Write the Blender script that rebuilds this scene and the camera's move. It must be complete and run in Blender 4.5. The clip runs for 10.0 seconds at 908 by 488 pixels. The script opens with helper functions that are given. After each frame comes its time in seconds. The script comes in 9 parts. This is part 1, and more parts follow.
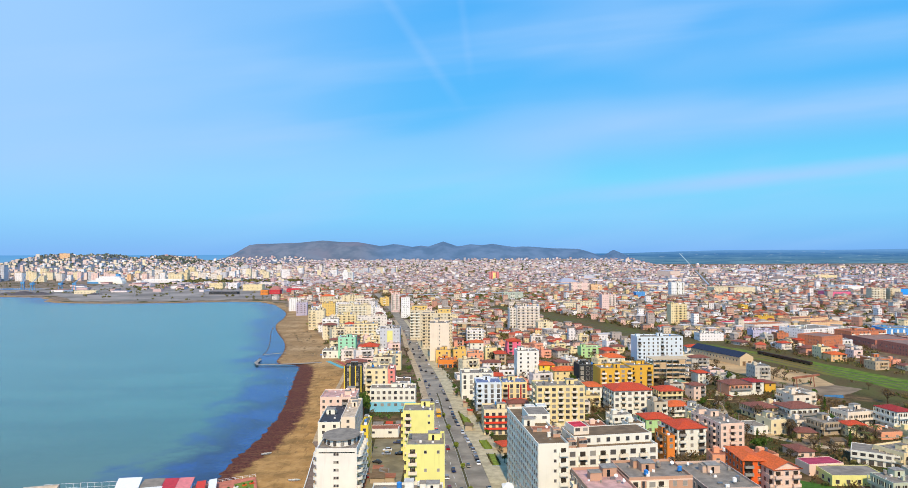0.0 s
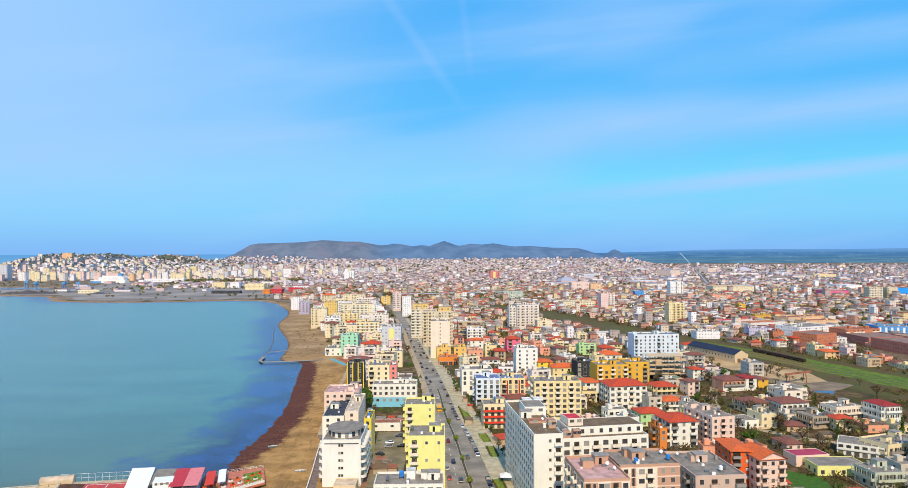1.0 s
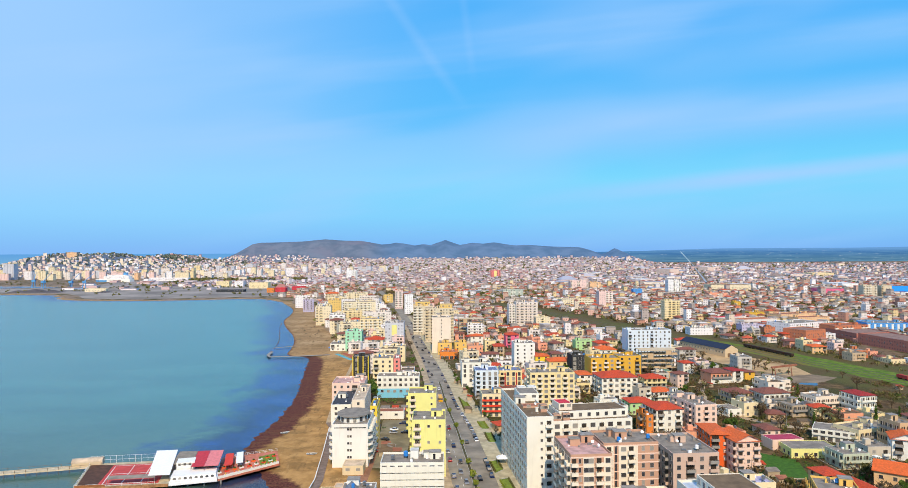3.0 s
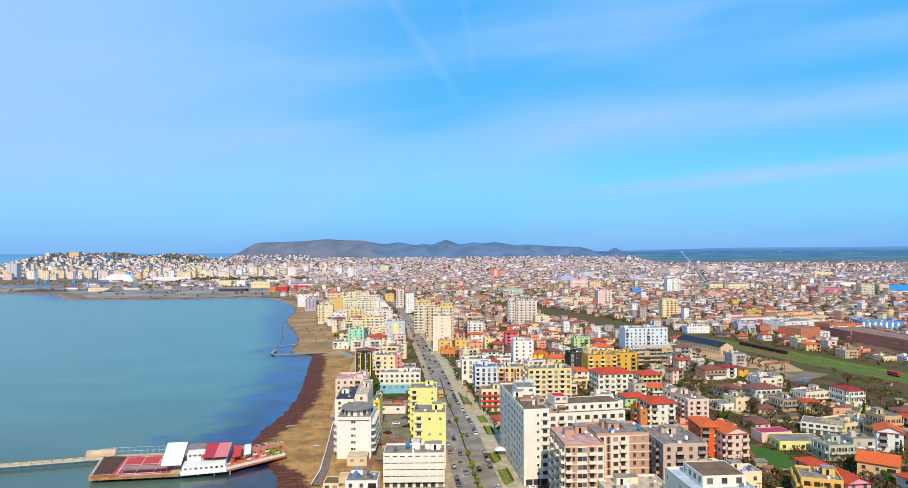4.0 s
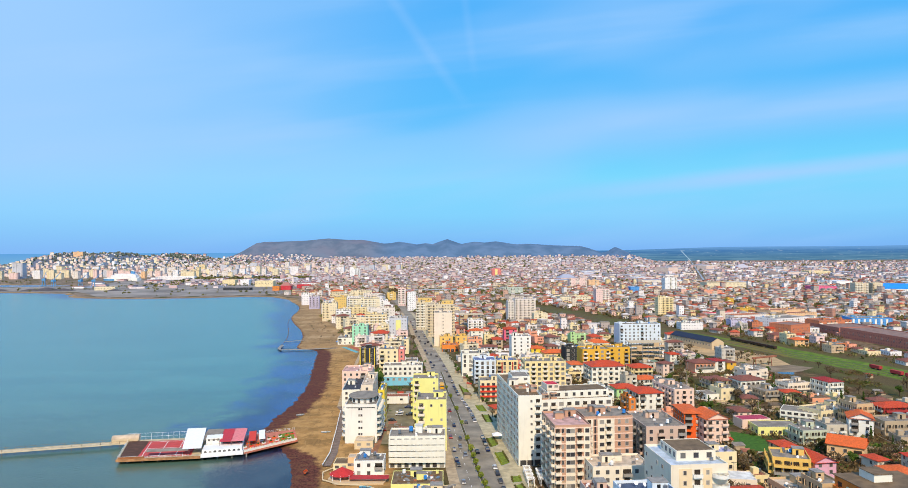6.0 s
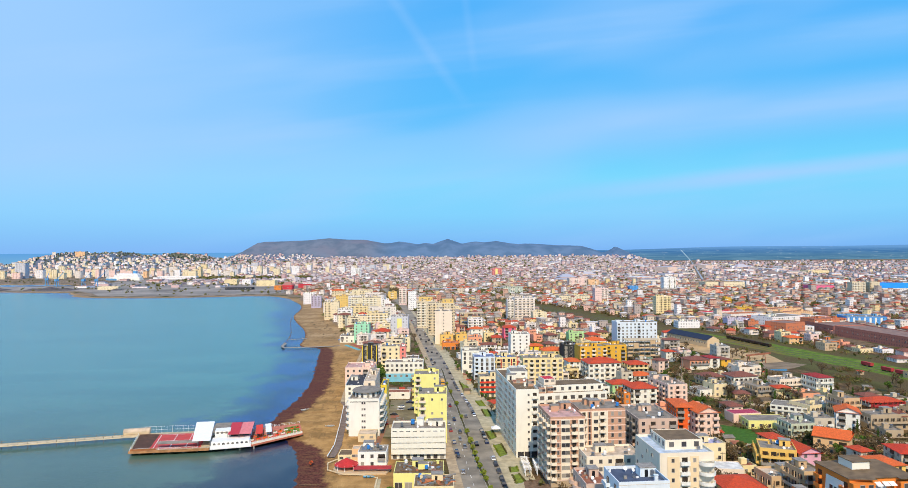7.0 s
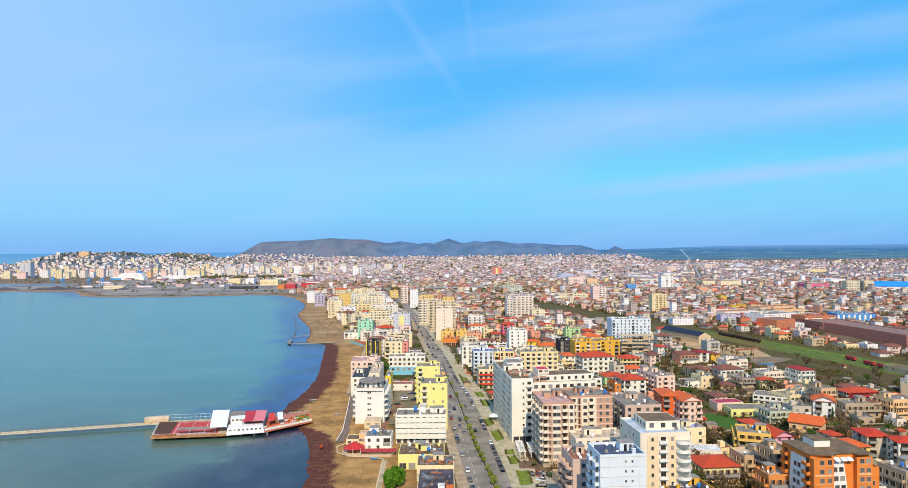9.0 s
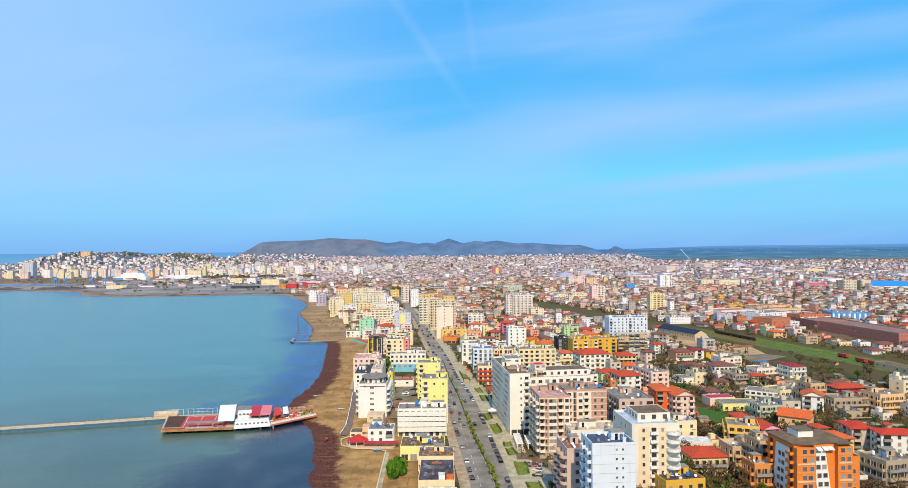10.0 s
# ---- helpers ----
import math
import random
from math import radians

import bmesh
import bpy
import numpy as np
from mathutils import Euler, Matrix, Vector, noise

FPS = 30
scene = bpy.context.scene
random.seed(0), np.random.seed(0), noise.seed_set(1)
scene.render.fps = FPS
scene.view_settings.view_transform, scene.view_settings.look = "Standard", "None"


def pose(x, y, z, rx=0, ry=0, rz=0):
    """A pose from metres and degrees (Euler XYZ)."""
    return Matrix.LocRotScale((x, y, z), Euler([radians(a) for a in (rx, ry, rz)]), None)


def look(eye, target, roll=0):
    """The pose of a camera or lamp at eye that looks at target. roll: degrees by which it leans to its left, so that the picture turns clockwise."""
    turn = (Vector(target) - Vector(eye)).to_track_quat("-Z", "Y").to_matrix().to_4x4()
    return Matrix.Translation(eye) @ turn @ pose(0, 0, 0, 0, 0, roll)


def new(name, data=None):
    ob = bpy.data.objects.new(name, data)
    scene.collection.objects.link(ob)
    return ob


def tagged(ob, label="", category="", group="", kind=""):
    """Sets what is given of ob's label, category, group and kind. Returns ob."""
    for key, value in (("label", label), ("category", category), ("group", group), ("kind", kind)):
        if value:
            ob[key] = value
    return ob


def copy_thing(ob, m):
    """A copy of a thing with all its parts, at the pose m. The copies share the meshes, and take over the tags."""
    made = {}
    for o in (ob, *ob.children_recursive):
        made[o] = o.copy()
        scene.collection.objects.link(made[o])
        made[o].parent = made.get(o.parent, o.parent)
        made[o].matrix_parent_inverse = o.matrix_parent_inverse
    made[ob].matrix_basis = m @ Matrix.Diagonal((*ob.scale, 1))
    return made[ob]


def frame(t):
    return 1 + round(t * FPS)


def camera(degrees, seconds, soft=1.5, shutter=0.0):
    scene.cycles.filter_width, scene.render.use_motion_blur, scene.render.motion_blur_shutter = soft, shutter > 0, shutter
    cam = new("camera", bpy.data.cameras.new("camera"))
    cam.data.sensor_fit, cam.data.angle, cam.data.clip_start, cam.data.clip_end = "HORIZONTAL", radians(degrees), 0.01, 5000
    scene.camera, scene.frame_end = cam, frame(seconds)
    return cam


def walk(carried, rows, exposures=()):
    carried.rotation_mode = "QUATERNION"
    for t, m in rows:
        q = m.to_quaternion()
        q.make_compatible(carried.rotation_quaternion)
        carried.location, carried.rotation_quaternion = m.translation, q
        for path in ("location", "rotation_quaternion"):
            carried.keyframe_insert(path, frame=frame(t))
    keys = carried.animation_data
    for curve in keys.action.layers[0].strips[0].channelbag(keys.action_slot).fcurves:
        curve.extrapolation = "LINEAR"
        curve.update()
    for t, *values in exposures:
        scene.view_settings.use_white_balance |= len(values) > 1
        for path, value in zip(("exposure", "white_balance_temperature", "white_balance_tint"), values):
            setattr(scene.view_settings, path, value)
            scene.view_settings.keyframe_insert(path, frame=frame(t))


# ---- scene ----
cam = camera(68, 10.0, soft=0.8)
PATH = [
    (0, (-0.709, -6.943, 92.197), (17.79, 992.83, 103.02), -0.152),
    (1, (-0.531, -17.585, 92.134), (16.78, 982.22, 102.16), -0.176),
    (2.5, (-0.284, -33.684, 92.009), (15.38, 966.15, 100.99), -0.213),
    (4, (-0.059, -49.919, 91.849), (14.12, 949.95, 99.95), -0.25),
    (5.5, (0.142, -66.258, 91.655), (13.0, 933.63, 99.03), -0.286),
    (7, (0.319, -82.667, 91.426), (12.02, 917.24, 98.25), -0.323),
    (8.5, (0.474, -99.114, 91.162), (11.18, 900.81, 97.6), -0.36),
    (10, (0.604, -115.566, 90.863), (10.48, 884.37, 97.08), -0.396),
]
walk(cam, [(t, look(eye, target, roll)) for t, eye, target, roll in PATH])

# ---- sky and sun ----
SUN_ELEV, SUN_AZ = 42.0, 176.0     # azimuth clockwise from +y
world = bpy.data.worlds.new("sky")
scene.world = world
world.use_nodes = True
wt = world.node_tree
for n in list(wt.nodes):
    wt.nodes.remove(n)


w_out = wt.nodes.new("ShaderNodeOutputWorld")
w_bg = wt.nodes.new("ShaderNodeBackground")
w_sky = wt.nodes.new("ShaderNodeTexSky")
w_sky.sky_type = "NISHITA"
w_sky.sun_disc = False
w_sky.sun_elevation = radians(SUN_ELEV)
w_sky.sun_rotation = radians(SUN_AZ)
w_sky.altitude = 0
w_sky.air_density, w_sky.dust_density, w_sky.ozone_density = 1.0, 0.6, 2.5
w_bg.inputs["Strength"].default_value = 0.12
w_tc = wt.nodes.new("ShaderNodeTexCoord")


def wmath(op, a, b):
    n = wt.nodes.new("ShaderNodeMath")
    n.operation = op
    n.use_clamp = True
    for i, v in enumerate((a, b)):
        if isinstance(v, (int, float)):
            n.inputs[i].default_value = v
        else:
            wt.links.new(v, n.inputs[i])
    return n.outputs[0]


w_sep = wt.nodes.new("ShaderNodeSeparateXYZ")
wt.links.new(w_tc.outputs["Generated"], w_sep.inputs[0])
w_left = wt.nodes.new("ShaderNodeMapRange")
w_left.interpolation_type = "SMOOTHSTEP"
w_left.inputs["From Min"].default_value, w_left.inputs["From Max"].default_value = 0.05, -0.55
wt.links.new(w_sep.outputs["X"], w_left.inputs["Value"])


def contrail(ax, az, bx, bz, width, strength):
    """A soft straight trail between two directions, given by x/y and z/y of the view north."""
    u = wmath2("DIVIDE", w_sep.outputs["X"], w_sep.outputs["Y"])
    v = wmath2("DIVIDE", w_sep.outputs["Z"], w_sep.outputs["Y"])
    t = wmath2("DIVIDE", wmath2("SUBTRACT", v, az), bz - az)
    off = wmath2("ABSOLUTE", wmath2("SUBTRACT", wmath2("SUBTRACT", u, ax), wmath2("MULTIPLY", t, bx - ax)), 0)
    core = wt.nodes.new("ShaderNodeMapRange")
    core.interpolation_type = "SMOOTHSTEP"
    core.inputs["From Min"].default_value, core.inputs["From Max"].default_value = width, 0.0
    wt.links.new(off, core.inputs["Value"])
    ends = wt.nodes.new("ShaderNodeMapRange")
    ends.interpolation_type = "SMOOTHSTEP"
    ends.inputs["From Min"].default_value, ends.inputs["From Max"].default_value = 1.05, 0.6
    wt.links.new(t, ends.inputs["Value"])
    front = wmath("GREATER_THAN", w_sep.outputs["Y"], 0.2)
    return wmath("MULTIPLY", wmath("MULTIPLY", wmath("MULTIPLY", core.outputs["Result"], ends.outputs["Result"]), front), strength)


def wmath2(op, a, b):
    n = wt.nodes.new("ShaderNodeMath")
    n.operation = op
    for i, v in enumerate((a, b)):
        if isinstance(v, (int, float)):
            n.inputs[i].default_value = v
        else:
            wt.links.new(v, n.inputs[i])
    return n.outputs[0]


w_u = wmath2("DIVIDE", w_sep.outputs["X"], wmath2("MAXIMUM", wmath2("ABSOLUTE", w_sep.outputs["Y"], 0), 0.15))
w_v = wmath2("DIVIDE", w_sep.outputs["Z"], wmath2("MAXIMUM", wmath2("ABSOLUTE", w_sep.outputs["Y"], 0), 0.15))


def cirrus(slope, along, across, lo, hi, detail, seed):
    """Streaks of thin cloud that rise eastwards with the given slope."""
    c = wt.nodes.new("ShaderNodeCombineXYZ")
    wt.links.new(wmath2("MULTIPLY", w_u, along), c.inputs[0])
    wt.links.new(wmath2("MULTIPLY", wmath2("SUBTRACT", w_v, wmath2("MULTIPLY", w_u, slope)), across), c.inputs[1])
    c.inputs[2].default_value = seed
    n = wt.nodes.new("ShaderNodeTexNoise")
    n.inputs["Scale"].default_value = 1.0
    n.inputs["Detail"].default_value = detail
    n.inputs["Roughness"].default_value = 0.5
    wt.links.new(c.outputs[0], n.inputs["Vector"])
    r = wt.nodes.new("ShaderNodeMapRange")
    r.interpolation_type = "SMOOTHSTEP"
    r.inputs["From Min"].default_value, r.inputs["From Max"].default_value = lo, hi
    wt.links.new(n.outputs["Fac"], r.inputs["Value"])
    return r.outputs["Result"]


def band(slope, v0, width, u0, u1, strength):
    """One long soft band of cloud rising eastwards, fading in from u0 to u1."""
    off = wmath2("ABSOLUTE", wmath2("SUBTRACT", wmath2("SUBTRACT", w_v, v0), wmath2("MULTIPLY", w_u, slope)), 0)
    out = []
    for v, a, b in ((off, width, 0.0), (w_u, u0, u1)):
        r = wt.nodes.new("ShaderNodeMapRange")
        r.interpolation_type = "SMOOTHSTEP"
        r.inputs["From Min"].default_value, r.inputs["From Max"].default_value = a, b
        wt.links.new(v, r.inputs["Value"])
        out.append(r.outputs["Result"])
    return wmath("MULTIPLY", wmath("MULTIPLY", out[0], out[1]), strength)


w_veil = wmath("ADD", wmath("MULTIPLY", cirrus(.10, 1.6, 16.0, .48, .74, 4, 3.1), 0.24), wmath("MULTIPLY", cirrus(.16, 1.5, 6.0, .46, .70, 3, 9.3), 0.36))
w_inland = wt.nodes.new("ShaderNodeMapRange")
w_inland.interpolation_type = "SMOOTHSTEP"
w_inland.inputs["From Min"].default_value, w_inland.inputs["From Max"].default_value = -0.45, -0.05
w_inland.inputs["To Min"].default_value = 0.25
wt.links.new(w_sep.outputs["X"], w_inland.inputs["Value"])
w_veil = wmath("ADD", wmath("MULTIPLY", w_veil, w_inland.outputs["Result"]), 0.08)
w_rise = wt.nodes.new("ShaderNodeMapRange")
w_rise.interpolation_type = "SMOOTHSTEP"
w_rise.inputs["From Min"].default_value, w_rise.inputs["From Max"].default_value = 0.0, 0.14
w_rise.inputs["To Min"].default_value, w_rise.inputs["To Max"].default_value = 0.15, 0.80
wt.links.new(w_sep.outputs["Z"], w_rise.inputs["Value"])
w_veil = wmath("ADD", w_veil, wmath("MULTIPLY", w_left.outputs["Result"], w_rise.outputs["Result"]))
for _b in ((.105, .060, .020, .02, .50, .62), (.11, .150, .060, -.05, .30, .50), (.13, .235, .05, .15, .60, .28)):
    w_veil = wmath("ADD", w_veil, band(*_b))
w_veil = wmath("ADD", w_veil, contrail(-0.080, 0.375, 0.040, 0.200, 0.016, 0.14))
w_veil = wmath("ADD", w_veil, contrail(0.030, 0.375, 0.046, 0.245, 0.010, 0.09))
# a clean, strongly blue air over the bay, paler towards the horizon
w_grad = wt.nodes.new("ShaderNodeValToRGB")
for _q in (.05, .10, .18, .30):
    w_grad.color_ramp.elements.new(_q)
for e, c_ in zip(w_grad.color_ramp.elements, ((.17, .45, .93), (.19, .64, 1.0), (.17, .70, 1.0), (.075, .52, 1.0), (.065, .46, 1.0), (.03, .24, .82))):
    e.color = (*c_, 1)
wt.links.new(w_sep.outputs["Z"], w_grad.inputs["Fac"])
w_sc = wt.nodes.new("ShaderNodeMix")
w_sc.data_type, w_sc.blend_type = "RGBA", "MULTIPLY"
w_sc.inputs["Factor"].default_value = 1.0
wt.links.new(w_grad.outputs["Color"], w_sc.inputs["A"])
w_sc.inputs["B"].default_value = (8.3, 8.3, 8.3, 1)
w_tint = wt.nodes.new("ShaderNodeMix")
w_tint.data_type = "RGBA"
w_tint.inputs["Factor"].default_value = 0.96
wt.links.new(w_sky.outputs[0], w_tint.inputs["A"])
wt.links.new(w_sc.outputs["Result"], w_tint.inputs["B"])
w_mix = wt.nodes.new("ShaderNodeMix")
w_mix.data_type = "RGBA"
wt.links.new(w_veil, w_mix.inputs["Factor"])
wt.links.new(w_tint.outputs["Result"], w_mix.inputs["A"])
w_mix.inputs["B"].default_value = (3.15, 5.35, 8.45, 1)
wt.links.new(w_mix.outputs["Result"], w_bg.inputs["Color"])
wt.links.new(w_bg.outputs[0], w_out.inputs[0])

sun = new("sun", bpy.data.lights.new("sun", "SUN"))
sun.data.energy = 4.5
sun.data.angle = radians(0.6)
sun.data.color = (1.0, 0.815, 0.585)
_a, _e = radians(SUN_AZ), radians(SUN_ELEV)
sun.matrix_world = look((0, 0, 300), (-math.sin(_a) * math.cos(_e) * 100, -math.cos(_a) * math.cos(_e) * 100, 300 - math.sin(_e) * 100))


# ---- materials ----
def lin(c):
    return tuple((v / 12.92 if v <= 0.04045 else ((v + 0.055) / 1.055) ** 2.4) for v in c)


class Nodes:
    """A small wrapper to wire up one material."""

    def __init__(self, name, rough=0.8, metal=0.0, spec=0.3):
        self.m = bpy.data.materials.new(name)
        self.m.use_nodes = True
        self.t = self.m.node_tree
        self.b = self.t.nodes["Principled BSDF"]
        self.b.inputs["Roughness"].default_value = rough
        self.b.inputs["Metallic"].default_value = metal
        self.b.inputs["Specular IOR Level"].default_value = spec

    def node(self, kind):
        return self.t.nodes.new(kind)

    def link(self, a, b):
        self.t.links.new(a, b)

    def pos(self, scale=(1, 1, 1), kind="object"):
        if kind == "world":
            src = self.node("ShaderNodeNewGeometry").outputs["Position"]
        else:
            src = self.node("ShaderNodeTexCoord").outputs["Object"]
        m = self.node("ShaderNodeMapping")
        m.inputs["Scale"].default_value = scale
        self.link(src, m.inputs["Vector"])
        return m.outputs[0]

    def noise(self, vec, scale, detail=4.0, rough=0.55):
        n = self.node("ShaderNodeTexNoise")
        n.inputs["Scale"].default_value = scale
        n.inputs["Detail"].default_value = detail
        n.inputs["Roughness"].default_value = rough
        self.link(vec, n.inputs["Vector"])
        return n.outputs["Fac"]

    def range(self, v, a, b, lo=0.0, hi=1.0, smooth=True):
        r = self.node("ShaderNodeMapRange")
        r.interpolation_type = "SMOOTHSTEP" if smooth else "LINEAR"
        r.inputs["From Min"].default_value, r.inputs["From Max"].default_value = a, b
        r.inputs["To Min"].default_value, r.inputs["To Max"].default_value = lo, hi
        self.link(v, r.inputs["Value"])
        return r.outputs["Result"]

    def math(self, op, a, b=0.0):
        n = self.node("ShaderNodeMath")
        n.operation = op
        for i, v in enumerate((a, b)):
            if isinstance(v, (int, float)):
                n.inputs[i].default_value = v
            else:
                self.link(v, n.inputs[i])
        return n.outputs[0]

    def mix(self, fac, a, b, blend="MIX"):
        n = self.node("ShaderNodeMix")
        n.data_type, n.blend_type = "RGBA", blend
        for key, v in (("Factor", fac), ("A", a), ("B", b)):
            if isinstance(v, (int, float)):
                n.inputs[key].default_value = v
            elif isinstance(v, tuple):
                n.inputs[key].default_value = (*v[:3], 1)
            else:
                self.link(v, n.inputs[key])
        return n.outputs["Result"]

    def ramp(self, fac, stops, const=False):
        n = self.node("ShaderNodeValToRGB")
        cr = n.color_ramp
        cr.interpolation = "CONSTANT" if const else "LINEAR"
        while len(cr.elements) < len(stops):
            cr.elements.new(0.5)
        for e, (p, c) in zip(cr.elements, stops):
            e.position, e.color = p, (*c, 1)
        self.link(fac, n.inputs["Fac"])
        return n.outputs["Color"]

    def bump(self, height, strength=0.3, dist=0.1):
        n = self.node("ShaderNodeBump")
        n.inputs["Strength"].default_value = strength
        n.inputs["Distance"].default_value = dist
        self.link(height, n.inputs["Height"])
        self.link(n.outputs[0], self.b.inputs["Normal"])

    def color(self, c):
        if isinstance(c, tuple):
            self.b.inputs["Base Color"].default_value = (*c, 1)
        else:
            self.link(c, self.b.inputs["Base Color"])
        return self


SHADES = dict(
    white=(.95, .93, .93), bright_white=(.96, .95, .97), off_white=(.91, .88, .85), warm_white=(.98, .895, .86), rose_white=(.97, .93, .95),
    pink_white=(.93, .82, .79), white_grey=(.80, .81, .84), ice_white=(.84, .91, 1.0), cream=(.92, .87, .74), cream_yellow=(.93, .86, .68),
    cream_grey=(.86, .81, .70), pale_yellow=(.96, .92, .62), yellow=(.95, .83, .30), yellow_ochre=(.90, .77, .46), mustard=(.87, .70, .28),
    mustard_pale=(.90, .77, .45), orange=(.88, .54, .25), orange_red=(.93, .42, .20), salmon=(.94, .66, .55), peach=(.93, .77, .60), pale_peach=(.97, .85, .74),
    pink=(.93, .58, .58), hot_pink=(.92, .45, .60), lilac=(.78, .76, .86), lilac_pink=(.86, .68, .80), turquoise=(.62, .87, .78),
    pale_green=(.70, .88, .66), pale_grey=(.78, .76, .72), pale_grey_green=(.74, .79, .74), concrete=(.70, .65, .58), tan=(.79, .70, .58),
    tan_orange=(.86, .58, .34), dark_grey=(.22, .24, .26), rose_brown=(.76, .62, .55), rose_grey=(.80, .72, .69), brick_red=(.74, .47, .40),
    brick_orange=(.80, .50, .36), dark_red=(.66, .24, .26), red=(.88, .28, .20), sky_blue=(.50, .80, .95), blue_hall=(.35, .62, .88), magenta=(.82, .25, .50), crimson=(.80, .24, .28),
    stone=(.80, .74, .64), green=(.32, .55, .30))
_walls = {}


def wall_mat(shade):
    """Painted plaster on a wall: soft patches, rain streaks and a fine grain."""
    if shade in _walls:
        return _walls[shade]
    k = Nodes("plaster_" + shade, 0.85)
    base = tuple(min(0.80, v * q) for v, q in zip(lin(SHADES[shade]), (.995, .92, .80)))
    p = k.pos((1, 1, 1), "world")
    streak = k.range(k.noise(k.pos((1.1, 1.1, 0.09), "world"), 1.0, 4), 0.50, 0.78)
    patch = k.range(k.noise(p, 0.22, 3), 0.35, 0.70)
    grain = k.noise(p, 6.0, 2)
    c = k.mix(k.math("MULTIPLY", patch, 0.26), base, tuple(v * 0.78 for v in base))
    c = k.mix(k.math("MULTIPLY", streak, 0.22), c, (base[0] * .55 + .03, base[1] * .52 + .03, base[2] * .48 + .03))
    k.color(c)
    k.bump(grain, 0.15, 0.02)
    _walls[shade] = k.m
    return k.m


def plain_mat(name, c, rough=0.7, metal=0.0, var=0.18, scale=0.6, spec=0.3, bump=0.1):
    k = Nodes(name, rough, metal, spec)
    p = k.pos((1, 1, 1), "world")
    b = lin(c)
    f = k.range(k.noise(p, scale, 5), 0.3, 0.7)
    g = k.noise(p, scale * 11, 2)
    col = k.mix(f, tuple(v * (1 - var) for v in b), tuple(min(.85, v * (1 + var * .7)) for v in b))
    k.color(k.mix(k.math("MULTIPLY", g, var), col, tuple(v * .6 for v in b)))
    if bump:
        k.bump(g, bump, 0.05)
    return k.m


def tile_mat(name, c):
    """Clay tiles: rows of pans with a varied burn and some dark lichen."""
    k = Nodes(name, 0.8)
    b = lin(c)
    p = k.pos((1, 1, 1), "object")
    n1 = k.range(k.noise(p, 1.4, 4), 0.3, 0.7)
    n2 = k.range(k.noise(p, 0.25, 3), 0.45, 0.75)
    col = k.mix(n1, tuple(v * .82 for v in b), tuple(min(.85, v * 1.12) for v in b))
    col = k.mix(k.math("MULTIPLY", n2, 0.28), col, (b[0] * .45 + .02, b[1] * .6 + .02, b[2] * .6 + .02))
    k.color(col)
    w = k.node("ShaderNodeTexWave")
    w.inputs["Scale"].default_value = 1.6
    k.link(p, w.inputs["Vector"])
    k.bump(w.outputs["Fac"], 0.5, 0.08)
    return k.m


M = {}
ROOFS = dict(grey=(.55, .515, .465), dark=(.26, .27, .30), brown=(.47, .39, .29), rose=(.78, .62, .58), blue=(.42, .48, .62), blue_dark=(.30, .34, .42),
             slate=(.50, .55, .66), terrace=(.78, .70, .60), orange=(.93, .50, .20), magenta=(.68, .25, .34), rust=(.62, .40, .30), rust_dark=(.56, .45, .40), lavender=(.68, .66, .76), pale_blue=(.72, .77, .82), white=(.86, .85, .82),
             rust_orange=(.74, .46, .30), crimson=(.80, .22, .28), bright_blue=(.16, .52, .86), green=(.46, .54, .42))
for _n, _c in ROOFS.items():
    M["roof_" + _n] = plain_mat("roofing_" + _n, _c, 0.85, 0, 0.30, 0.35)
M["roof_stained"] = plain_mat("roofing_stained", (.34, .31, .33), 0.9, 0, 0.6, 0.30)
M["tile_red"] = tile_mat("clay_tiles_red", (.76, .29, .16))
M["tile_orange"] = tile_mat("clay_tiles_orange", (.84, .40, .19))
M["tile_dark_red"] = tile_mat("clay_tiles_dark_red", (.62, .20, .18))
M["tile_crimson"] = tile_mat("clay_tiles_crimson", (.78, .25, .14))
M["tile_slate"] = tile_mat("slate_tiles", (.40, .44, .50))
M["tile_bright_blue"] = tile_mat("blue_sheet_roof", (.16, .55, .90))
M["tile_brown"] = tile_mat("clay_tiles_brown", (.52, .32, .26))
M["metal"] = plain_mat("galvanised_metal", (.62, .63, .64), 0.4, 0.8, 0.15, 2.0)
M["dark_metal"] = plain_mat("dark_metal", (.16, .16, .17), 0.5, 0.5, 0.1, 2.0)
M["concrete"] = plain_mat("bare_concrete", (.58, .56, .53), 0.9, 0, 0.25, 0.8)
M["white_paint"] = plain_mat("white_paint", (.92, .92, .91), 0.6, 0, 0.06, 1.0)
M["wood"] = plain_mat("weathered_wood", (.46, .36, .26), 0.85, 0, 0.3, 1.5)
M["tank_blue"] = plain_mat("blue_plastic", (.20, .50, .80), 0.45, 0, 0.08, 1.0)
M["rubber"] = plain_mat("tyre_rubber", (.06, .06, .06), 0.9, 0, 0.1, 4.0)


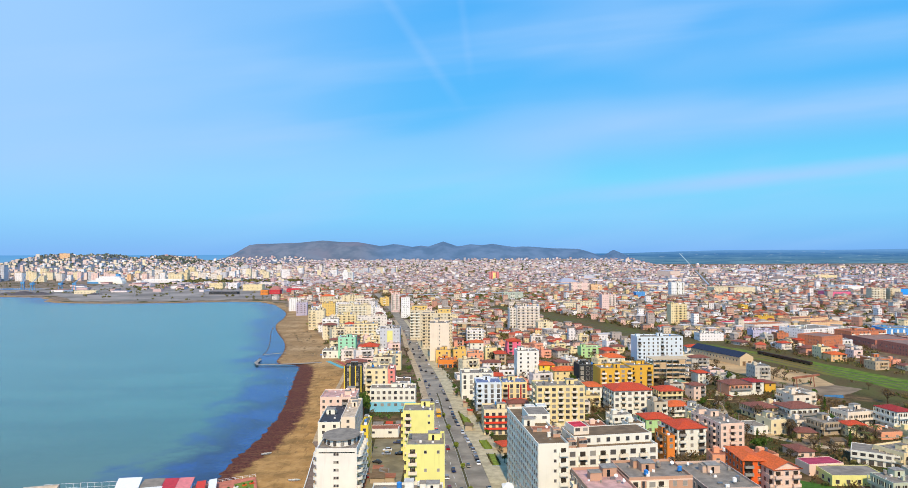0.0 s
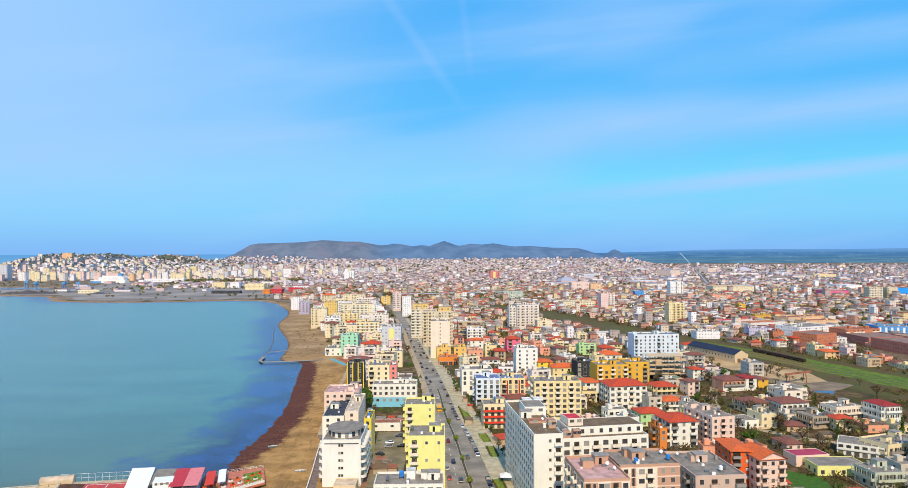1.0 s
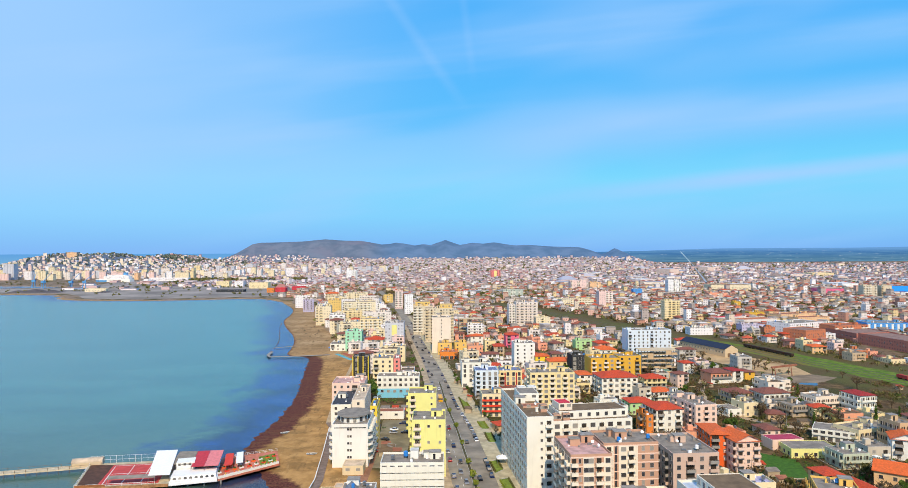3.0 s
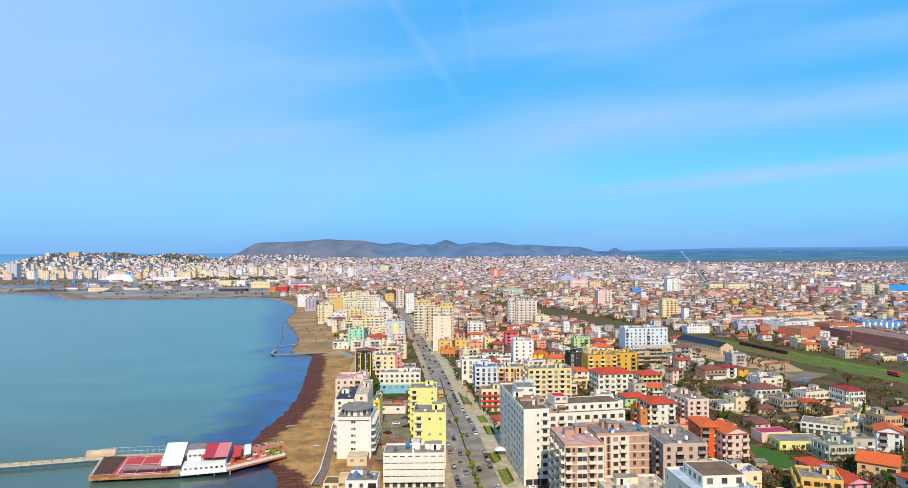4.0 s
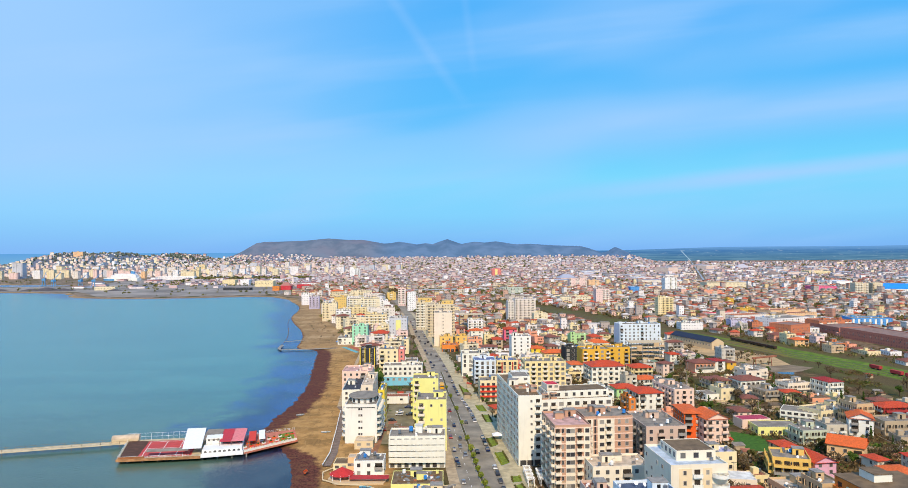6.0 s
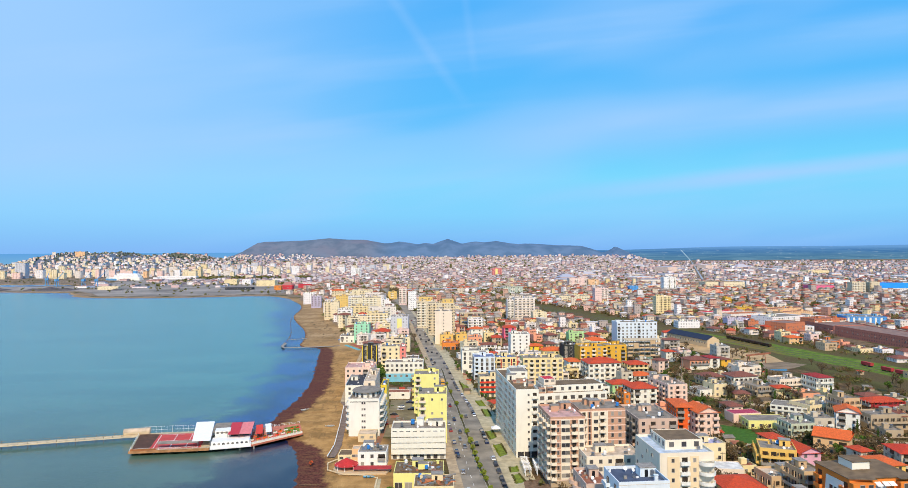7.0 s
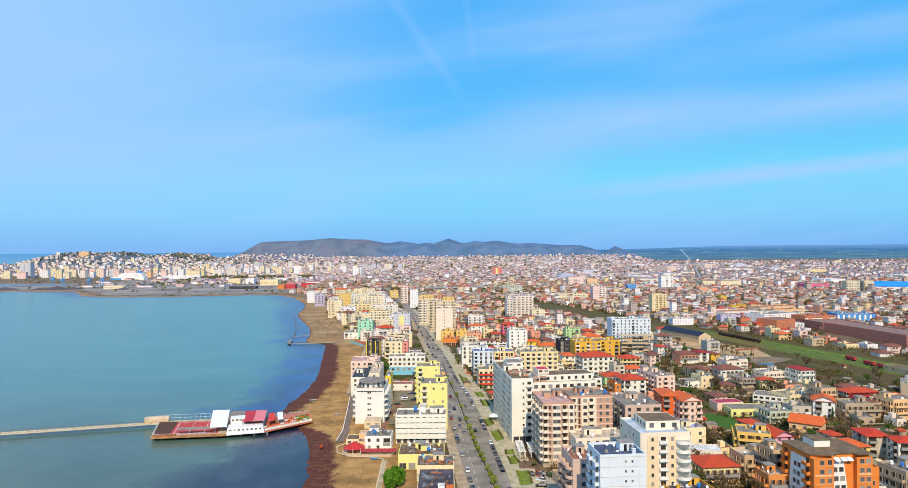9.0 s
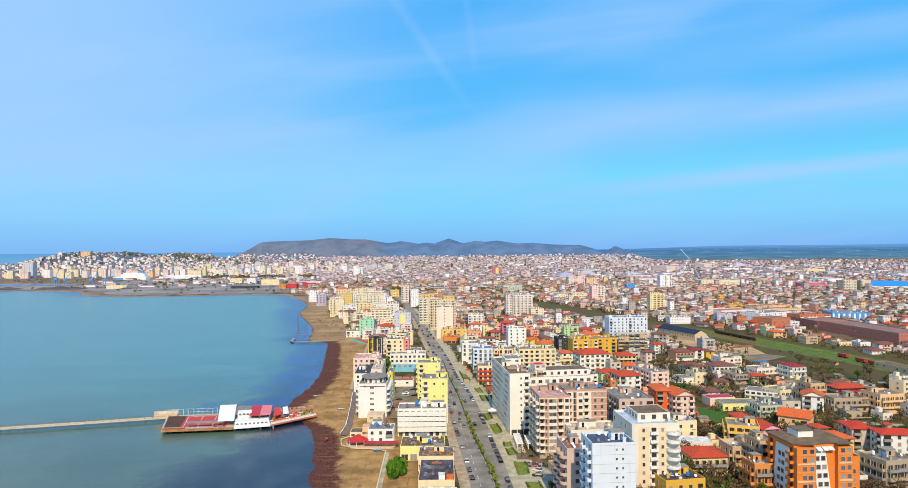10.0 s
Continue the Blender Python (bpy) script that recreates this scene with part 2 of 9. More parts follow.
def glass_mat():
    """Window panes: dark rooms behind glass, some with pale curtains."""
    k = Nodes("window_glass", 0.10, 0, 0.42)
    r = k.math("FRACT", k.math("ADD", k.node("ShaderNodeObjectInfo").outputs["Random"], k.node("ShaderNodeNewGeometry").outputs["Random Per Island"]))
    k.color(k.ramp(r, [(0, (.05, .05, .055)), (.30, (.09, .085, .08)), (.55, (.15, .14, .13)), (.74, (.32, .30, .26)), (.90, (.06, .055, .055))], True))
    return k.m


M["glass"] = glass_mat()
M["frame"] = plain_mat("window_frame", (.70, .68, .66), 0.5, 0, 0.08, 2.0)


def leaf_mat(name, a, b):
    k = Nodes(name, 0.75, 0, 0.2)
    r = k.node("ShaderNodeNewGeometry").outputs["Random Per Island"]
    o = k.node("ShaderNodeObjectInfo").outputs["Random"]
    c = k.mix(r, lin(a), lin(b))
    k.color(k.mix(k.math("MULTIPLY", o, 0.4), c, tuple(v * .6 for v in lin(a))))
    return k.m


M["leaf"] = leaf_mat("leaves_green", (.22, .34, .12), (.40, .50, .20))
M["leaf_bright"] = leaf_mat("leaves_bright", (.24, .42, .08), (.40, .58, .15))
M["leaf_lime"] = leaf_mat("leaves_lime", (.42, .50, .16), (.60, .62, .26))
# leaf tone lightened towards grey, standing in for haze on the far hill
M["leaf_hazed"] = leaf_mat("leaves_hazed_green", (.36, .40, .35), (.50, .53, .45))
M["leaf_olive"] = leaf_mat("leaves_olive", (.32, .33, .18), (.48, .46, .26))
M["twig"] = leaf_mat("bare_twigs", (.40, .34, .25), (.49, .42, .31))
M["twig_dark"] = leaf_mat("bare_thicket_twigs", (.37, .30, .19), (.49, .40, .26))
M["bark"] = plain_mat("bark", (.30, .24, .19), 0.95, 0, 0.3, 3.0)


# ---- mesh helpers ----
def box(bm, x0, y0, z0, x1, y1, z1, mi=0):
    """An axis-aligned box between two corners."""
    v = [bm.verts.new(p) for p in ((x0, y0, z0), (x1, y0, z0), (x1, y1, z0), (x0, y1, z0), (x0, y0, z1), (x1, y0, z1), (x1, y1, z1), (x0, y1, z1))]
    for f in ((3, 2, 1, 0), (4, 5, 6, 7), (0, 1, 5, 4), (1, 2, 6, 5), (2, 3, 7, 6), (3, 0, 4, 7)):
        bm.faces.new([v[i] for i in f]).material_index = mi


def tube(bm, p0, p1, r0, r1=None, n=8, mi=0):
    """A tapered round bar from p0 to p1."""
    p0, p1 = Vector(p0), Vector(p1)
    r1 = r0 if r1 is None else r1
    q = (p1 - p0).to_track_quat("Z", "Y")
    rings = []
    for p, r in ((p0, r0), (p1, r1)):
        rings.append([bm.verts.new(p + q @ Vector((math.cos(a) * r, math.sin(a) * r, 0))) for a in (2 * math.pi * i / n for i in range(n))])
    for i in range(n):
        bm.faces.new((rings[0][i], rings[0][(i + 1) % n], rings[1][(i + 1) % n], rings[1][i])).material_index = mi
    bm.faces.new(rings[1]).material_index = mi
    bm.faces.new(rings[0][::-1]).material_index = mi


def prism(bm, pts, z0, z1, mi=0):
    """An upright prism on a plan polygon (counter-clockwise)."""
    lo = [bm.verts.new((x, y, z0)) for x, y in pts]
    hi = [bm.verts.new((x, y, z1)) for x, y in pts]
    n = len(pts)
    for i in range(n):
        bm.faces.new((lo[i], lo[(i + 1) % n], hi[(i + 1) % n], hi[i])).material_index = mi
    bm.faces.new(hi).material_index = mi
    bm.faces.new(lo[::-1]).material_index = mi


def mesh_of(name, bm, *mats):
    me = bpy.data.meshes.new(name)
    bm.to_mesh(me)
    bm.free()
    for m in mats:
        me.materials.append(m)
    return me


def part(name, bm, material, parent, label="", m=None):
    """Links a bmesh (or a finished mesh) as one mesh object under a thing or a part."""
    me = bm if isinstance(bm, bpy.types.Mesh) else mesh_of(name, bm, *(material if isinstance(material, (list, tuple)) else (material,)))
    ob = new(name, me)
    ob.parent = parent
    if m is not None:
        ob.matrix_basis = m
    return tagged(ob, label) if label else ob


def thing(name, m, label, category, group="", kind=""):
    ob = new(name)
    ob.empty_display_size = 0.5
    ob.matrix_basis = m
    return tagged(ob, label, category, group, kind)


# ---- ground, shore and water ----
COAST = [(-30, -1200), (-40, 0), (-47, 80), (-52, 141), (-57, 171), (-68, 228), (-88, 262), (-95, 280), (-92, 322), (-92, 356), (-94, 390), (-104, 455), (-113, 516), (-116, 549), (-141, 556),
         (-145, 605), (-153, 652), (-167, 706), (-187, 762), (-214, 855), (-221, 940), (-238, 1030), (-275, 1130), (-321, 1231), (-372, 1270), (-470, 1238), (-588, 1218),
         (-732, 1248), (-790, 1340), (-850, 1420), (-1250, 1440), (-1300, 1620), (-1000, 1700), (-980, 1760), (-1500, 1800), (-2150, 1900), (-2420, 2500),
         (-2450, 3100), (-2100, 3700), (-1500, 4100), (-1250, 4700)]
for _ in range(2):      # round the corners of the shoreline
    _c = [COAST[0]]
    for (ax, ay), (bx, by) in zip(COAST[:-1], COAST[1:]):
        _c += [(ax * .75 + bx * .25, ay * .75 + by * .25), (ax * .25 + bx * .75, ay * .25 + by * .75)]
    COAST = _c + [COAST[-1]]
POLY = np.array(COAST + [(6000, 4700), (6000, -1200)], float)


def shore_distance(x, y):
    """Metres inland of the waterline (negative in the water)."""
    x, y = np.asarray(x, float), np.asarray(y, float)
    best = np.full(x.shape, 1e9)
    c = np.array(COAST, float)
    for (ax, ay), (bx, by) in zip(c[:-1], c[1:]):
        dx, dy = bx - ax, by - ay
        t = np.clip(((x - ax) * dx + (y - ay) * dy) / (dx * dx + dy * dy), 0, 1)
        best = np.minimum(best, np.hypot(x - ax - t * dx, y - ay - t * dy))
    inside = np.zeros(x.shape, bool)
    j = len(POLY) - 1
    for i in range(len(POLY)):
        (ax, ay), (bx, by) = POLY[i], POLY[j]
        cross = ((ay > y) != (by > y)) & (x < (bx - ax) * (y - ay) / (by - ay + 1e-9) + ax)
        inside ^= cross
        j = i
    return np.where(inside, best, -best)


# far hills: the ridge line of the coast range (x, height), and lower hills of the old town (x, y, height, half-widths)
RIDGE = [(-1420, 30), (-1304, 80), (-1193, 145), (-1082, 146), (-897, 152), (-749, 166), (-640, 156), (-527, 155), (-379, 128), (-297, 144), (-186, 124), (-130, 132),
         (-83, 126), (10, 158), (102, 126), (184, 140), (250, 134), (324, 142), (454, 121), (528, 126), (694, 114), (879, 108), (953, 84), (1010, 62), (1070, 78), (1101, 106), (1130, 86), (1200, 50), (1300, 10)]
HILLS = [(-1720, 3080, 84, 150, 420), (-1540, 3080, 82, 190, 420), (-1280, 3120, 74, 220, 420), (-2010, 2950, 24, 150, 380), (-1050, 3120, 50, 220, 400), (-700, 3200, 34, 260, 420)]


def hill_height(x, y):
    x, y = np.asarray(x, float), np.asarray(y, float)
    z = np.zeros(x.shape)
    for cx, cy, h, sx, sy in HILLS:
        z = np.maximum(z, h * np.exp(-((x - cx) / (sx * 1.2)) ** 2 - ((y - cy) / sy) ** 2))
    top = np.interp(x, [r[0] for r in RIDGE], [r[1] for r in RIDGE], 0, 0)
    spur = 270 + 16 * np.sin(x * 0.021) + 10 * np.sin(x * 0.05 + 1)
    z = np.maximum(z, top * np.exp(-((y - 4260) / spur) ** 2))
    s = np.clip((y - 2600) / 1450, 0, 1)
    side = np.clip((x + 1050) / 350, 0, 1) * np.clip((1250 - x) / 300, 0, 1)
    z = np.maximum(z, 40 * s * s * (3 - 2 * s) * side)      # the plain climbs gently towards the hills
    return np.where(z > 3, z - 3, 0)


def steps(*spans):
    """Grid lines with a spacing of their own in each stretch: (start, end, spacing)."""
    out = []
    for a, b, s in spans:
        out += list(np.arange(a, b, s))
    return np.array(out + [spans[-1][1]], float)


def grid_sheet(name, xs, ys, zf):
    X, Y = np.meshgrid(xs, ys)
    Z = zf(X, Y)
    nx, ny = len(xs), len(ys)
    me = bpy.data.meshes.new(name)
    co = np.stack([X, Y, Z], -1).reshape(-1, 3)
    i = (np.arange(ny - 1)[:, None] * nx + np.arange(nx - 1)[None]).reshape(-1)
    faces = np.stack([i, i + 1, i + nx + 1, i + nx], -1)
    me.from_pydata(co.tolist(), [], faces.tolist())
    me.polygons.foreach_set("use_smooth", [True] * len(me.polygons))
    return me, X, Y, Z


def ground_height(X, Y):
    s = shore_distance(X, Y)
    ragged = np.array([2.4 * noise.noise((x * .10, y * .22, 1.0)) + 1.3 * noise.noise((x * .2, y * .55, 7.0)) for x, y in zip(np.ravel(X), np.ravel(Y))]).reshape(np.shape(X)) if np.size(X) > 9 else 0.0
    s = s + np.where((Y > 60) & (Y < 548) & (np.abs(s) < 9), ragged * np.interp(np.abs(s), (0, 4, 9), (1.0, .8, 0)), 0)      # weed washed up in tongues
    z = np.where(s > 0, -1.0 + np.clip(s / 22.0, 0, 1), np.maximum(-1.0 + s * 0.05, -6.0))
    return z + np.where(s > 60, hill_height(X, Y), 0)


def rail_distance(x, y):
    """Metres from the middle of the railway meadow."""
    c = np.array([(100, 1080), (150, 945), (195, 790), (236, 670), (285, 560), (306, 480), (330, 400), (345, 300), (350, 150)], float)
    x, y = np.asarray(x, float), np.asarray(y, float)
    best = np.full(x.shape, 1e9)
    for (ax, ay), (bx, by) in zip(c[:-1], c[1:]):
        dx, dy = bx - ax, by - ay
        t = np.clip(((x - ax) * dx + (y - ay) * dy) / (dx * dx + dy * dy), 0, 1)
        best = np.minimum(best, np.hypot(x - ax - t * dx, y - ay - t * dy))
    return best


def ground_mat():
    """Sand at the shore with a belt of dark weed, trodden earth and grass behind it, meadow by the railway, scrub on
    the hills in a blue-grey haze tint.
    """
    k = Nodes("ground", 0.95, 0, 0.15)

    def attr(n):
        a = k.node("ShaderNodeAttribute")
        a.attribute_name = n
        return a.outputs["Fac"]
    p = k.pos((1, 1, 1), "world")
    s = attr("shore")
    n_big = k.noise(p, 0.035, 4)
    n_mid = k.noise(p, 0.16, 5)
    n_fine = k.noise(p, 1.1, 5)
    wob = k.math("ADD", s, k.math("MULTIPLY", k.math("SUBTRACT", k.noise(p, 0.16, 7, .7), 0.5), 13.0))
    sand = k.mix(k.range(n_mid, .3, .7), lin((.62, .47, .27)), lin((.73, .57, .35)))
    yy = k.node("ShaderNodeSeparateXYZ")
    k.link(p, yy.inputs[0])
    sand = k.mix(k.math("MULTIPLY", k.range(yy.outputs["Y"], 460.0, 640.0), 0.75), sand, k.mix(k.range(n_big, .40, .60), lin((.54, .45, .33)), lin((.70, .60, .46))))
    sand = k.mix(k.math("MULTIPLY", k.range(n_fine, .45, .75), 0.5), sand, lin((.60, .46, .31)))
    sand = k.mix(k.math("MULTIPLY", k.range(k.noise(p, 0.07, 7, .68), .46, .62), 0.62), sand, lin((.44, .34, .20)))
    trod = k.noise(k.pos((.34, .07, 1), "world"), 1.0, 6, .7)
    sand = k.mix(k.math("MULTIPLY", k.range(trod, .54, .66), .55), sand, lin((.40, .31, .20)))
    sand = k.mix(k.math("MULTIPLY", k.range(trod, .40, .30), .5), sand, lin((.80, .66, .44)))
    weed = k.mix(k.range(n_fine, .3, .7), lin((.24, .13, .12)), lin((.44, .26, .20)))
    weed = k.mix(k.math("MULTIPLY", k.range(k.noise(k.pos((.09, .6, 1), "world"), 1.0, 5, .65), .50, .64), .6), weed, lin((.46, .33, .22)))
    shorec = k.mix(k.range(k.math("SUBTRACT", wob, k.math("MULTIPLY", attr("weedy"), 13.0)), -1.0, 3.0), weed, sand)
    earth = k.mix(k.range(n_mid, .35, .68), lin((.30, .23, .15)), lin((.48, .39, .26)))
    grass = k.mix(k.range(n_fine, .3, .7), lin((.20, .21, .09)), lin((.35, .32, .17)))
    town = k.mix(k.range(n_big, .44, .56), earth, grass)
    town = k.mix(k.math("MULTIPLY", k.range(n_fine, .5, .8), 0.35), town, lin((.36, .32, .27)))
    dust = k.mix(k.range(n_mid, .35, .65), lin((.44, .38, .32)), lin((.58, .51, .44)))
    town = k.mix(k.range(attr("urban"), 0.0, 1.0), town, k.mix(k.range(n_big, .50, .60), dust, grass))
    meadow = k.mix(k.range(n_mid, .35, .65), lin((.30, .41, .11)), lin((.42, .49, .18)))
    meadow = k.mix(k.range(k.noise(k.pos((.02, .004, 1), "world"), 1.0, 4), .50, .64), meadow, lin((.46, .40, .20)))
    scrub = k.mix(k.range(n_fine, .3, .7), lin((.28, .24, .15)), lin((.41, .35, .22)))
    scrub = k.mix(k.math("MULTIPLY", k.range(n_big, .45, .60), .6), scrub, lin((.33, .35, .17)))
    r = k.math("ADD", attr("rail"), k.math("MULTIPLY", k.math("SUBTRACT", k.noise(p, 0.06, 5), 0.5), 12.0))
    town = k.mix(k.range(r, 44.0, 56.0), scrub, town)
    town = k.mix(k.math("MAXIMUM", k.range(r, 16.0, 20.0), k.range(yy.outputs["Y"], 600.0, 680.0, 0.0, .85)), meadow, town)
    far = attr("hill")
    # hill colours lean blue-grey: distance haze mixed into the base colour
    hazy_hill = k.mix(k.range(k.noise(p, 0.010, 6, .62), .38, .62), lin((.34, .40, .47)), lin((.42, .46, .52)))
    hazy_hill = k.mix(k.math("MULTIPLY", k.range(k.noise(p, 0.004, 5), .46, .60), .45), hazy_hill, lin((.43, .42, .48)))
    hazy_hill = k.mix(k.range(yy.outputs["X"], -520.0, -300.0), hazy_hill, k.mix(k.range(k.noise(p, 0.010, 6), .35, .65), lin((.30, .41, .52)), lin((.37, .47, .58))))
    town = k.mix(k.range(far, 2.0, 30.0), town, hazy_hill)
    k.color(k.mix(k.range(wob, 38.0, 46.0), shorec, town))
    k.bump(n_fine, 0.5, 0.25)
    return k.m


xs = steps((-5200, -2600, 260), (-2600, -260, 45), (-260, -170, 5), (-170, -40, 2), (-40, 60, 4), (60, 420, 12), (420, 2600, 45), (2600, 5200, 260))
ys = steps((-1200, 40, 80), (40, 100, 5), (100, 560, 2), (560, 720, 5), (720, 1300, 14), (1300, 2900, 60), (2900, 4640, 35))
gm, GX, GY, GZ = grid_sheet("ground", xs, ys, ground_height)
for nm, val in (("shore", shore_distance(GX, GY) + np.where(GY > 1120, 30, 0) * (shore_distance(GX, GY) > 4)), ("rail", rail_distance(GX, GY)), ("hill", hill_height(GX, GY)), ("urban", np.clip((GY - 380) / 420, 0, 1)), ("weedy", np.interp(GY, (90, 140, 228, 246, 264, 284, 310, 420, 520, 548, 562), (.8, .75, .85, .25, .15, .6, 1.0, .95, .95, .6, .0)))):
    gm.attributes.new(nm, "FLOAT", "POINT").data.foreach_set("value", val.reshape(-1).astype(np.float32))
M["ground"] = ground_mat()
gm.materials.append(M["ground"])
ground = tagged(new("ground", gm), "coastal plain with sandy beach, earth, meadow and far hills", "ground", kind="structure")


def water_mat():
    """Shallow green-blue sea with a light chop, darker over weed near the beach."""
    k = Nodes("sea_water", 0.22, 0, 0.35)
    a = k.node("ShaderNodeAttribute")
    a.attribute_name = "shore"
    p = k.pos((1, 1, 1), "world")
    sep = k.node("ShaderNodeSeparateXYZ")
    k.link(p, sep.inputs[0])
    swirl = k.noise(p, 0.03, 6, .6)
    off = k.math("ADD", a.outputs["Fac"], k.math("MULTIPLY", k.math("SUBTRACT", swirl, 0.5), 90.0))
    off = k.math("ADD", off, k.range(sep.outputs["Y"], 215.0, 140.0, 0.0, 34.0))
    teal = k.mix(k.range(k.noise(k.pos((1, 2.5, 1), "world"), 0.008, 4), .3, .7), lin((.23, .43, .41)), lin((.28, .48, .45)))
    # greyer green close by: change of reflection with view angle, put into the colour
    near_tone = k.mix(k.range(k.noise(p, 0.012, 5), .3, .7), lin((.25, .33, .27)), lin((.33, .40, .33)))
    deep = k.mix(k.range(sep.outputs["Y"], 130.0, 420.0), near_tone, teal)
    weed = k.mix(k.range(swirl, .4, .6), lin((.06, .14, .30)), lin((.11, .26, .49)))
    murk = k.mix(k.range(swirl, .42, .6), lin((.11, .11, .16)), lin((.21, .23, .25)))
    k.color(k.mix(k.range(off, -46.0, -14.0), deep, k.mix(k.range(sep.outputs["Y"], 215.0, 275.0), murk, weed)))
    w = k.math("ADD", k.noise(k.pos((1, 1.8, 1), "world"), 0.5, 3), k.math("MULTIPLY", k.noise(p, 2.2, 2), 0.4))
    k.bump(w, 0.16, 0.4)
    return k.m


wm, WX, WY, WZ = grid_sheet("sea", steps((-5200, -2600, 260), (-2600, -260, 60), (-260, 0, 8)), steps((-1200, 40, 80), (40, 720, 10), (720, 1500, 30), (1500, 4640, 120)), lambda X, Y: X * 0 - 1.0)
wm.attributes.new("shore", "FLOAT", "POINT").data.foreach_set("value", shore_distance(WX, WY).reshape(-1).astype(np.float32))
wm.materials.append(water_mat())
tagged(new("water", wm), "calm turquoise bay with darker weedy shallows", "sea", kind="structure")


def backdrop_mat():
    """Far sea and low green land under the horizon, glowing, with the haze painted into their colour."""
    k = Nodes("far_distance", 1.0, 0, 0.0)
    p = k.pos((1, 1, 1), "world")
    x = k.node("ShaderNodeSeparateXYZ")
    k.link(p, x.inputs[0])
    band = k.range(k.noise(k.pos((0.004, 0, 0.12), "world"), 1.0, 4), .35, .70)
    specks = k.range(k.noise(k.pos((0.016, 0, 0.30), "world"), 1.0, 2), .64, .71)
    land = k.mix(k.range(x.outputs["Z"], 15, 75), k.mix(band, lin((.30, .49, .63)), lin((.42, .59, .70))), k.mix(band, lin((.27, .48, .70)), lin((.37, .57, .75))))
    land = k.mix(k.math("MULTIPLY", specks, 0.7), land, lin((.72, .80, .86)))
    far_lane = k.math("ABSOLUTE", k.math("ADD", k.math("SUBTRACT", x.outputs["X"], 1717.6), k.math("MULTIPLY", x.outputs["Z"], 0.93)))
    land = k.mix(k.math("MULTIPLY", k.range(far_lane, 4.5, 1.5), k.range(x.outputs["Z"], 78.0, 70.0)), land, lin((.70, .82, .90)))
    # painted haze: land fades to sky colour towards its top edge
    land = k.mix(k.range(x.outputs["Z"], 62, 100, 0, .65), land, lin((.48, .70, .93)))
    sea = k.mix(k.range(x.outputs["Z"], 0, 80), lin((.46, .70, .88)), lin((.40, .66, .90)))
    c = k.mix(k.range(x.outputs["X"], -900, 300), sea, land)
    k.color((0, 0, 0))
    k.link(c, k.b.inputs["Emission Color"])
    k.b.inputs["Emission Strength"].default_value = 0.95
    return k.m


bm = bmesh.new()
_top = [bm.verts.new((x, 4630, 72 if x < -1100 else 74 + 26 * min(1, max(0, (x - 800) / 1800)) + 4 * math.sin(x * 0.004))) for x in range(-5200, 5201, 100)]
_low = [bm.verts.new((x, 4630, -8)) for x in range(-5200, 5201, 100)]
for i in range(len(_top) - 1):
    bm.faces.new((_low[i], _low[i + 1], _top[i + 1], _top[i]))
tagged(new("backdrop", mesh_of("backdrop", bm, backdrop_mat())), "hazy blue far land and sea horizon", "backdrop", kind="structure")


bm = bmesh.new()
prism(bm, [(-345, 1330), (-400, 1312), (-480, 1282), (-590, 1262), (-700, 1282), (-760, 1370), (-830, 1450), (-1180, 1468), (-1200, 1600), (-960, 1668), (-930, 1780), (-1000, 2040), (-330, 2040)], -.5, .06)
tagged(new("harbour_yard", mesh_of("harbour_yard", bm, plain_mat("yard_gravel", (.57, .54, .51), .95, 0, .42, .012))), "wide grey gravel harbour yard behind the bay", "yard", kind="structure")

# ---- the avenue ----
AV = [(45, -400), (22, -60), (14.5, 60), (9.0, 140), (7.0, 169), (1.2, 247), (-2.4, 305), (-6.4, 362), (-8.8, 413), (-15.5, 491), (-24, 571), (-33, 650), (-40.5, 730), (-50.7, 815), (-76.5, 1010), (-105, 1200), (-150, 1480)]   # west kerb


def kerb(y):
    """x of the avenue's west kerb at y."""
    return float(np.interp(y, [p[1] for p in AV], [p[0] for p in AV]))


def wide(y):
    """The avenue's width at y; it narrows to the north."""
    return float(np.interp(y, (0, 140, 169, 247, 305, 362, 413, 571), (15.5, 16.0, 17.0, 18.2, 17.4, 14.0, 12.4, 10.5)))


def middle(y):
    """Where the median begins, from the west kerb."""
    return wide(y) * .44 + float(np.interp(y, (145, 165, 187, 203), (1.9, 1.4, .7, 0)))


def strip(name, a, b, y0, y1, z0, z1, mat, step=8.0, label="", category="", parent=None):
    """A raised or level ribbon along the avenue; a and b give its sides from kerb and width at each y."""
    bm = bmesh.new()
    ys_ = list(np.arange(y0, y1, step)) + [y1]
    rows_ = []
    for y in ys_:
        xa, xb = kerb(y) + a(y), kerb(y) + b(y)
        rows_.append([bm.verts.new(p) for p in ((xa, y, z0), (xa, y, z1), (xb, y, z1), (xb, y, z0))])
    for r, s in zip(rows_[:-1], rows_[1:]):
        for i in range(3):
            bm.faces.new((r[i + 1], r[i], s[i], s[i + 1]))
    for r, flip in ((rows_[0], False), (rows_[-1], True)):
        bm.faces.new(r if flip else r[::-1])
    bmesh.ops.recalc_face_normals(bm, faces=bm.faces)
    ob = new(name, mesh_of(name, bm, mat))
    if parent:
        ob.parent = parent
        return ob
    return tagged(ob, label, category, kind="structure")


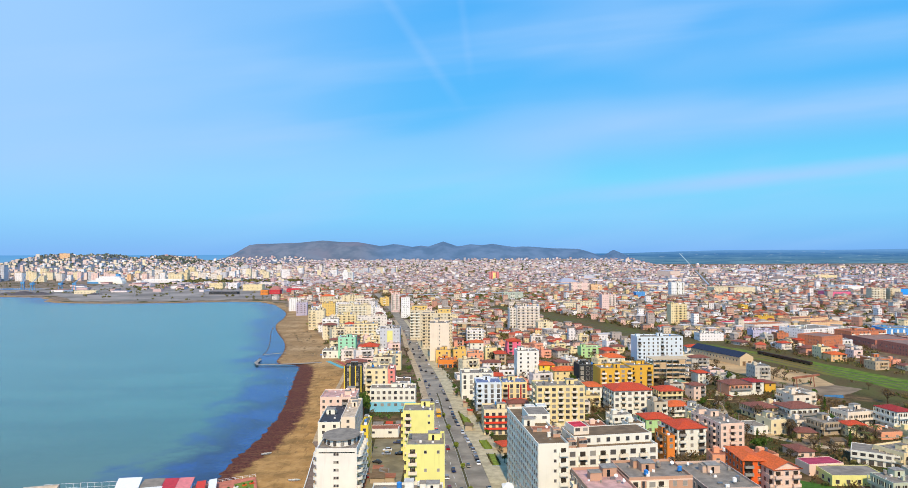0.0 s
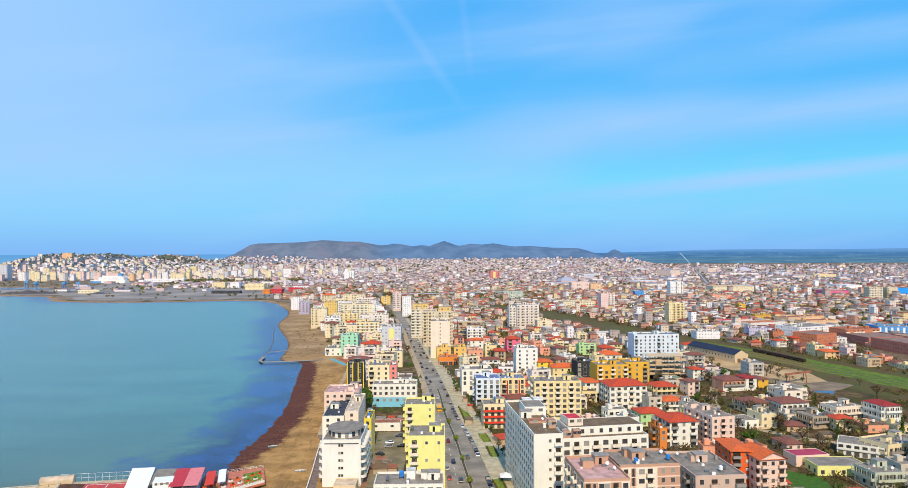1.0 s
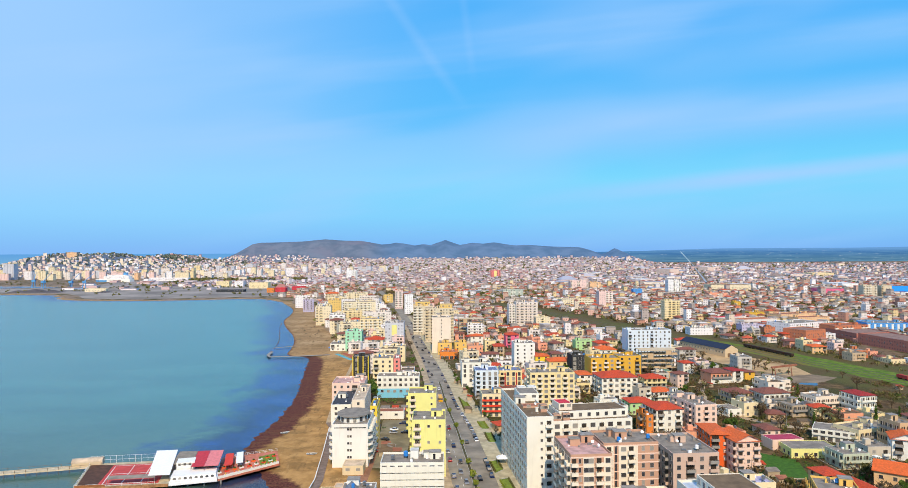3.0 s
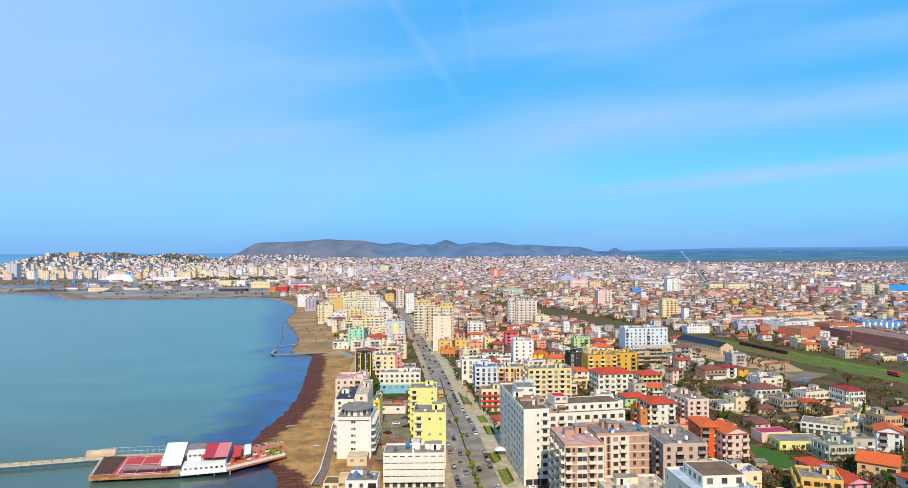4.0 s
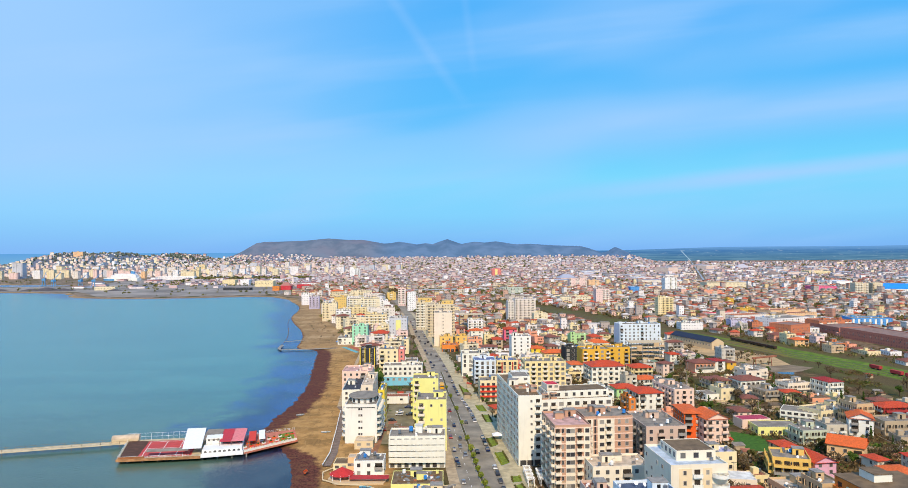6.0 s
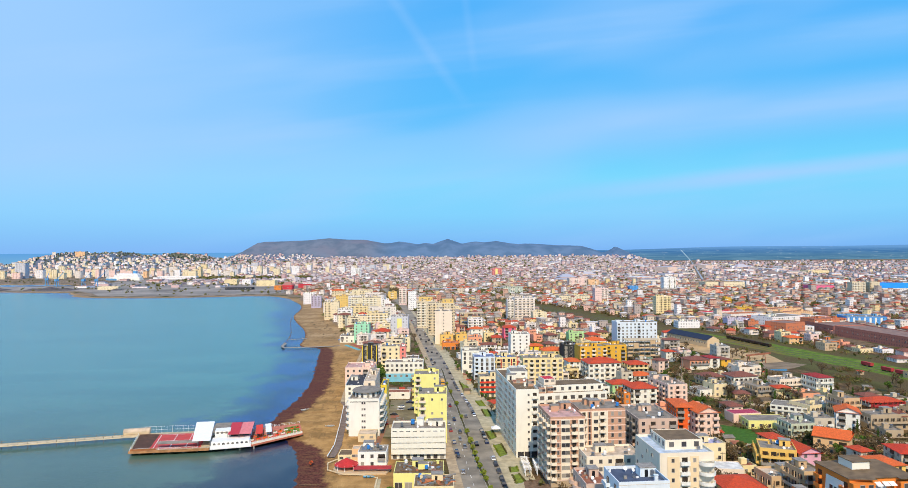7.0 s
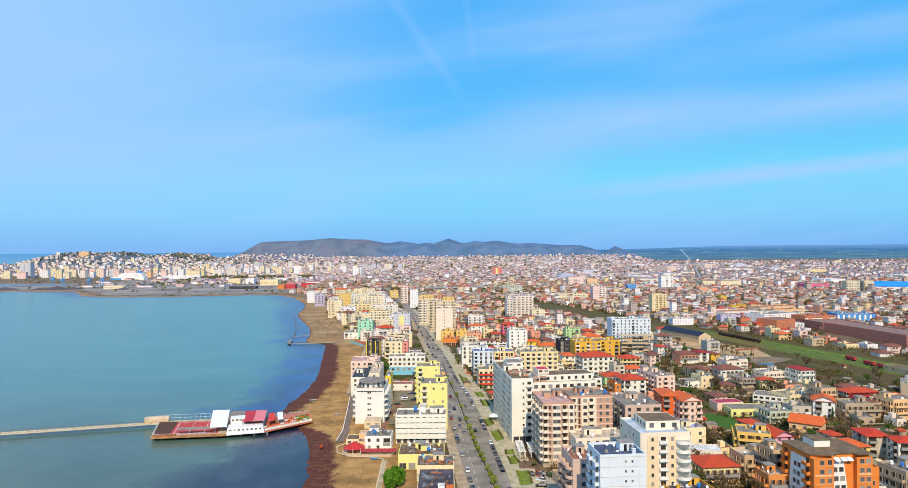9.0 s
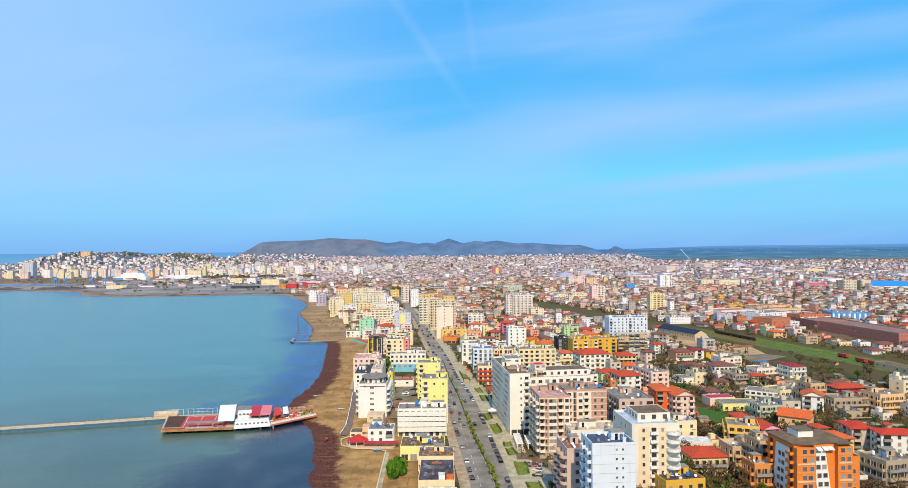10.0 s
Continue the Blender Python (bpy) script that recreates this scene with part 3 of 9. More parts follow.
def ribbon(name, pts, width, z, mat, label, category):
    """A flat lane of constant width along a few plan points."""
    bm = bmesh.new()
    P = [Vector((x, y, z)) for x, y in pts]
    rows_ = []
    for i, p in enumerate(P):
        d = (P[min(i + 1, len(P) - 1)] - P[max(i - 1, 0)]).normalized()
        n = Vector((-d.y, d.x, 0)) * width / 2
        rows_.append((bm.verts.new(p + n), bm.verts.new(p - n), bm.verts.new(p - n - Vector((0, 0, .3))), bm.verts.new(p + n - Vector((0, 0, .3)))))
    for r, s in zip(rows_[:-1], rows_[1:]):
        for i in range(4):
            bm.faces.new((r[i], r[(i + 1) % 4], s[(i + 1) % 4], s[i]))
    bmesh.ops.recalc_face_normals(bm, faces=bm.faces)
    return tagged(new(name, mesh_of(name, bm, mat)), label, category, kind="structure")


M["asphalt"] = plain_mat("asphalt", (.57, .535, .475), 0.9, 0, 0.40, 0.09)
M["paving"] = plain_mat("paving", (.72, .67, .54), 0.9, 0, 0.30, 0.25)
M["dirt"] = plain_mat("trodden_dirt", (.70, .62, .50), 0.95, 0, 0.30, 0.3)
M["kerb"] = plain_mat("kerbstone", (.66, .65, .62), 0.85, 0, 0.15, 1.0)
M["lawn"] = plain_mat("lawn", (.46, .52, .18), 0.95, 0, 0.35, 0.8)
M["line"] = plain_mat("road_paint", (.88, .88, .86), 0.7, 0, 0.1, 1.5)
Z0 = lambda y: 0.0
road = strip("road", Z0, wide, -400, 1470, -0.2, 0.05, M["asphalt"], label="grey asphalt avenue with two carriageways", category="road")
strip("pavement", lambda y: -4.2, Z0, -400, 900, -0.2, 0.18, M["dirt"], label="dusty footway on the sea side of the avenue", category="pavement")
strip("pavement", wide, lambda y: wide(y) + float(np.interp(y, (-400, 90, 120, 235, 300, 420, 600, 640), (4, 5, 12.5, 11.5, 12, 10, 8, 4))), -400, 900, -0.2, 0.18, M["paving"], label="pale paved footway beside the park strips", category="pavement")
strip("median", lambda y: middle(y) + .3, lambda y: middle(y) + 1.7, -400, 430, -0.1, 0.20, M["kerb"], label="raised kerbed median with small shrubs", category="median")
strip("median_bed", lambda y: middle(y) + .5, lambda y: middle(y) + 1.5, -400, 430, -0.1, 0.24, plain_mat("median_soil", (.33, .31, .20), .95, 0, .4, .5), label="narrow planted soil bed in the median", category="median")
ribbon("lane", [(118, 300), (140, 330), (151, 342), (173, 310), (205, 289), (262, 262)], 5.5, .03, M["dirt"], "unpaved lane between villas", "lane")
ribbon("lane", [(151, 342), (164, 392), (185, 440), (230, 470)], 5, .035, M["dirt"], "unpaved lane towards the railway yard", "lane")
ribbon("lane", [(34, 280), (60, 285), (92, 300), (118, 300)], 6, .03, M["asphalt"], "narrow asphalt side street", "lane")
ribbon("lane", [(66, 60), (68, 100), (100, 160), (118, 215), (140, 230), (190, 235), (250, 215)], 5, .03, M["dirt"], "dusty lane between garden houses", "lane")
bm = bmesh.new()
prism(bm, [(222, 560), (248, 540), (262, 520), (274, 490), (268, 449), (249, 444), (235, 464), (224, 486), (212, 540)], -.3, .03)
tagged(new("sand_yard", mesh_of("sand_yard", bm, plain_mat("yard_sand", (.73, .61, .44), .95, 0, .25, .08))), "bare sandy yard beside the railway", "yard", kind="structure")
bm = bmesh.new()
prism(bm, [(268, 449), (279, 436), (262, 422), (240, 411), (228, 430), (224, 486), (235, 464), (249, 444)], -.3, .028)
tagged(new("earth_yard", mesh_of("earth_yard", bm, plain_mat("yard_earth", (.53, .46, .37), .95, 0, .35, .10))), "brown trodden earth beside the sandy yard", "yard", kind="structure")
bm = bmesh.new()
prism(bm, [(240, 415.5), (243, 412.5), (246, 411.5), (248, 409), (251, 410.5), (252.5, 414), (254.5, 417.5), (251, 419), (247, 418), (244, 419)], -.2, .05)
tagged(new("pond", mesh_of("pond", bm, plain_mat("pond_water", (.20, .28, .38), .18, 0, .3, .3, .4, .08))), "blue rain pond in the bare earth", "pond", kind="structure")
for _o in (-11, -3, 6):
    ribbon("track_bed", [(100 + _o, 1080), (150 + _o, 945), (195 + _o, 790), (236 + _o, 670), (285 + _o, 560), (306 + _o, 480), (330 + _o, 400), (345 + _o, 300)], 1.9, .03,
           plain_mat("ballast", (.36, .33, .26), .95, 0, .3, .5), "overgrown railway track bed", "track")
ribbon("parking_lot", [(-25, 246), (-24.5, 285), (-26, 326)], 15, .02, plain_mat("court_earth", (.52, .48, .37), .95, 0, .35, .16), "worn earth and gravel court behind the yellow blocks", "parking lot")
ribbon("lane", [(-33.6, 222), (-33, 250), (-33.4, 281)], 4.6, .024, plain_mat("red_earth", (.60, .43, .33), .95, 0, .3, .3), "red brown earth lane behind the hotel", "lane")
ribbon("parking_lot", [(40.5, 128), (40.5, 150), (41, 170)], 13.5, .02, plain_mat("court_concrete", (.66, .63, .57), .9, 0, .25, .15), "pale concrete parking court before the pink block", "parking lot")
overpass = thing("overpass", pose(0, 0, 0), "long pale concrete overpass across the avenue", "bridge")
_op = [(-96, 1318), (-30, 1330), (60, 1352), (170, 1392)]
for (ax, ay), (bx, by) in zip(_op[:-1], _op[1:]):
    bm = bmesh.new()
    prism(bm, [(ax, ay), (bx, by), (bx, by + 9), (ax, ay + 9)], 5.8, 7.4)
    part("deck", bm, plain_mat("overpass_concrete", (.66, .70, .74), .9, 0, .15, .05), overpass)
    for q in (.1, .4, .7):
        bm = bmesh.new()
        tube(bm, (ax + (bx - ax) * q, ay + (by - ay) * q + 4.5, -.5), (ax + (bx - ax) * q, ay + (by - ay) * q + 4.5, 5.9), .9, n=8)
        part("column", bm, M["concrete"], overpass)
ribbon("far_road", [(615, 1500), (865, 2208), (1220, 3217), (1712, 4612)], 5.0, .4, plain_mat("pale_road", (.58, .63, .68), .9, 0, .1, .05), "straight pale road running to the horizon", "road")
for _y in np.arange(60, 420, 9.0):
    ribbon("lane_mark", [(kerb(_y) + wide(_y) * .24, _y), (kerb(_y + 3.5) + wide(_y) * .24, _y + 3.5)], .16, .056, M["line"], "white dashed lane mark on asphalt", "marking")

# ---- buildings ----
FLOOR = 3.05
TAKEN = []          # plan rectangles that are built on: centre x, centre y, radius
_shared = {}


def ring(bm, a, b, mi):
    for i in range(len(a)):
        n = (i + 1) % len(a)
        bm.faces.new((a[i], a[n], b[n], b[i])).material_index = mi


def window_mesh(w, h):
    """A window: a pale frame proud of the wall with a dark pane set back in it."""
    key = ("win", round(w, 1), round(h, 1))
    if key not in _shared:
        bm = bmesh.new()
        f = 0.06

        def loop(e, y, s):
            return [bm.verts.new(p) for p in ((-w / 2 - e, y, -e - s), (w / 2 + e, y, -e - s), (w / 2 + e, y, h + e), (-w / 2 - e, y, h + e))]
        o, fr, inn, back = loop(f, .02, .04), loop(f, -.10, .04), loop(0, -.10, 0), loop(0, -.02, 0)
        ring(bm, o, fr, 0)
        ring(bm, fr, inn, 0)
        ring(bm, inn, back, 0)
        bm.faces.new(back).material_index = 1
        _shared[key] = mesh_of("window", bm, M["frame"], M["glass"])
    return _shared[key]


def window_row(root, items):
    """Alike windows of one floor of a farther house, as one part: items give width, height and place."""
    V, F, mi = [], [], []
    for w, h, m in items:
        src = window_mesh(w, h)
        n = len(V)
        V += [tuple(m @ v.co) for v in src.vertices]
        for f in src.polygons:
            F.append([n + i for i in f.vertices])
            mi.append(f.material_index)
    me = bpy.data.meshes.new("window_row")
    me.from_pydata(V, [], F)
    me.materials.append(M["frame"])
    me.materials.append(M["glass"])
    me.polygons.foreach_set("material_index", mi)
    return tagged(part("window_row", me, None, root), kind="stuff")


def balcony_mesh(w, d, mat, solid=True):
    """A balcony: tray with parapet on three sides and the dark glazed door wall behind it."""
    mat = mat if solid else M["dark_rail"]
    key = ("bal", round(w, 1), round(d, 1), mat.name, solid)
    if key not in _shared:
        bm = bmesh.new()
        t = .12
        lo = [bm.verts.new(p) for p in ((-w / 2, -d, -.18), (w / 2, -d, -.18), (w / 2, 0, -.18), (-w / 2, 0, -.18))]
        hi = [bm.verts.new(p) for p in ((-w / 2, -d, .95), (w / 2, -d, .95), (w / 2, 0, .95), (-w / 2, 0, .95))]
        ih = [bm.verts.new(p) for p in ((-w / 2 + t, -d + t, .95), (w / 2 - t, -d + t, .95), (w / 2 - t, -.03, .95), (-w / 2 + t, -.03, .95))]
        il = [bm.verts.new(p) for p in ((-w / 2 + t, -d + t, 0), (w / 2 - t, -d + t, 0), (w / 2 - t, -.03, 0), (-w / 2 + t, -.03, 0))]
        ring(bm, lo, hi, 0)
        ring(bm, hi, ih, 0)
        ring(bm, ih, il, 0)
        bm.faces.new(il)
        bm.faces.new(lo[::-1])
        n = max(1, round(w / 3.0))
        for i in range(n):      # glazed doors, with wall left between them on long terraces
            x0, x1 = -w / 2 + w * i / n, -w / 2 + w * (i + 1) / n
            c, s = (x0 + x1) / 2, (x1 - x0) * (.31 if n > 1 or solid else .5) - (0 if n > 1 or solid else t)
            bm.faces.new([bm.verts.new(p) for p in ((c - s, -.03, .02), (c + s, -.03, .02), (c + s, -.03, 2.25), (c - s, -.03, 2.25))]).material_index = 1
            if n > 1:
                for x in ((x0 + .05,) if i else (x0 + .02,)) + ((x1 - .27,) if i == n - 1 else ()):
                    box(bm, x, -d + .01, .9, x + .25, -d + .26, 2.85)
        _shared[key] = mesh_of("balcony", bm, mat, M["door_glass"])
    return _shared[key]


def curved_balcony_mesh(r, mat):
    """A half-round balcony tray."""
    key = ("cbal", round(r, 1), mat.name)
    if key not in _shared:
        bm = bmesh.new()
        arc = np.linspace(math.pi, 2 * math.pi, 13)

        def loop(q, z):
            return [bm.verts.new((math.cos(a) * q, math.sin(a) * q, z)) for a in arc]
        lo, hi, ih, il = loop(r, -.18), loop(r, .95), loop(r - .12, .95), loop(r - .12, 0)
        ring(bm, lo, hi, 0)
        ring(bm, hi, ih, 0)
        ring(bm, ih, il, 0)
        bm.faces.new(il)
        bm.faces.new(lo[::-1])
        _shared[key] = mesh_of("balcony", bm, mat)
    return _shared[key]


def flat_body(bm, w, d, h, par=0.8, t=0.25):
    """Walls with an open parapet rim on top."""
    o = [(0, 0), (w, 0), (w, d), (0, d)]
    i = [(t, t), (w - t, t), (w - t, d - t), (t, d - t)]
    lo = [bm.verts.new((x, y, -0.5)) for x, y in o]
    hi = [bm.verts.new((x, y, h + par)) for x, y in o]
    ih = [bm.verts.new((x, y, h + par)) for x, y in i]
    il = [bm.verts.new((x, y, h)) for x, y in i]
    for k in range(4):
        n = (k + 1) % 4
        bm.faces.new((lo[k], lo[n], hi[n], hi[k]))
        bm.faces.new((hi[k], hi[n], ih[n], ih[k]))
        bm.faces.new((ih[k], ih[n], il[n], il[k]))
    bm.faces.new(il)


def hip_roof(bm, w, d, h, rise, over=0.7, gable=False):
    """A hipped or gabled roof with eaves of some thickness."""
    x0, x1, y0, y1 = -over, w + over, -over, d + over
    lo = [bm.verts.new(p) for p in ((x0, y0, h - .18), (x1, y0, h - .18), (x1, y1, h - .18), (x0, y1, h - .18))]
    ev = [bm.verts.new(p) for p in ((x0, y0, h), (x1, y0, h), (x1, y1, h), (x0, y1, h))]
    W, D = x1 - x0, y1 - y0
    if W >= D:
        k = 0.0 if gable else min(D / 2, W / 2 - 0.3)
        r = [bm.verts.new((x0 + k, (y0 + y1) / 2, h + rise)), bm.verts.new((x1 - k, (y0 + y1) / 2, h + rise))]
        tops = [(ev[0], ev[1], r[1], r[0]), (ev[1], ev[2], r[1]), (ev[2], ev[3], r[0], r[1]), (ev[3], ev[0], r[0])]
    else:
        k = 0.0 if gable else min(W / 2, D / 2 - 0.3)
        r = [bm.verts.new(((x0 + x1) / 2, y0 + k, h + rise)), bm.verts.new(((x0 + x1) / 2, y1 - k, h + rise))]
        tops = [(ev[0], ev[1], r[0]), (ev[1], ev[2], r[1], r[0]), (ev[2], ev[3], r[1]), (ev[3], ev[0], r[0], r[1])]
    for f in tops:
        if not (gable and len(f) == 3):
            bm.faces.new(f)
    for i in range(4):
        n = (i + 1) % 4
        bm.faces.new((lo[i], lo[n], ev[n], ev[i]))
    bm.faces.new(lo[::-1])


def tank_mesh(mat):
    key = ("tank", mat.name)
    if key not in _shared:
        bm = bmesh.new()
        for x in (-0.45, 0.45):
            for y in (-0.45, 0.45):
                tube(bm, (x, y, 0), (x, y, 0.6), 0.05, n=6, mi=1)
        tube(bm, (0, 0, 0.6), (0, 0, 1.8), 0.62, n=12)
        tube(bm, (0, 0, 1.8), (0, 0, 2.0), 0.62, 0.2, n=12)
        _shared[key] = mesh_of("water_tank", bm, mat, M["dark_metal"])
    return _shared[key]


def dish_mesh():
    if "dish" not in _shared:
        bm = bmesh.new()
        tube(bm, (0, 0, 0), (0, 0, 1.0), 0.04, n=6)
        tube(bm, (0, -0.02, 1.0), (0, -0.22, 1.12), 0.10, 0.55, n=12)
        tube(bm, (0, -0.2, 1.1), (0, -0.6, 1.3), 0.02, n=5)
        _shared["dish"] = mesh_of("satellite_dish", bm, M["white_paint"])
    return _shared["dish"]


def wire_hut(rng, root, w, d, h, shade):
    """Stair hut, tanks, dishes and ducts on a flat roof."""
    hw, hd = min(4.2, w * .4), min(3.6, d * .4)
    x, y = rng.uniform(0.8, max(0.9, w - hw - 0.8)), rng.uniform(d * .35, max(d * .36, d - hd - 0.8))
    bm = bmesh.new()
    box(bm, x, y, h - 0.05, x + hw, y + hd, h + 2.5)
    box(bm, x - .2, y - .2, h + 2.5, x + hw + .2, y + hd + .2, h + 2.66, 1)
    box(bm, x + hw * .3, y - 0.04, h, x + hw * .3 + .9, y, h + 2.0, 2)
    part("stair_hut", bm, (wall_mat(shade), M["concrete"], M["dark_metal"]), root)
    for _ in range(rng.randint(0, 3)):
        part("water_tank", tank_mesh(rng.choice((M["tank_blue"], M["metal"], M["white_paint"], M["metal"], M["concrete"]))), None, root, "", pose(rng.uniform(1, w - 1), rng.uniform(1, d - 1), h))
    for _ in range(rng.randint(0, 2)):
        part("satellite_dish", dish_mesh(), None, root, "", pose(rng.uniform(1, w - 1), rng.uniform(1, d - 1), h, 0, 0, rng.uniform(-40, 40)))
    bm = bmesh.new()
    for _ in range(rng.randint(4, 9)):      # vents, ducts and air conditioners
        s = rng.uniform(.25, .7)
        vx, vy = rng.uniform(.6, w - 1.6), rng.uniform(.6, d - 1.6)
        box(bm, vx, vy, h - .03, vx + s * rng.uniform(1, 2.2), vy + s, h + s * rng.uniform(.7, 1.8), rng.randint(0, 2))
    tagged(part("roof_vents", bm, (M["concrete"], M["metal"], M["white_paint"]), root), "small vents and ducts", kind="stuff")
    if w * d > 260:
        bm = bmesh.new()
        vx, vy = rng.uniform(.8, w - 5), rng.uniform(d * .3, d - 4.2)
        box(bm, vx, vy, h - .05, vx + 3.4, vy + 3.0, h + 2.2)
        box(bm, vx - .15, vy - .15, h + 2.2, vx + 3.55, vy + 3.15, h + 2.32, 1)
        part("lift_hut", bm, (wall_mat(shade), M["roof_grey"]), root)
    if rng.random() < .7:
        bm = bmesh.new()
        cx, cy = rng.uniform(1, w - 2), rng.uniform(1, d - 2)
        box(bm, cx, cy, h - .05, cx + 1.0, cy + .7, h + 1.5)
        box(bm, cx - .12, cy - .12, h + 1.5, cx + 1.12, cy + .82, h + 1.65)
        part("chimney", bm, wall_mat(shade), root)


def windowed_mat(shade):
    """Painted walls far off, with rows of small dark windows."""
    key = "far_" + shade
    if key not in _walls:
        k = Nodes("plaster_far_" + shade, 0.85)
        window_rows(k, tuple(min(.80, v * q) for v, q in zip(lin(SHADES[shade]), (.92, .915, .92))), 3.0, .62)
        _walls[key] = k.m
    return _walls[key]


def window_rows(k, col, bay, contrast=0.8):
    g = k.node("ShaderNodeNewGeometry")
    cr = k.node("ShaderNodeVectorMath")
    cr.operation = "CROSS_PRODUCT"
    k.link(g.outputs["Normal"], cr.inputs[0])
    cr.inputs[1].default_value = (0, 0, 1)
    dot = k.node("ShaderNodeVectorMath")
    dot.operation = "DOT_PRODUCT"
    k.link(cr.outputs[0], dot.inputs[0])
    k.link(g.outputs["Position"], dot.inputs[1])
    sep = k.node("ShaderNodeSeparateXYZ")
    k.link(g.outputs["Position"], sep.inputs[0])
    fu = k.math("FRACT", k.math("DIVIDE", dot.outputs["Value"], bay))
    fz = k.math("FRACT", k.math("DIVIDE", sep.outputs["Z"], 3.05))
    inu = k.math("MULTIPLY", k.math("GREATER_THAN", fu, .28), k.math("LESS_THAN", fu, .70))
    inz = k.math("MULTIPLY", k.math("GREATER_THAN", fz, .32), k.math("LESS_THAN", fz, .78))
    cell = k.node("ShaderNodeCombineXYZ")
    k.link(k.math("FLOOR", k.math("DIVIDE", dot.outputs["Value"], bay)), cell.inputs[0])
    k.link(k.math("FLOOR", k.math("DIVIDE", sep.outputs["Z"], 3.05)), cell.inputs[1])
    rnd = k.node("ShaderNodeTexWhiteNoise")
    rnd.noise_dimensions = "2D"
    k.link(cell.outputs[0], rnd.inputs["Vector"])
    some = k.range(rnd.outputs["Value"], .05, .75, .15, 1.0)      # blinds, curtains and open panes
    k.color(k.mix(k.math("MULTIPLY", k.math("MULTIPLY", k.math("MULTIPLY", inu, inz), some), contrast), col, (.07, .07, .08)))


STYLES = {
    # bay width, window width, window height, columns that carry balconies (every nth, 0 none)
    "plain": (3.5, 1.25, 1.4, 4), "grid": (3.2, 1.6, 1.6, 0), "dense": (2.9, 1.15, 1.5, 5), "balcony": (3.7, 1.3, 1.5, 2), "loggia": (3.3, 1.9, 1.6, 2),
    "stripe": (3.4, 1.2, 1.3, 3), "pink_block": (3.6, 1.7, 1.35, 2), "pink_stripes": (3.3, 1.2, 1.4, 2), "yellow_front": (4.4, 0.9, 1.0, 0), "glass": (2.6, 2.1, 2.3, 0),
    "terrace": (4.0, 1.4, 1.5, 0), "curved_side": (4.2, 1.3, 1.4, 0), "framed": (3.0, 1.6, 2.2, 4), "slab": (8.0, 0.8, 0.9, 0), "curved": (4.4, 1.1, 1.2, 0), "blue_tower": (5.0, 0.9, 0.9, 0), "yellow_posts": (3.2, 1.8, 2.0, 0)}


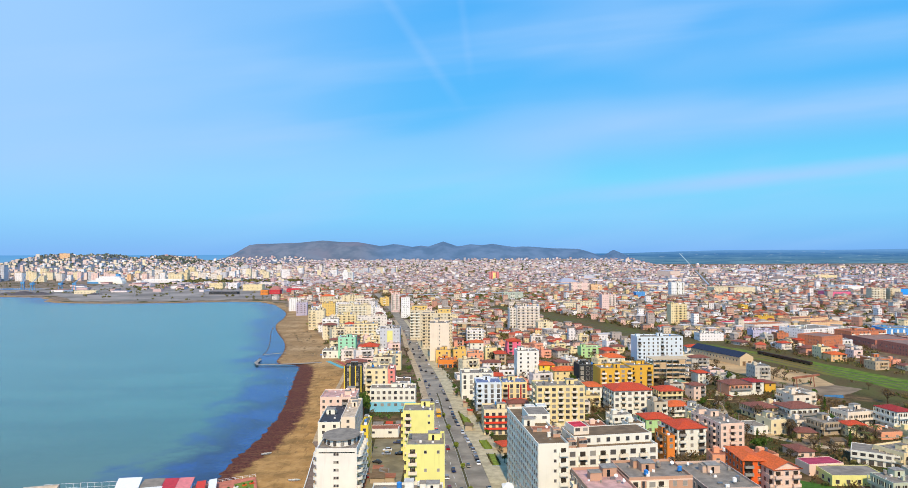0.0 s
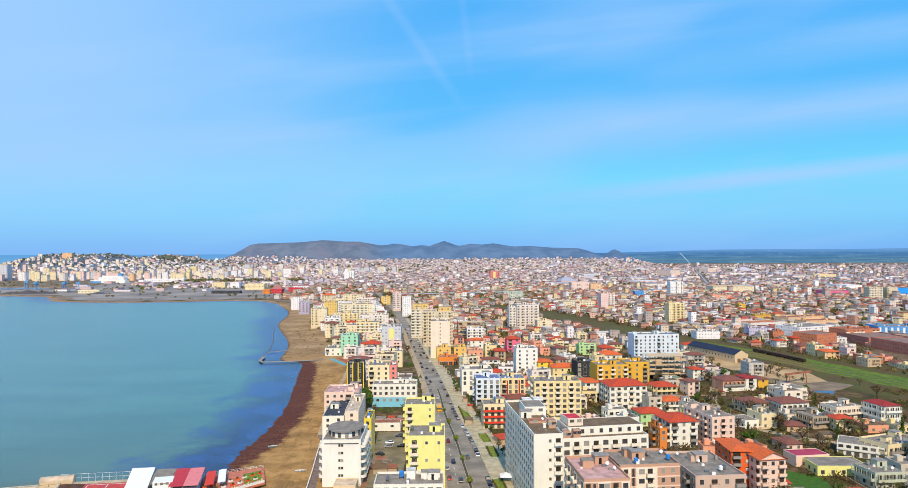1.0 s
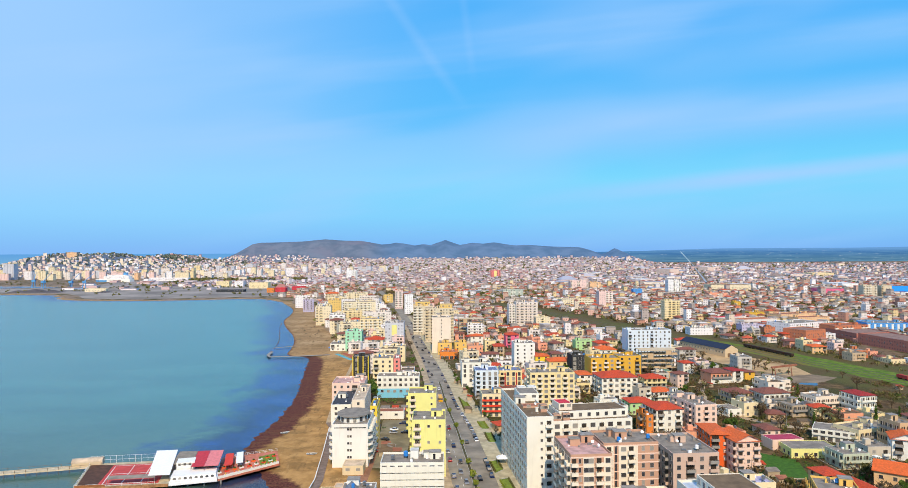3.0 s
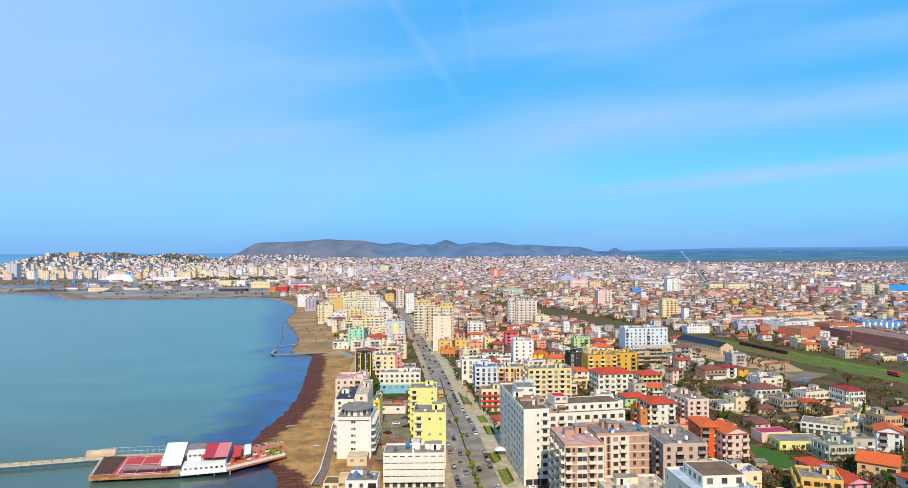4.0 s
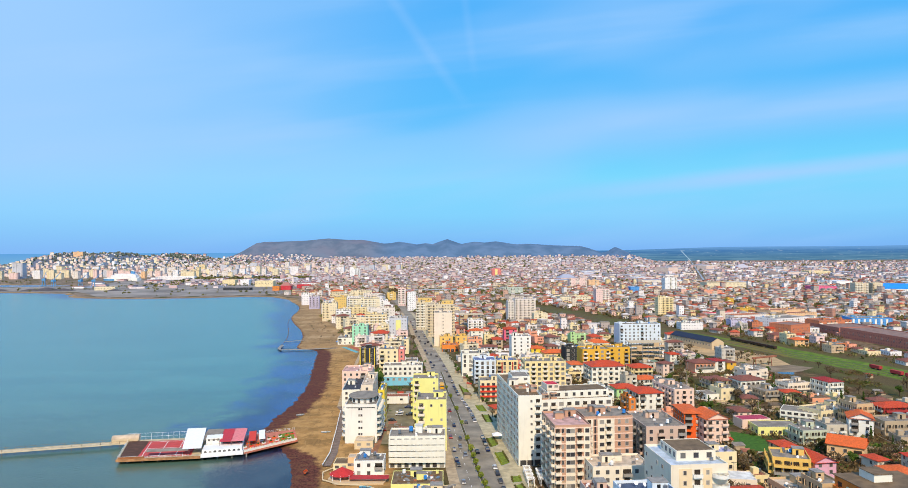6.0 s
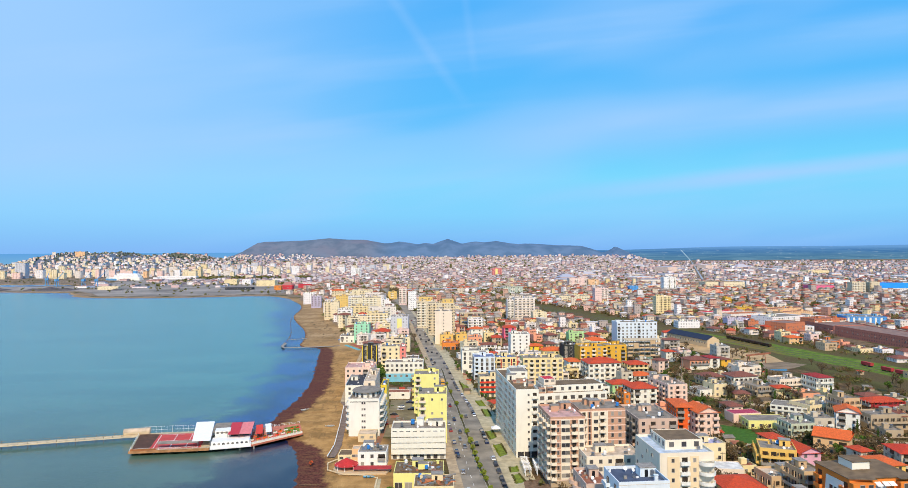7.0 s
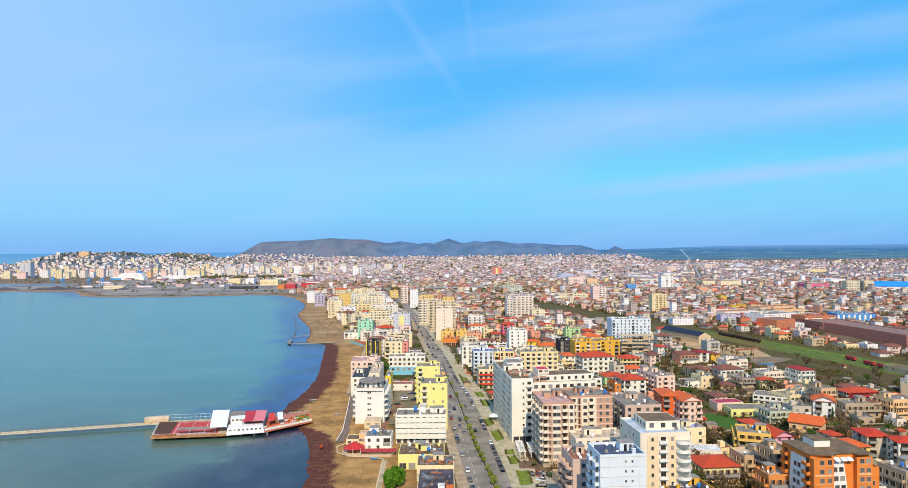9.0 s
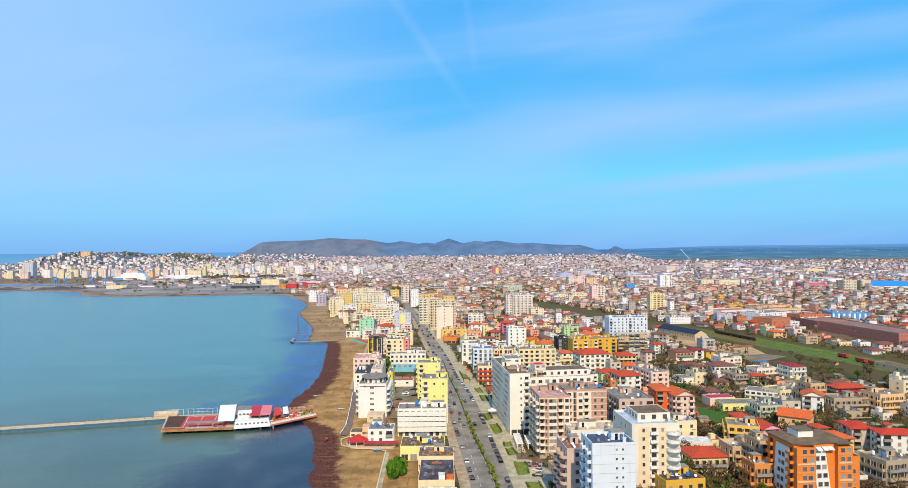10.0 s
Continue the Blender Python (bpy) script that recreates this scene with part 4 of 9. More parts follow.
def block(label, a, b, depth, height, shade, style="plain", roof="grey", lower="", category="building", group="", faces="", name="apartment_building", z=0.0, detail=None):
    """A town building. a and b: plan ends of its front, west to east; depth behind it; height of its walls."""
    a, b = Vector(a), Vector(b)
    w, d, h = (b - a).length, depth, height
    ang = math.degrees(math.atan2(b.y - a.y, b.x - a.x))
    rng = random.Random(int(abs(a.x * 13 + a.y * 7 + h * 3) * 10))
    root = thing(name, pose(a.x, a.y, z, 0, 0, ang), label, category, group)
    c = root.matrix_basis @ Vector((w / 2, d / 2, 0))
    TAKEN.append((c.x, c.y, math.hypot(w, d) / 2, a.x, a.y, w, d, radians(ang)))
    wm_ = wall_mat(shade) if a.y < 600 else windowed_mat(shade)
    pitched = roof.startswith(("hip", "gable"))
    # walls and roof
    bm = bmesh.new()
    if pitched:
        box(bm, 0, 0, -0.5, w, d, h)
    else:
        flat_body(bm, w, d, h, 0.8 if h > 6.5 else 0.22)
    part("wall", bm, wm_, root)
    bm = bmesh.new()
    if pitched:
        tone = M["tile_" + (roof.split("_", 1)[1])] if "tile_" + roof.split("_", 1)[1] in M else M["tile_red"]
        if tone is M["tile_red"] and rng.random() < .45:
            tone = M["tile_orange"]
        hip_roof(bm, w, d, h, min(w, d) * (.24 if roof.startswith("gable") else .16), 0.7, roof.startswith("gable"))
        if roof.startswith("gable"):
            part("roof", bm, tone, root, "orange red tiled gable roof")
            for q in (0.0, (w if w >= d else d) - .2):
                bm = bmesh.new()
                if w >= d:
                    v = [bm.verts.new(p) for x in (q, q + .2) for p in ((x, 0, h - .02), (x, d, h - .02), (x, d / 2, h + d * .24))]
                else:
                    v = [bm.verts.new(p) for y in (q, q + .2) for p in ((w, y, h - .02), (0, y, h - .02), (w / 2, y, h + w * .24))]
                for f in ((0, 2, 1), (3, 4, 5), (0, 1, 4, 3), (1, 2, 5, 4), (2, 0, 3, 5)):
                    bm.faces.new([v[n] for n in f])
                part("gable_wall", bm, wm_, root)
        else:
            part("roof", bm, tone, root, "tiled hipped roof")
    else:
        box(bm, .26, .26, h - .05, w - .26, d - .26, h + .06)
        part("roof", bm, M["roof_" + roof], root, "flat roof covering")
        if h > 5.5 and style != "none" and style != "hotel":
            wire_hut(rng, root, w, d, h + .06, shade)
    far = a.y > 640 if detail is None else not detail
    # openings, floor by floor
    fl = max(1, int(round(h / (2.52 if style == "bands" else FLOOR))))
    fh = h / fl

    def at(face, u, zz):
        return {"f": pose(u, 0, zz), "r": pose(w, u, zz, 0, 0, 90), "l": pose(0, u, zz, 0, 0, -90), "k": pose(u, d, zz, 0, 0, 180)}[face]

    rows_ = {}

    def win(ww_, wh_, m, key):
        if a.y < 390:
            part("window", window_mesh(ww_, wh_), None, root, "", m)
        else:
            rows_.setdefault(key, []).append((ww_, wh_, m))

    sides = faces or ("f" if a.y > 400 else "f" + ("l" if c.x > 0 else "r"))
    if style in STYLES and a.y < 600:
        bay, ww, wh, every = STYLES[style]
        for face in sides:
            length = w if face in "fk" else d
            n = max(1, int(length / (bay if a.y < 400 else bay * 1.2)))
            off = rng.randint(0, 2)
            cm = wm_
            if style in ("pink_block", "loggia", "curved"):
                cm = wall_mat("warm_white")
            for i in range(n):
                u = length * (i + .5) / n
                if style in ("pink_block", "curved") and face == "f":
                    continue
                if style == "pink_block" and (i + off) % every == 0:
                    bm = bmesh.new()
                    box(bm, -bay * .48, -.10, fh, bay * .44, .02, h - .4)
                    part("balcony_bay", bm, cm, root, "cream painted bay behind the balconies", at(face, u, 0))
                for f in range(fl):
                    zz = f * fh
                    if f == 0 and style not in ("glass",) and face == "f" and h > 9:
                        if i % 2 == 0:
                            win(min(2.6, bay * .8), 2.2, at(face, u, zz + .15), (face, f))
                        continue
                    if every and (i + off) % every == 0 and f > 0 and not (style == "plain" and face != "f"):
                        solid = (style in ("loggia", "pink_block", "stripe", "pink_stripes")) or rng.random() < .5
                        part("balcony", balcony_mesh(min(3.2, bay * .92), 1.2, cm, solid), None, root, "", at(face, u, zz + .1) @ pose(0, -.11 if style == "pink_block" else 0, 0))
                    elif style == "terrace" and f > 0:
                        if i == 0:
                            part("balcony", balcony_mesh(length * .94, 1.4, cm, (f + off) % 3 > 0), None, root, "", at(face, length / 2, zz + .1))
                        win(.5, 2.0, at(face, u, zz + .2), (face, f)) if i % 2 else None
                    elif style == "blue_tower" and face == "f":
                        if f > 0 and i == n - 1:
                            for q in (-1.1, .9):
                                win(.5, .6, at(face, u + q - 1.5, zz + 1.2), (face, f))
                    elif style == "slab" and face == "f":
                        if i == n // 2:
                            win(.8, .9, at(face, u, zz + 1.1), (face, f))
                    else:
                        if rng.random() < (.45 if style == "curved" else .35 if style == "yellow_front" and face == "f" else .96):
                            win(ww, wh, at(face, u, zz + (.35 if wh > 2 else .85)), (face, f))
    if style == "framed" and lower == "red":
        for i in range(1, int(w / 3), 2):
            bm = bmesh.new()
            box(bm, w * i / int(w / 3) - .45, -.12, 3.2, w * i / int(w / 3) + .45, .02, h - .6)
            part("red_panel", bm, wall_mat("dark_red"), root, "dark red wall panel")
    if style in ("pink_stripes", "framed"):
        for f in range(1, fl + 1):
            bm = bmesh.new()
            box(bm, -.05, -.05, f * fh - .35, w + .05, d, f * fh - .02)
            part("string_course", bm, wall_mat("pink_white") if style == "pink_stripes" else wm_, root, "pale band between floors")
    if style == "pink_block":
        # front of rose piers and cream bays, with balcony stacks, a dark stair slot and slab edges at each floor
        cream = wall_mat("warm_white")
        for x0, x1 in ((.30, .56), (.80, .98)) if w < 15 else ((.02, .18), (.27, .62)):
            bm = bmesh.new()
            box(bm, w * x0, -.16, fh, w * x1, .02, h - .3)
            part("cream_bay", bm, cream, root, "cream painted bay of the front")
        if w > 15:
            bm = bmesh.new()
            box(bm, w * .205, -.04, fh, w * .245, .02, h - .2)
            part("stair_slot", bm, M["glass"], root, "dark vertical stair window")
        for f in range(fl):
            zz = f * fh
            bm = bmesh.new()
            box(bm, -.08, -.10, zz + fh - .38, w + .08, .03, zz + fh - .02)
            part("slab_edge", bm, wall_mat("pink_white"), root, "pale slab edge between floors")
            if f == 0:
                for i in range(4):
                    part("window", window_mesh(w * .19, 2.3), None, root, "", pose(w * (i + .5) / 4, 0, .1))
                continue
            for q, ww_, kind_ in (((.08, 2.2, 1), (.22, .8, 0), (.37, 1.5, 0), (.49, 1.5, 0), (.68, 2.4, 1), (.89, 1.5, 0)) if w < 15 else ((.10, 2.3, 1), (.36, 1.7, 0), (.50, 2.6, 1), (.72, 1.0, 0), (.88, 1.2, 0))):
                m = pose(w * q, -.17 if kind_ == 0 and (.3 < q < .56 or q > .8) and w < 15 or w > 15 and q == .36 else -.02, zz + (.1 if kind_ else .85))
                if kind_:
                    part("balcony", balcony_mesh(ww_, 1.15, cream, True), None, root, "", m @ pose(0, -.14, 0))
                else:
                    part("window", window_mesh(ww_, 1.45), None, root, "", m)
    if style == "blue_tower":
        for f in range(1, fl):
            for u in (3.0, 9.0):
                part("balcony", balcony_mesh(3.2, 1.2, wm_, True), None, root, "", at("l", u, f * fh))
        for f in range(fl + 1):
            bm = bmesh.new()
            box(bm, 0, -.05, f * fh - .06 if f else .05, w, 0.02, f * fh + .04 if f else .12)
            part("string_course", bm, wall_mat("pale_grey"), root)
    if style == "curved_side":
        for f in range(1, fl):
            for u in (2.5, 7.5, 12.5):
                part("balcony", curved_balcony_mesh(2.0, wm_), None, root, "", at("l", u, f * fh + .1))
    if style == "curved":
        for f in range(1, fl):
            part("balcony", curved_balcony_mesh(2.7, wall_mat("bright_white")), None, root, "", at("f", w - 2.4, f * fh + .1))
            part("balcony", balcony_mesh(3.0, .9, wall_mat("bright_white"), True), None, root, "", at("f", w * .46, f * fh + .1))
            row_ = [(.9, 1.2, pose(w * q, -.13, f * fh + .9)) for q in (.24, .64)]
            for ww_, hh_, m in row_:
                part("window", window_mesh(ww_, hh_), None, root, "", m)
            part("balcony", curved_balcony_mesh(1.8, wall_mat("bright_white")), None, root, "", at("r", 4.0, f * fh + .1))
    if style == "curved":
        for x0, x1 in ((.14, .36), (.56, .72)):
            bm = bmesh.new()
            box(bm, w * x0, -.12, -.3, w * x1, .02, h - .4)
            part("painted_strip", bm, wall_mat("pale_peach"), root, "pale peach strip of the front")
    if style in ("bands", "red_bands", "bands2") and a.y < 600:
        bmat = wall_mat("red") if style == "red_bands" else wm_
        deep = .5 if style == "bands2" else 1.2
        for f in range(1, fl):
            bm = bmesh.new()
            zt = f * fh + (fh * .84 if style == "bands" else .9)

            def tray(x0, y0, zz):
                return [bm.verts.new(p) for p in ((x0, y0, zz), (w - x0, y0, zz), (w - x0, .01, zz), (x0, .01, zz))]
            lo, hi, ih, il = tray(0, -deep, f * fh - .1), tray(0, -deep, zt), tray(.12, -deep + .12, zt), tray(.12, -deep + .12, f * fh + .06)
            ring(bm, lo, hi, 0)
            ring(bm, hi, ih, 0)
            ring(bm, ih, il, 0)
            bm.faces.new(il)
            bm.faces.new(lo[::-1])
            part("balcony", bm, bmat, root, "long balcony parapet")
        n = int(w / 2.9)
        for f in range(fl):
            for i in range(n):
                win(1.7 if style != "bands2" else 1.9, 1.9, at("f", w * (i + .5) / n, f * fh + .25), ("f", f))
            for face in "lr":
                for v in np.arange(2.5, d - 1, 3.4):
                    win(1.1, 1.3, at(face, float(v), f * fh + .95), (face, f))
    if style == "shop":
        n = max(2, int(w / 3.6))
        for i in range(n):
            bm = bmesh.new()
            x = w * (i + .5) / n
            box(bm, x - 1.4, -.06, .1, x + 1.4, .02, 2.6, 1)
            box(bm, x - 1.5, -.10, 2.6, x + 1.5, .02, 2.8)
            box(bm, x - .05, -.10, .1, x + .05, -.05, 2.6)
            part("shopfront", bm, (M["frame"], M["glass"]), root)
        for v in np.arange(2.5, d - 1, 3.6):
            part("window", window_mesh(1.2, 1.3), None, root, "", at("r", float(v), 1.1))
            part("window", window_mesh(1.2, 1.3), None, root, "", at("l", float(v), 1.1))
        for _ in range(9):
            bm = bmesh.new()
            s = rng.uniform(.4, 1.1)
            x, y = rng.uniform(.8, w - 2.4), rng.uniform(.8, d - 2)
            box(bm, x, y, h + .04, x + s * 1.6, y + s, h + .06 + s * .5)
            part("roof_crate", bm, rng.choice((M["wood"], M["metal"], M["concrete"], M["roof_rust"])), root)
    if style == "none" and h < 9:
        n = max(2, int(w / 6))
        for i in range(n):
            part("window", window_mesh(1.6, 1.0), None, root, "", at("f", w * (i + .5) / n, h * .5))
    if style == "none" and h >= 9:
        for i in range(max(2, int(w / 7))):
            part("window", window_mesh(1.0, 1.3), None, root, "", at("f", w * (i + .5) / max(2, int(w / 7)), h * .55))
        for i in range(max(1, int(d / 8))):
            part("window", window_mesh(1.0, 1.3), None, root, "", at("l", d * (i + .5) / max(1, int(d / 8)), h * .55))
    if style == "stripes":
        for i in range(int(w / 6)):
            bm = bmesh.new()
            box(bm, i * 6 + 1, -.12, 0, i * 6 + 3.2, .02, h - .5)
            part("wall_panel", bm, wall_mat("bright_white"), root, "white wall panel")
    if style == "stripe":
        bm = bmesh.new()
        box(bm, w * .36, -.35, 0, w * .64, .02, h - 1.5)
        part("stair_bay", bm, wall_mat("pale_yellow"), root, "pale yellow stair bay")
    if style == "yellow_front":
        for f in range(1, fl):
            part("balcony", balcony_mesh(3.0, 1.1, wall_mat("off_white"), True), None, root, "", at("f", 2.3, f * fh + .1))
            part("balcony", balcony_mesh(2.6, 1.1, wm_, True), None, root, "", at("l", d * .35, f * fh + .1))
    if style == "yellow_posts":
        for i in range(4):
            bm = bmesh.new()
            x = w * i / 3 - .3
            box(bm, x, -.5, -.3, x + .6, .05, h + 1.2)
            part("column", bm, wall_mat("yellow"), root, "bright yellow column")
    if style == "hotel":
        for f in range(fl):
            zz = f * fh
            part("window", window_mesh(.8, .9), None, root, "", at("f", w * .45, zz + 1))
            part("window", window_mesh(.8, .9), None, root, "", at("f", w * .52, zz + 1))
            for u in np.arange(3.5, d, 4.6):
                if f:
                    for face in "lr":
                        part("balcony", curved_balcony_mesh(1.9, wm_), None, root, "", at(face, float(u), zz + .1))
            for u in np.arange(3, w, 3.2):
                part("window", window_mesh(1.4, 1.4), None, root, "", at("k", float(u), zz + .9))
        bm = bmesh.new()
        box(bm, .8, -.06, h - 1.0, w - .8, .02, h - .65)
        part("louvre_band", bm, M["dark_metal"], root, "dark louvre band under the roof edge")
        bm = bmesh.new()
        el = [(w / 2 + math.cos(q) * w * .42, d * .52 + math.sin(q) * d * .34) for q in np.linspace(0, 2 * math.pi, 29)[:-1]]
        prism(bm, el, h - .1, h + 2.5)
        prism(bm, [(w / 2 + (x - w / 2) * 1.14, d * .52 + (y - d * .52) * 1.12) for x, y in el], h + 2.5, h + 2.8, 1)
        pent = part("penthouse", bm, (wm_, M["roof_grey"]), root, "oval penthouse with a grey roof")
        for q in np.linspace(0, 2 * math.pi, 15)[:-1]:
            bm = bmesh.new()
            x, y = w / 2 + math.cos(q) * w * .40, d * .52 + math.sin(q) * d * .325
            tube(bm, (x, y, h + .4), (x, y, h + 2.3), .8, n=6)
            part("penthouse_window", bm, M["glass"], pent)
    if lower:
        bm = bmesh.new()
        box(bm, -.05, -.04, -.3, w + .05, .3, min(h * .45, 6.2))
        part("lower_front", bm, wall_mat(lower), root, "coloured lower part of the front")
        if style == "grid":
            for q in range(6):
                part("window", window_mesh(1.7, 1.5), None, root, "", pose(w * (.12 + .15 * q), -.05, 3.4))
    for items in rows_.values():
        window_row(root, items)
    if a.y >= 600 and h > 9 and style not in ("none", "slab", "stripes", "glass"):
        # stacked balconies and slab edges of a farther block
        bm = bmesh.new()
        n = max(2, int(w / 4.5))
        cols = [i for i in range(n) if rng.random() < (.75 if style in ("balcony", "bands") else .5)]
        for f in range(1, fl):
            for i in cols:
                x0 = w * i / n + .35
                box(bm, x0, -.7, f * fh - .1, x0 + w / n - .7, .05, f * fh + .95)
                box(bm, x0 + .5, -.12, f * fh + .95, x0 + .5 + (w / n - .7) * .4, .04, f * fh + 2.3, 1)
        if cols:
            tagged(part("balcony_stack", bm, (wall_mat("white" if rng.random() < .5 else shade), M["door_glass"]), root, "stacked pale balconies with dark doors"), kind="stuff")
    return root


def frame_building(label, a, b, depth, height, floors):
    """A bare concrete frame: slabs, columns and a few brick infills."""
    a, b = Vector(a), Vector(b)
    w = (b - a).length
    ang = math.degrees(math.atan2(b.y - a.y, b.x - a.x))
    root = thing("unfinished_building", pose(a.x, a.y, 0, 0, 0, ang), label, "building")
    TAKEN.append((*(root.matrix_basis @ Vector((w / 2, depth / 2, 0))).xy, math.hypot(w, depth) / 2, a.x, a.y, w, depth, radians(ang)))
    rng = random.Random(5)
    fh = height / floors
    for f in range(floors + 1):
        bm = bmesh.new()
        box(bm, 0, 0, f * fh - .25, w, depth, f * fh)
        part("floor_slab", bm, wall_mat("stone"), root)
    n = int(w / 4.5)
    for f in range(floors):
        for i in range(n + 1):
            for y in (.1, depth / 2, depth - .5):
                bm = bmesh.new()
                x = min(w - .45, w * i / n)
                box(bm, x, y, f * fh, x + .4, y + .4, f * fh + fh - .25)
                part("column", bm, M["concrete"], root)
        for i in range(n):
            if rng.random() < .5:
                bm = bmesh.new()
                box(bm, w * i / n + .45, .15, f * fh, w * (i + 1) / n - .05, .4, f * fh + rng.choice((1.0, 1.4, fh - .25)))
                part("brick_infill", bm, wall_mat("tan"), root, "tan hollow brick infill")
    return root


def shed(label, a, b, depth, height):
    """A long stone goods shed: gabled dark blue roof, rows of small windows, arched doors in the gable end."""
    a, b = Vector(a), Vector(b)
    w = (b - a).length
    ang = math.degrees(math.atan2(b.y - a.y, b.x - a.x))
    root = thing("railway_shed", pose(a.x, a.y, 0, 0, 0, ang), label, "shed")
    TAKEN.append((*(root.matrix_basis @ Vector((w / 2, depth / 2, 0))).xy, math.hypot(w, depth) / 2, a.x, a.y, w, depth, radians(ang)))
    rise = depth * .26
    bm = bmesh.new()
    box(bm, 0, 0, -.3, w, depth, height)
    for x in (0.0, w - .4):
        v = [bm.verts.new(p) for q in (x, x + .4) for p in ((q, 0, height), (q, depth, height), (q, depth / 2, height + rise))]
        for f in ((0, 2, 1), (3, 4, 5), (0, 1, 4, 3), (1, 2, 5, 4), (2, 0, 3, 5)):
            bm.faces.new([v[i] for i in f])
    part("wall", bm, wall_mat("stone"), root)
    bm = bmesh.new()
    for s in (0, 1):
        y0, y1 = (-.5, depth / 2) if s == 0 else (depth + .5, depth / 2)
        z0, z1 = height + .02, height + rise + .25
        v = [bm.verts.new(p) for dz in (0, .15) for p in ((.5, y0, z0 + dz), (w - .5, y0, z0 + dz), (w - .5, y1, z1 + dz), (.5, y1, z1 + dz))]
        for f in ((0, 1, 2, 3), (4, 5, 6, 7), (0, 1, 5, 4), (1, 2, 6, 5), (2, 3, 7, 6), (3, 0, 4, 7)):
            bm.faces.new([v[i] for i in f])
    bmesh.ops.recalc_face_normals(bm, faces=bm.faces)
    part("roof", bm, M["roof_shed"], root, "dark blue metal roof")
    for i in range(int(w / 4)):
        part("window", window_mesh(1.2, 1.4), None, root, "", pose(2 + i * 4, 0, 3.2))
    for y in (depth * .3, depth * .7):
        bm = bmesh.new()
        box(bm, w - .02, y - 1.5, 0, w + .05, y + 1.5, 3.4)
        part("door", bm, M["wood"], root, "brown plank door")
    return root


def tower_sloped(label, a, b, depth, height):
    """An orange block with slanted white window bands across its front and west side."""
    root = block(label, a, b, depth, height, "orange", style="none", roof="brown")
    w, h = (Vector(b) - Vector(a)).length, height
    fl = 7
    fh = h / fl

    def band(face, x0, x1, lean):
        bm = bmesh.new()
        p = [(x0, -.3, 0), (x1, -.3, 0), (x1 + lean, -.3, h - 1), (x0 + lean, -.3, h - 1)]
        v = [bm.verts.new(q) for q in p] + [bm.verts.new((q[0], .02, q[2])) for q in p]
        for f in ((0, 1, 2, 3), (7, 6, 5, 4), (0, 4, 5, 1), (1, 5, 6, 2), (2, 6, 7, 3), (3, 7, 4, 0)):
            bm.faces.new([v[i] for i in f])
        m = pose(0, 0, 0) if face == "f" else pose(0, depth, 0, 0, 0, -90)
        strip_ = part("slanted_band", bm, wall_mat("bright_white"), root, "slanted white wall band", m)
        for f in range(fl - 1):
            u = (x0 + x1) / 2 + lean * (f + .5) / fl
            for q in (-1.1, 1.1):
                part("window", window_mesh(1.5, 1.5), None, strip_, "", pose(u + q, -.3, f * fh + .9))
    for x0, x1, deep, top in ((0, w * .34, 1.8, h - .2), (w * .73, w, 1.8, h - .2)):
        bm = bmesh.new()
        box(bm, x0, -deep, -.4, x1, .05, top)
        part("front_bay", bm, wall_mat("orange"), root, "orange bay standing forward of the front")
    for f in range(1, fl):
        for u in (1.6, depth - 2.4):
            part("balcony", balcony_mesh(3.0, 1.3, wall_mat("orange"), True), None, root, "", pose(0, u, f * fh + .1, 0, 0, -90))
    for x0 in (w * .385, w * .50, w * .60):
        bm = bmesh.new()
        v = [bm.verts.new(p) for z in (0, .12) for p in ((x0, -1.6, h - 1.3 + z), (x0 + 1.9, -1.6, h - 1.3 + z), (x0 + 1.9, 0, h - .5 + z), (x0, 0, h - .5 + z))]
        for q in ((3, 2, 1, 0), (4, 5, 6, 7), (0, 1, 5, 4), (1, 2, 6, 5), (2, 3, 7, 6), (3, 0, 4, 7)):
            bm.faces.new([v[i] for i in q])
        part("awning", bm, M["white_paint"], root, "white sloped roof awning")
    band("f", w * .44, w * .68, -2.6)
    band("l", depth * .22, depth * .72, 2.2)
    blinds = wall_mat("peach")
    for f in range(fl):
        for x in (w * .14, w * .27 if f > 3 else w * .24, w * .82, w * .93):
            part("window", window_mesh(1.5, 1.5), None, root, "", pose(x, -1.8, f * fh + .85))
        for x0, x1 in ((.3, w * .32), (w * .75, w - .3)):
            bm = bmesh.new()
            box(bm, x0, -1.94, f * fh + .02, x1, -1.78, f * fh + .55)
            part("spandrel", bm, blinds if f % 2 else wall_mat("tan_orange"), root, "pale panel under the windows")
    bm = bmesh.new()
    box(bm, w * .30, depth * .45, h + 1.0, w * .58, depth * .85, h + 3.3)
    box(bm, w * .29, depth * .43, h + 3.3, w * .59, depth * .87, h + 3.5, 1)
    part("roof_room", bm, (wall_mat("white"), M["roof_brown"]), root, "white roof room")
    bm = bmesh.new()
    prism(bm, [(-.5, -.4), (w * .36, -2.2), (w * .36, -.5), (w * .72, -.5), (w * .72, -2.2), (w + .4, -2.2), (w + .4, depth + .4), (-.5, depth + .4)], h + .80, h + 1.0)
    part("roof_slab", bm, M["roof_brown"], root, "brown flat roof slab over the orange walls")
    return root


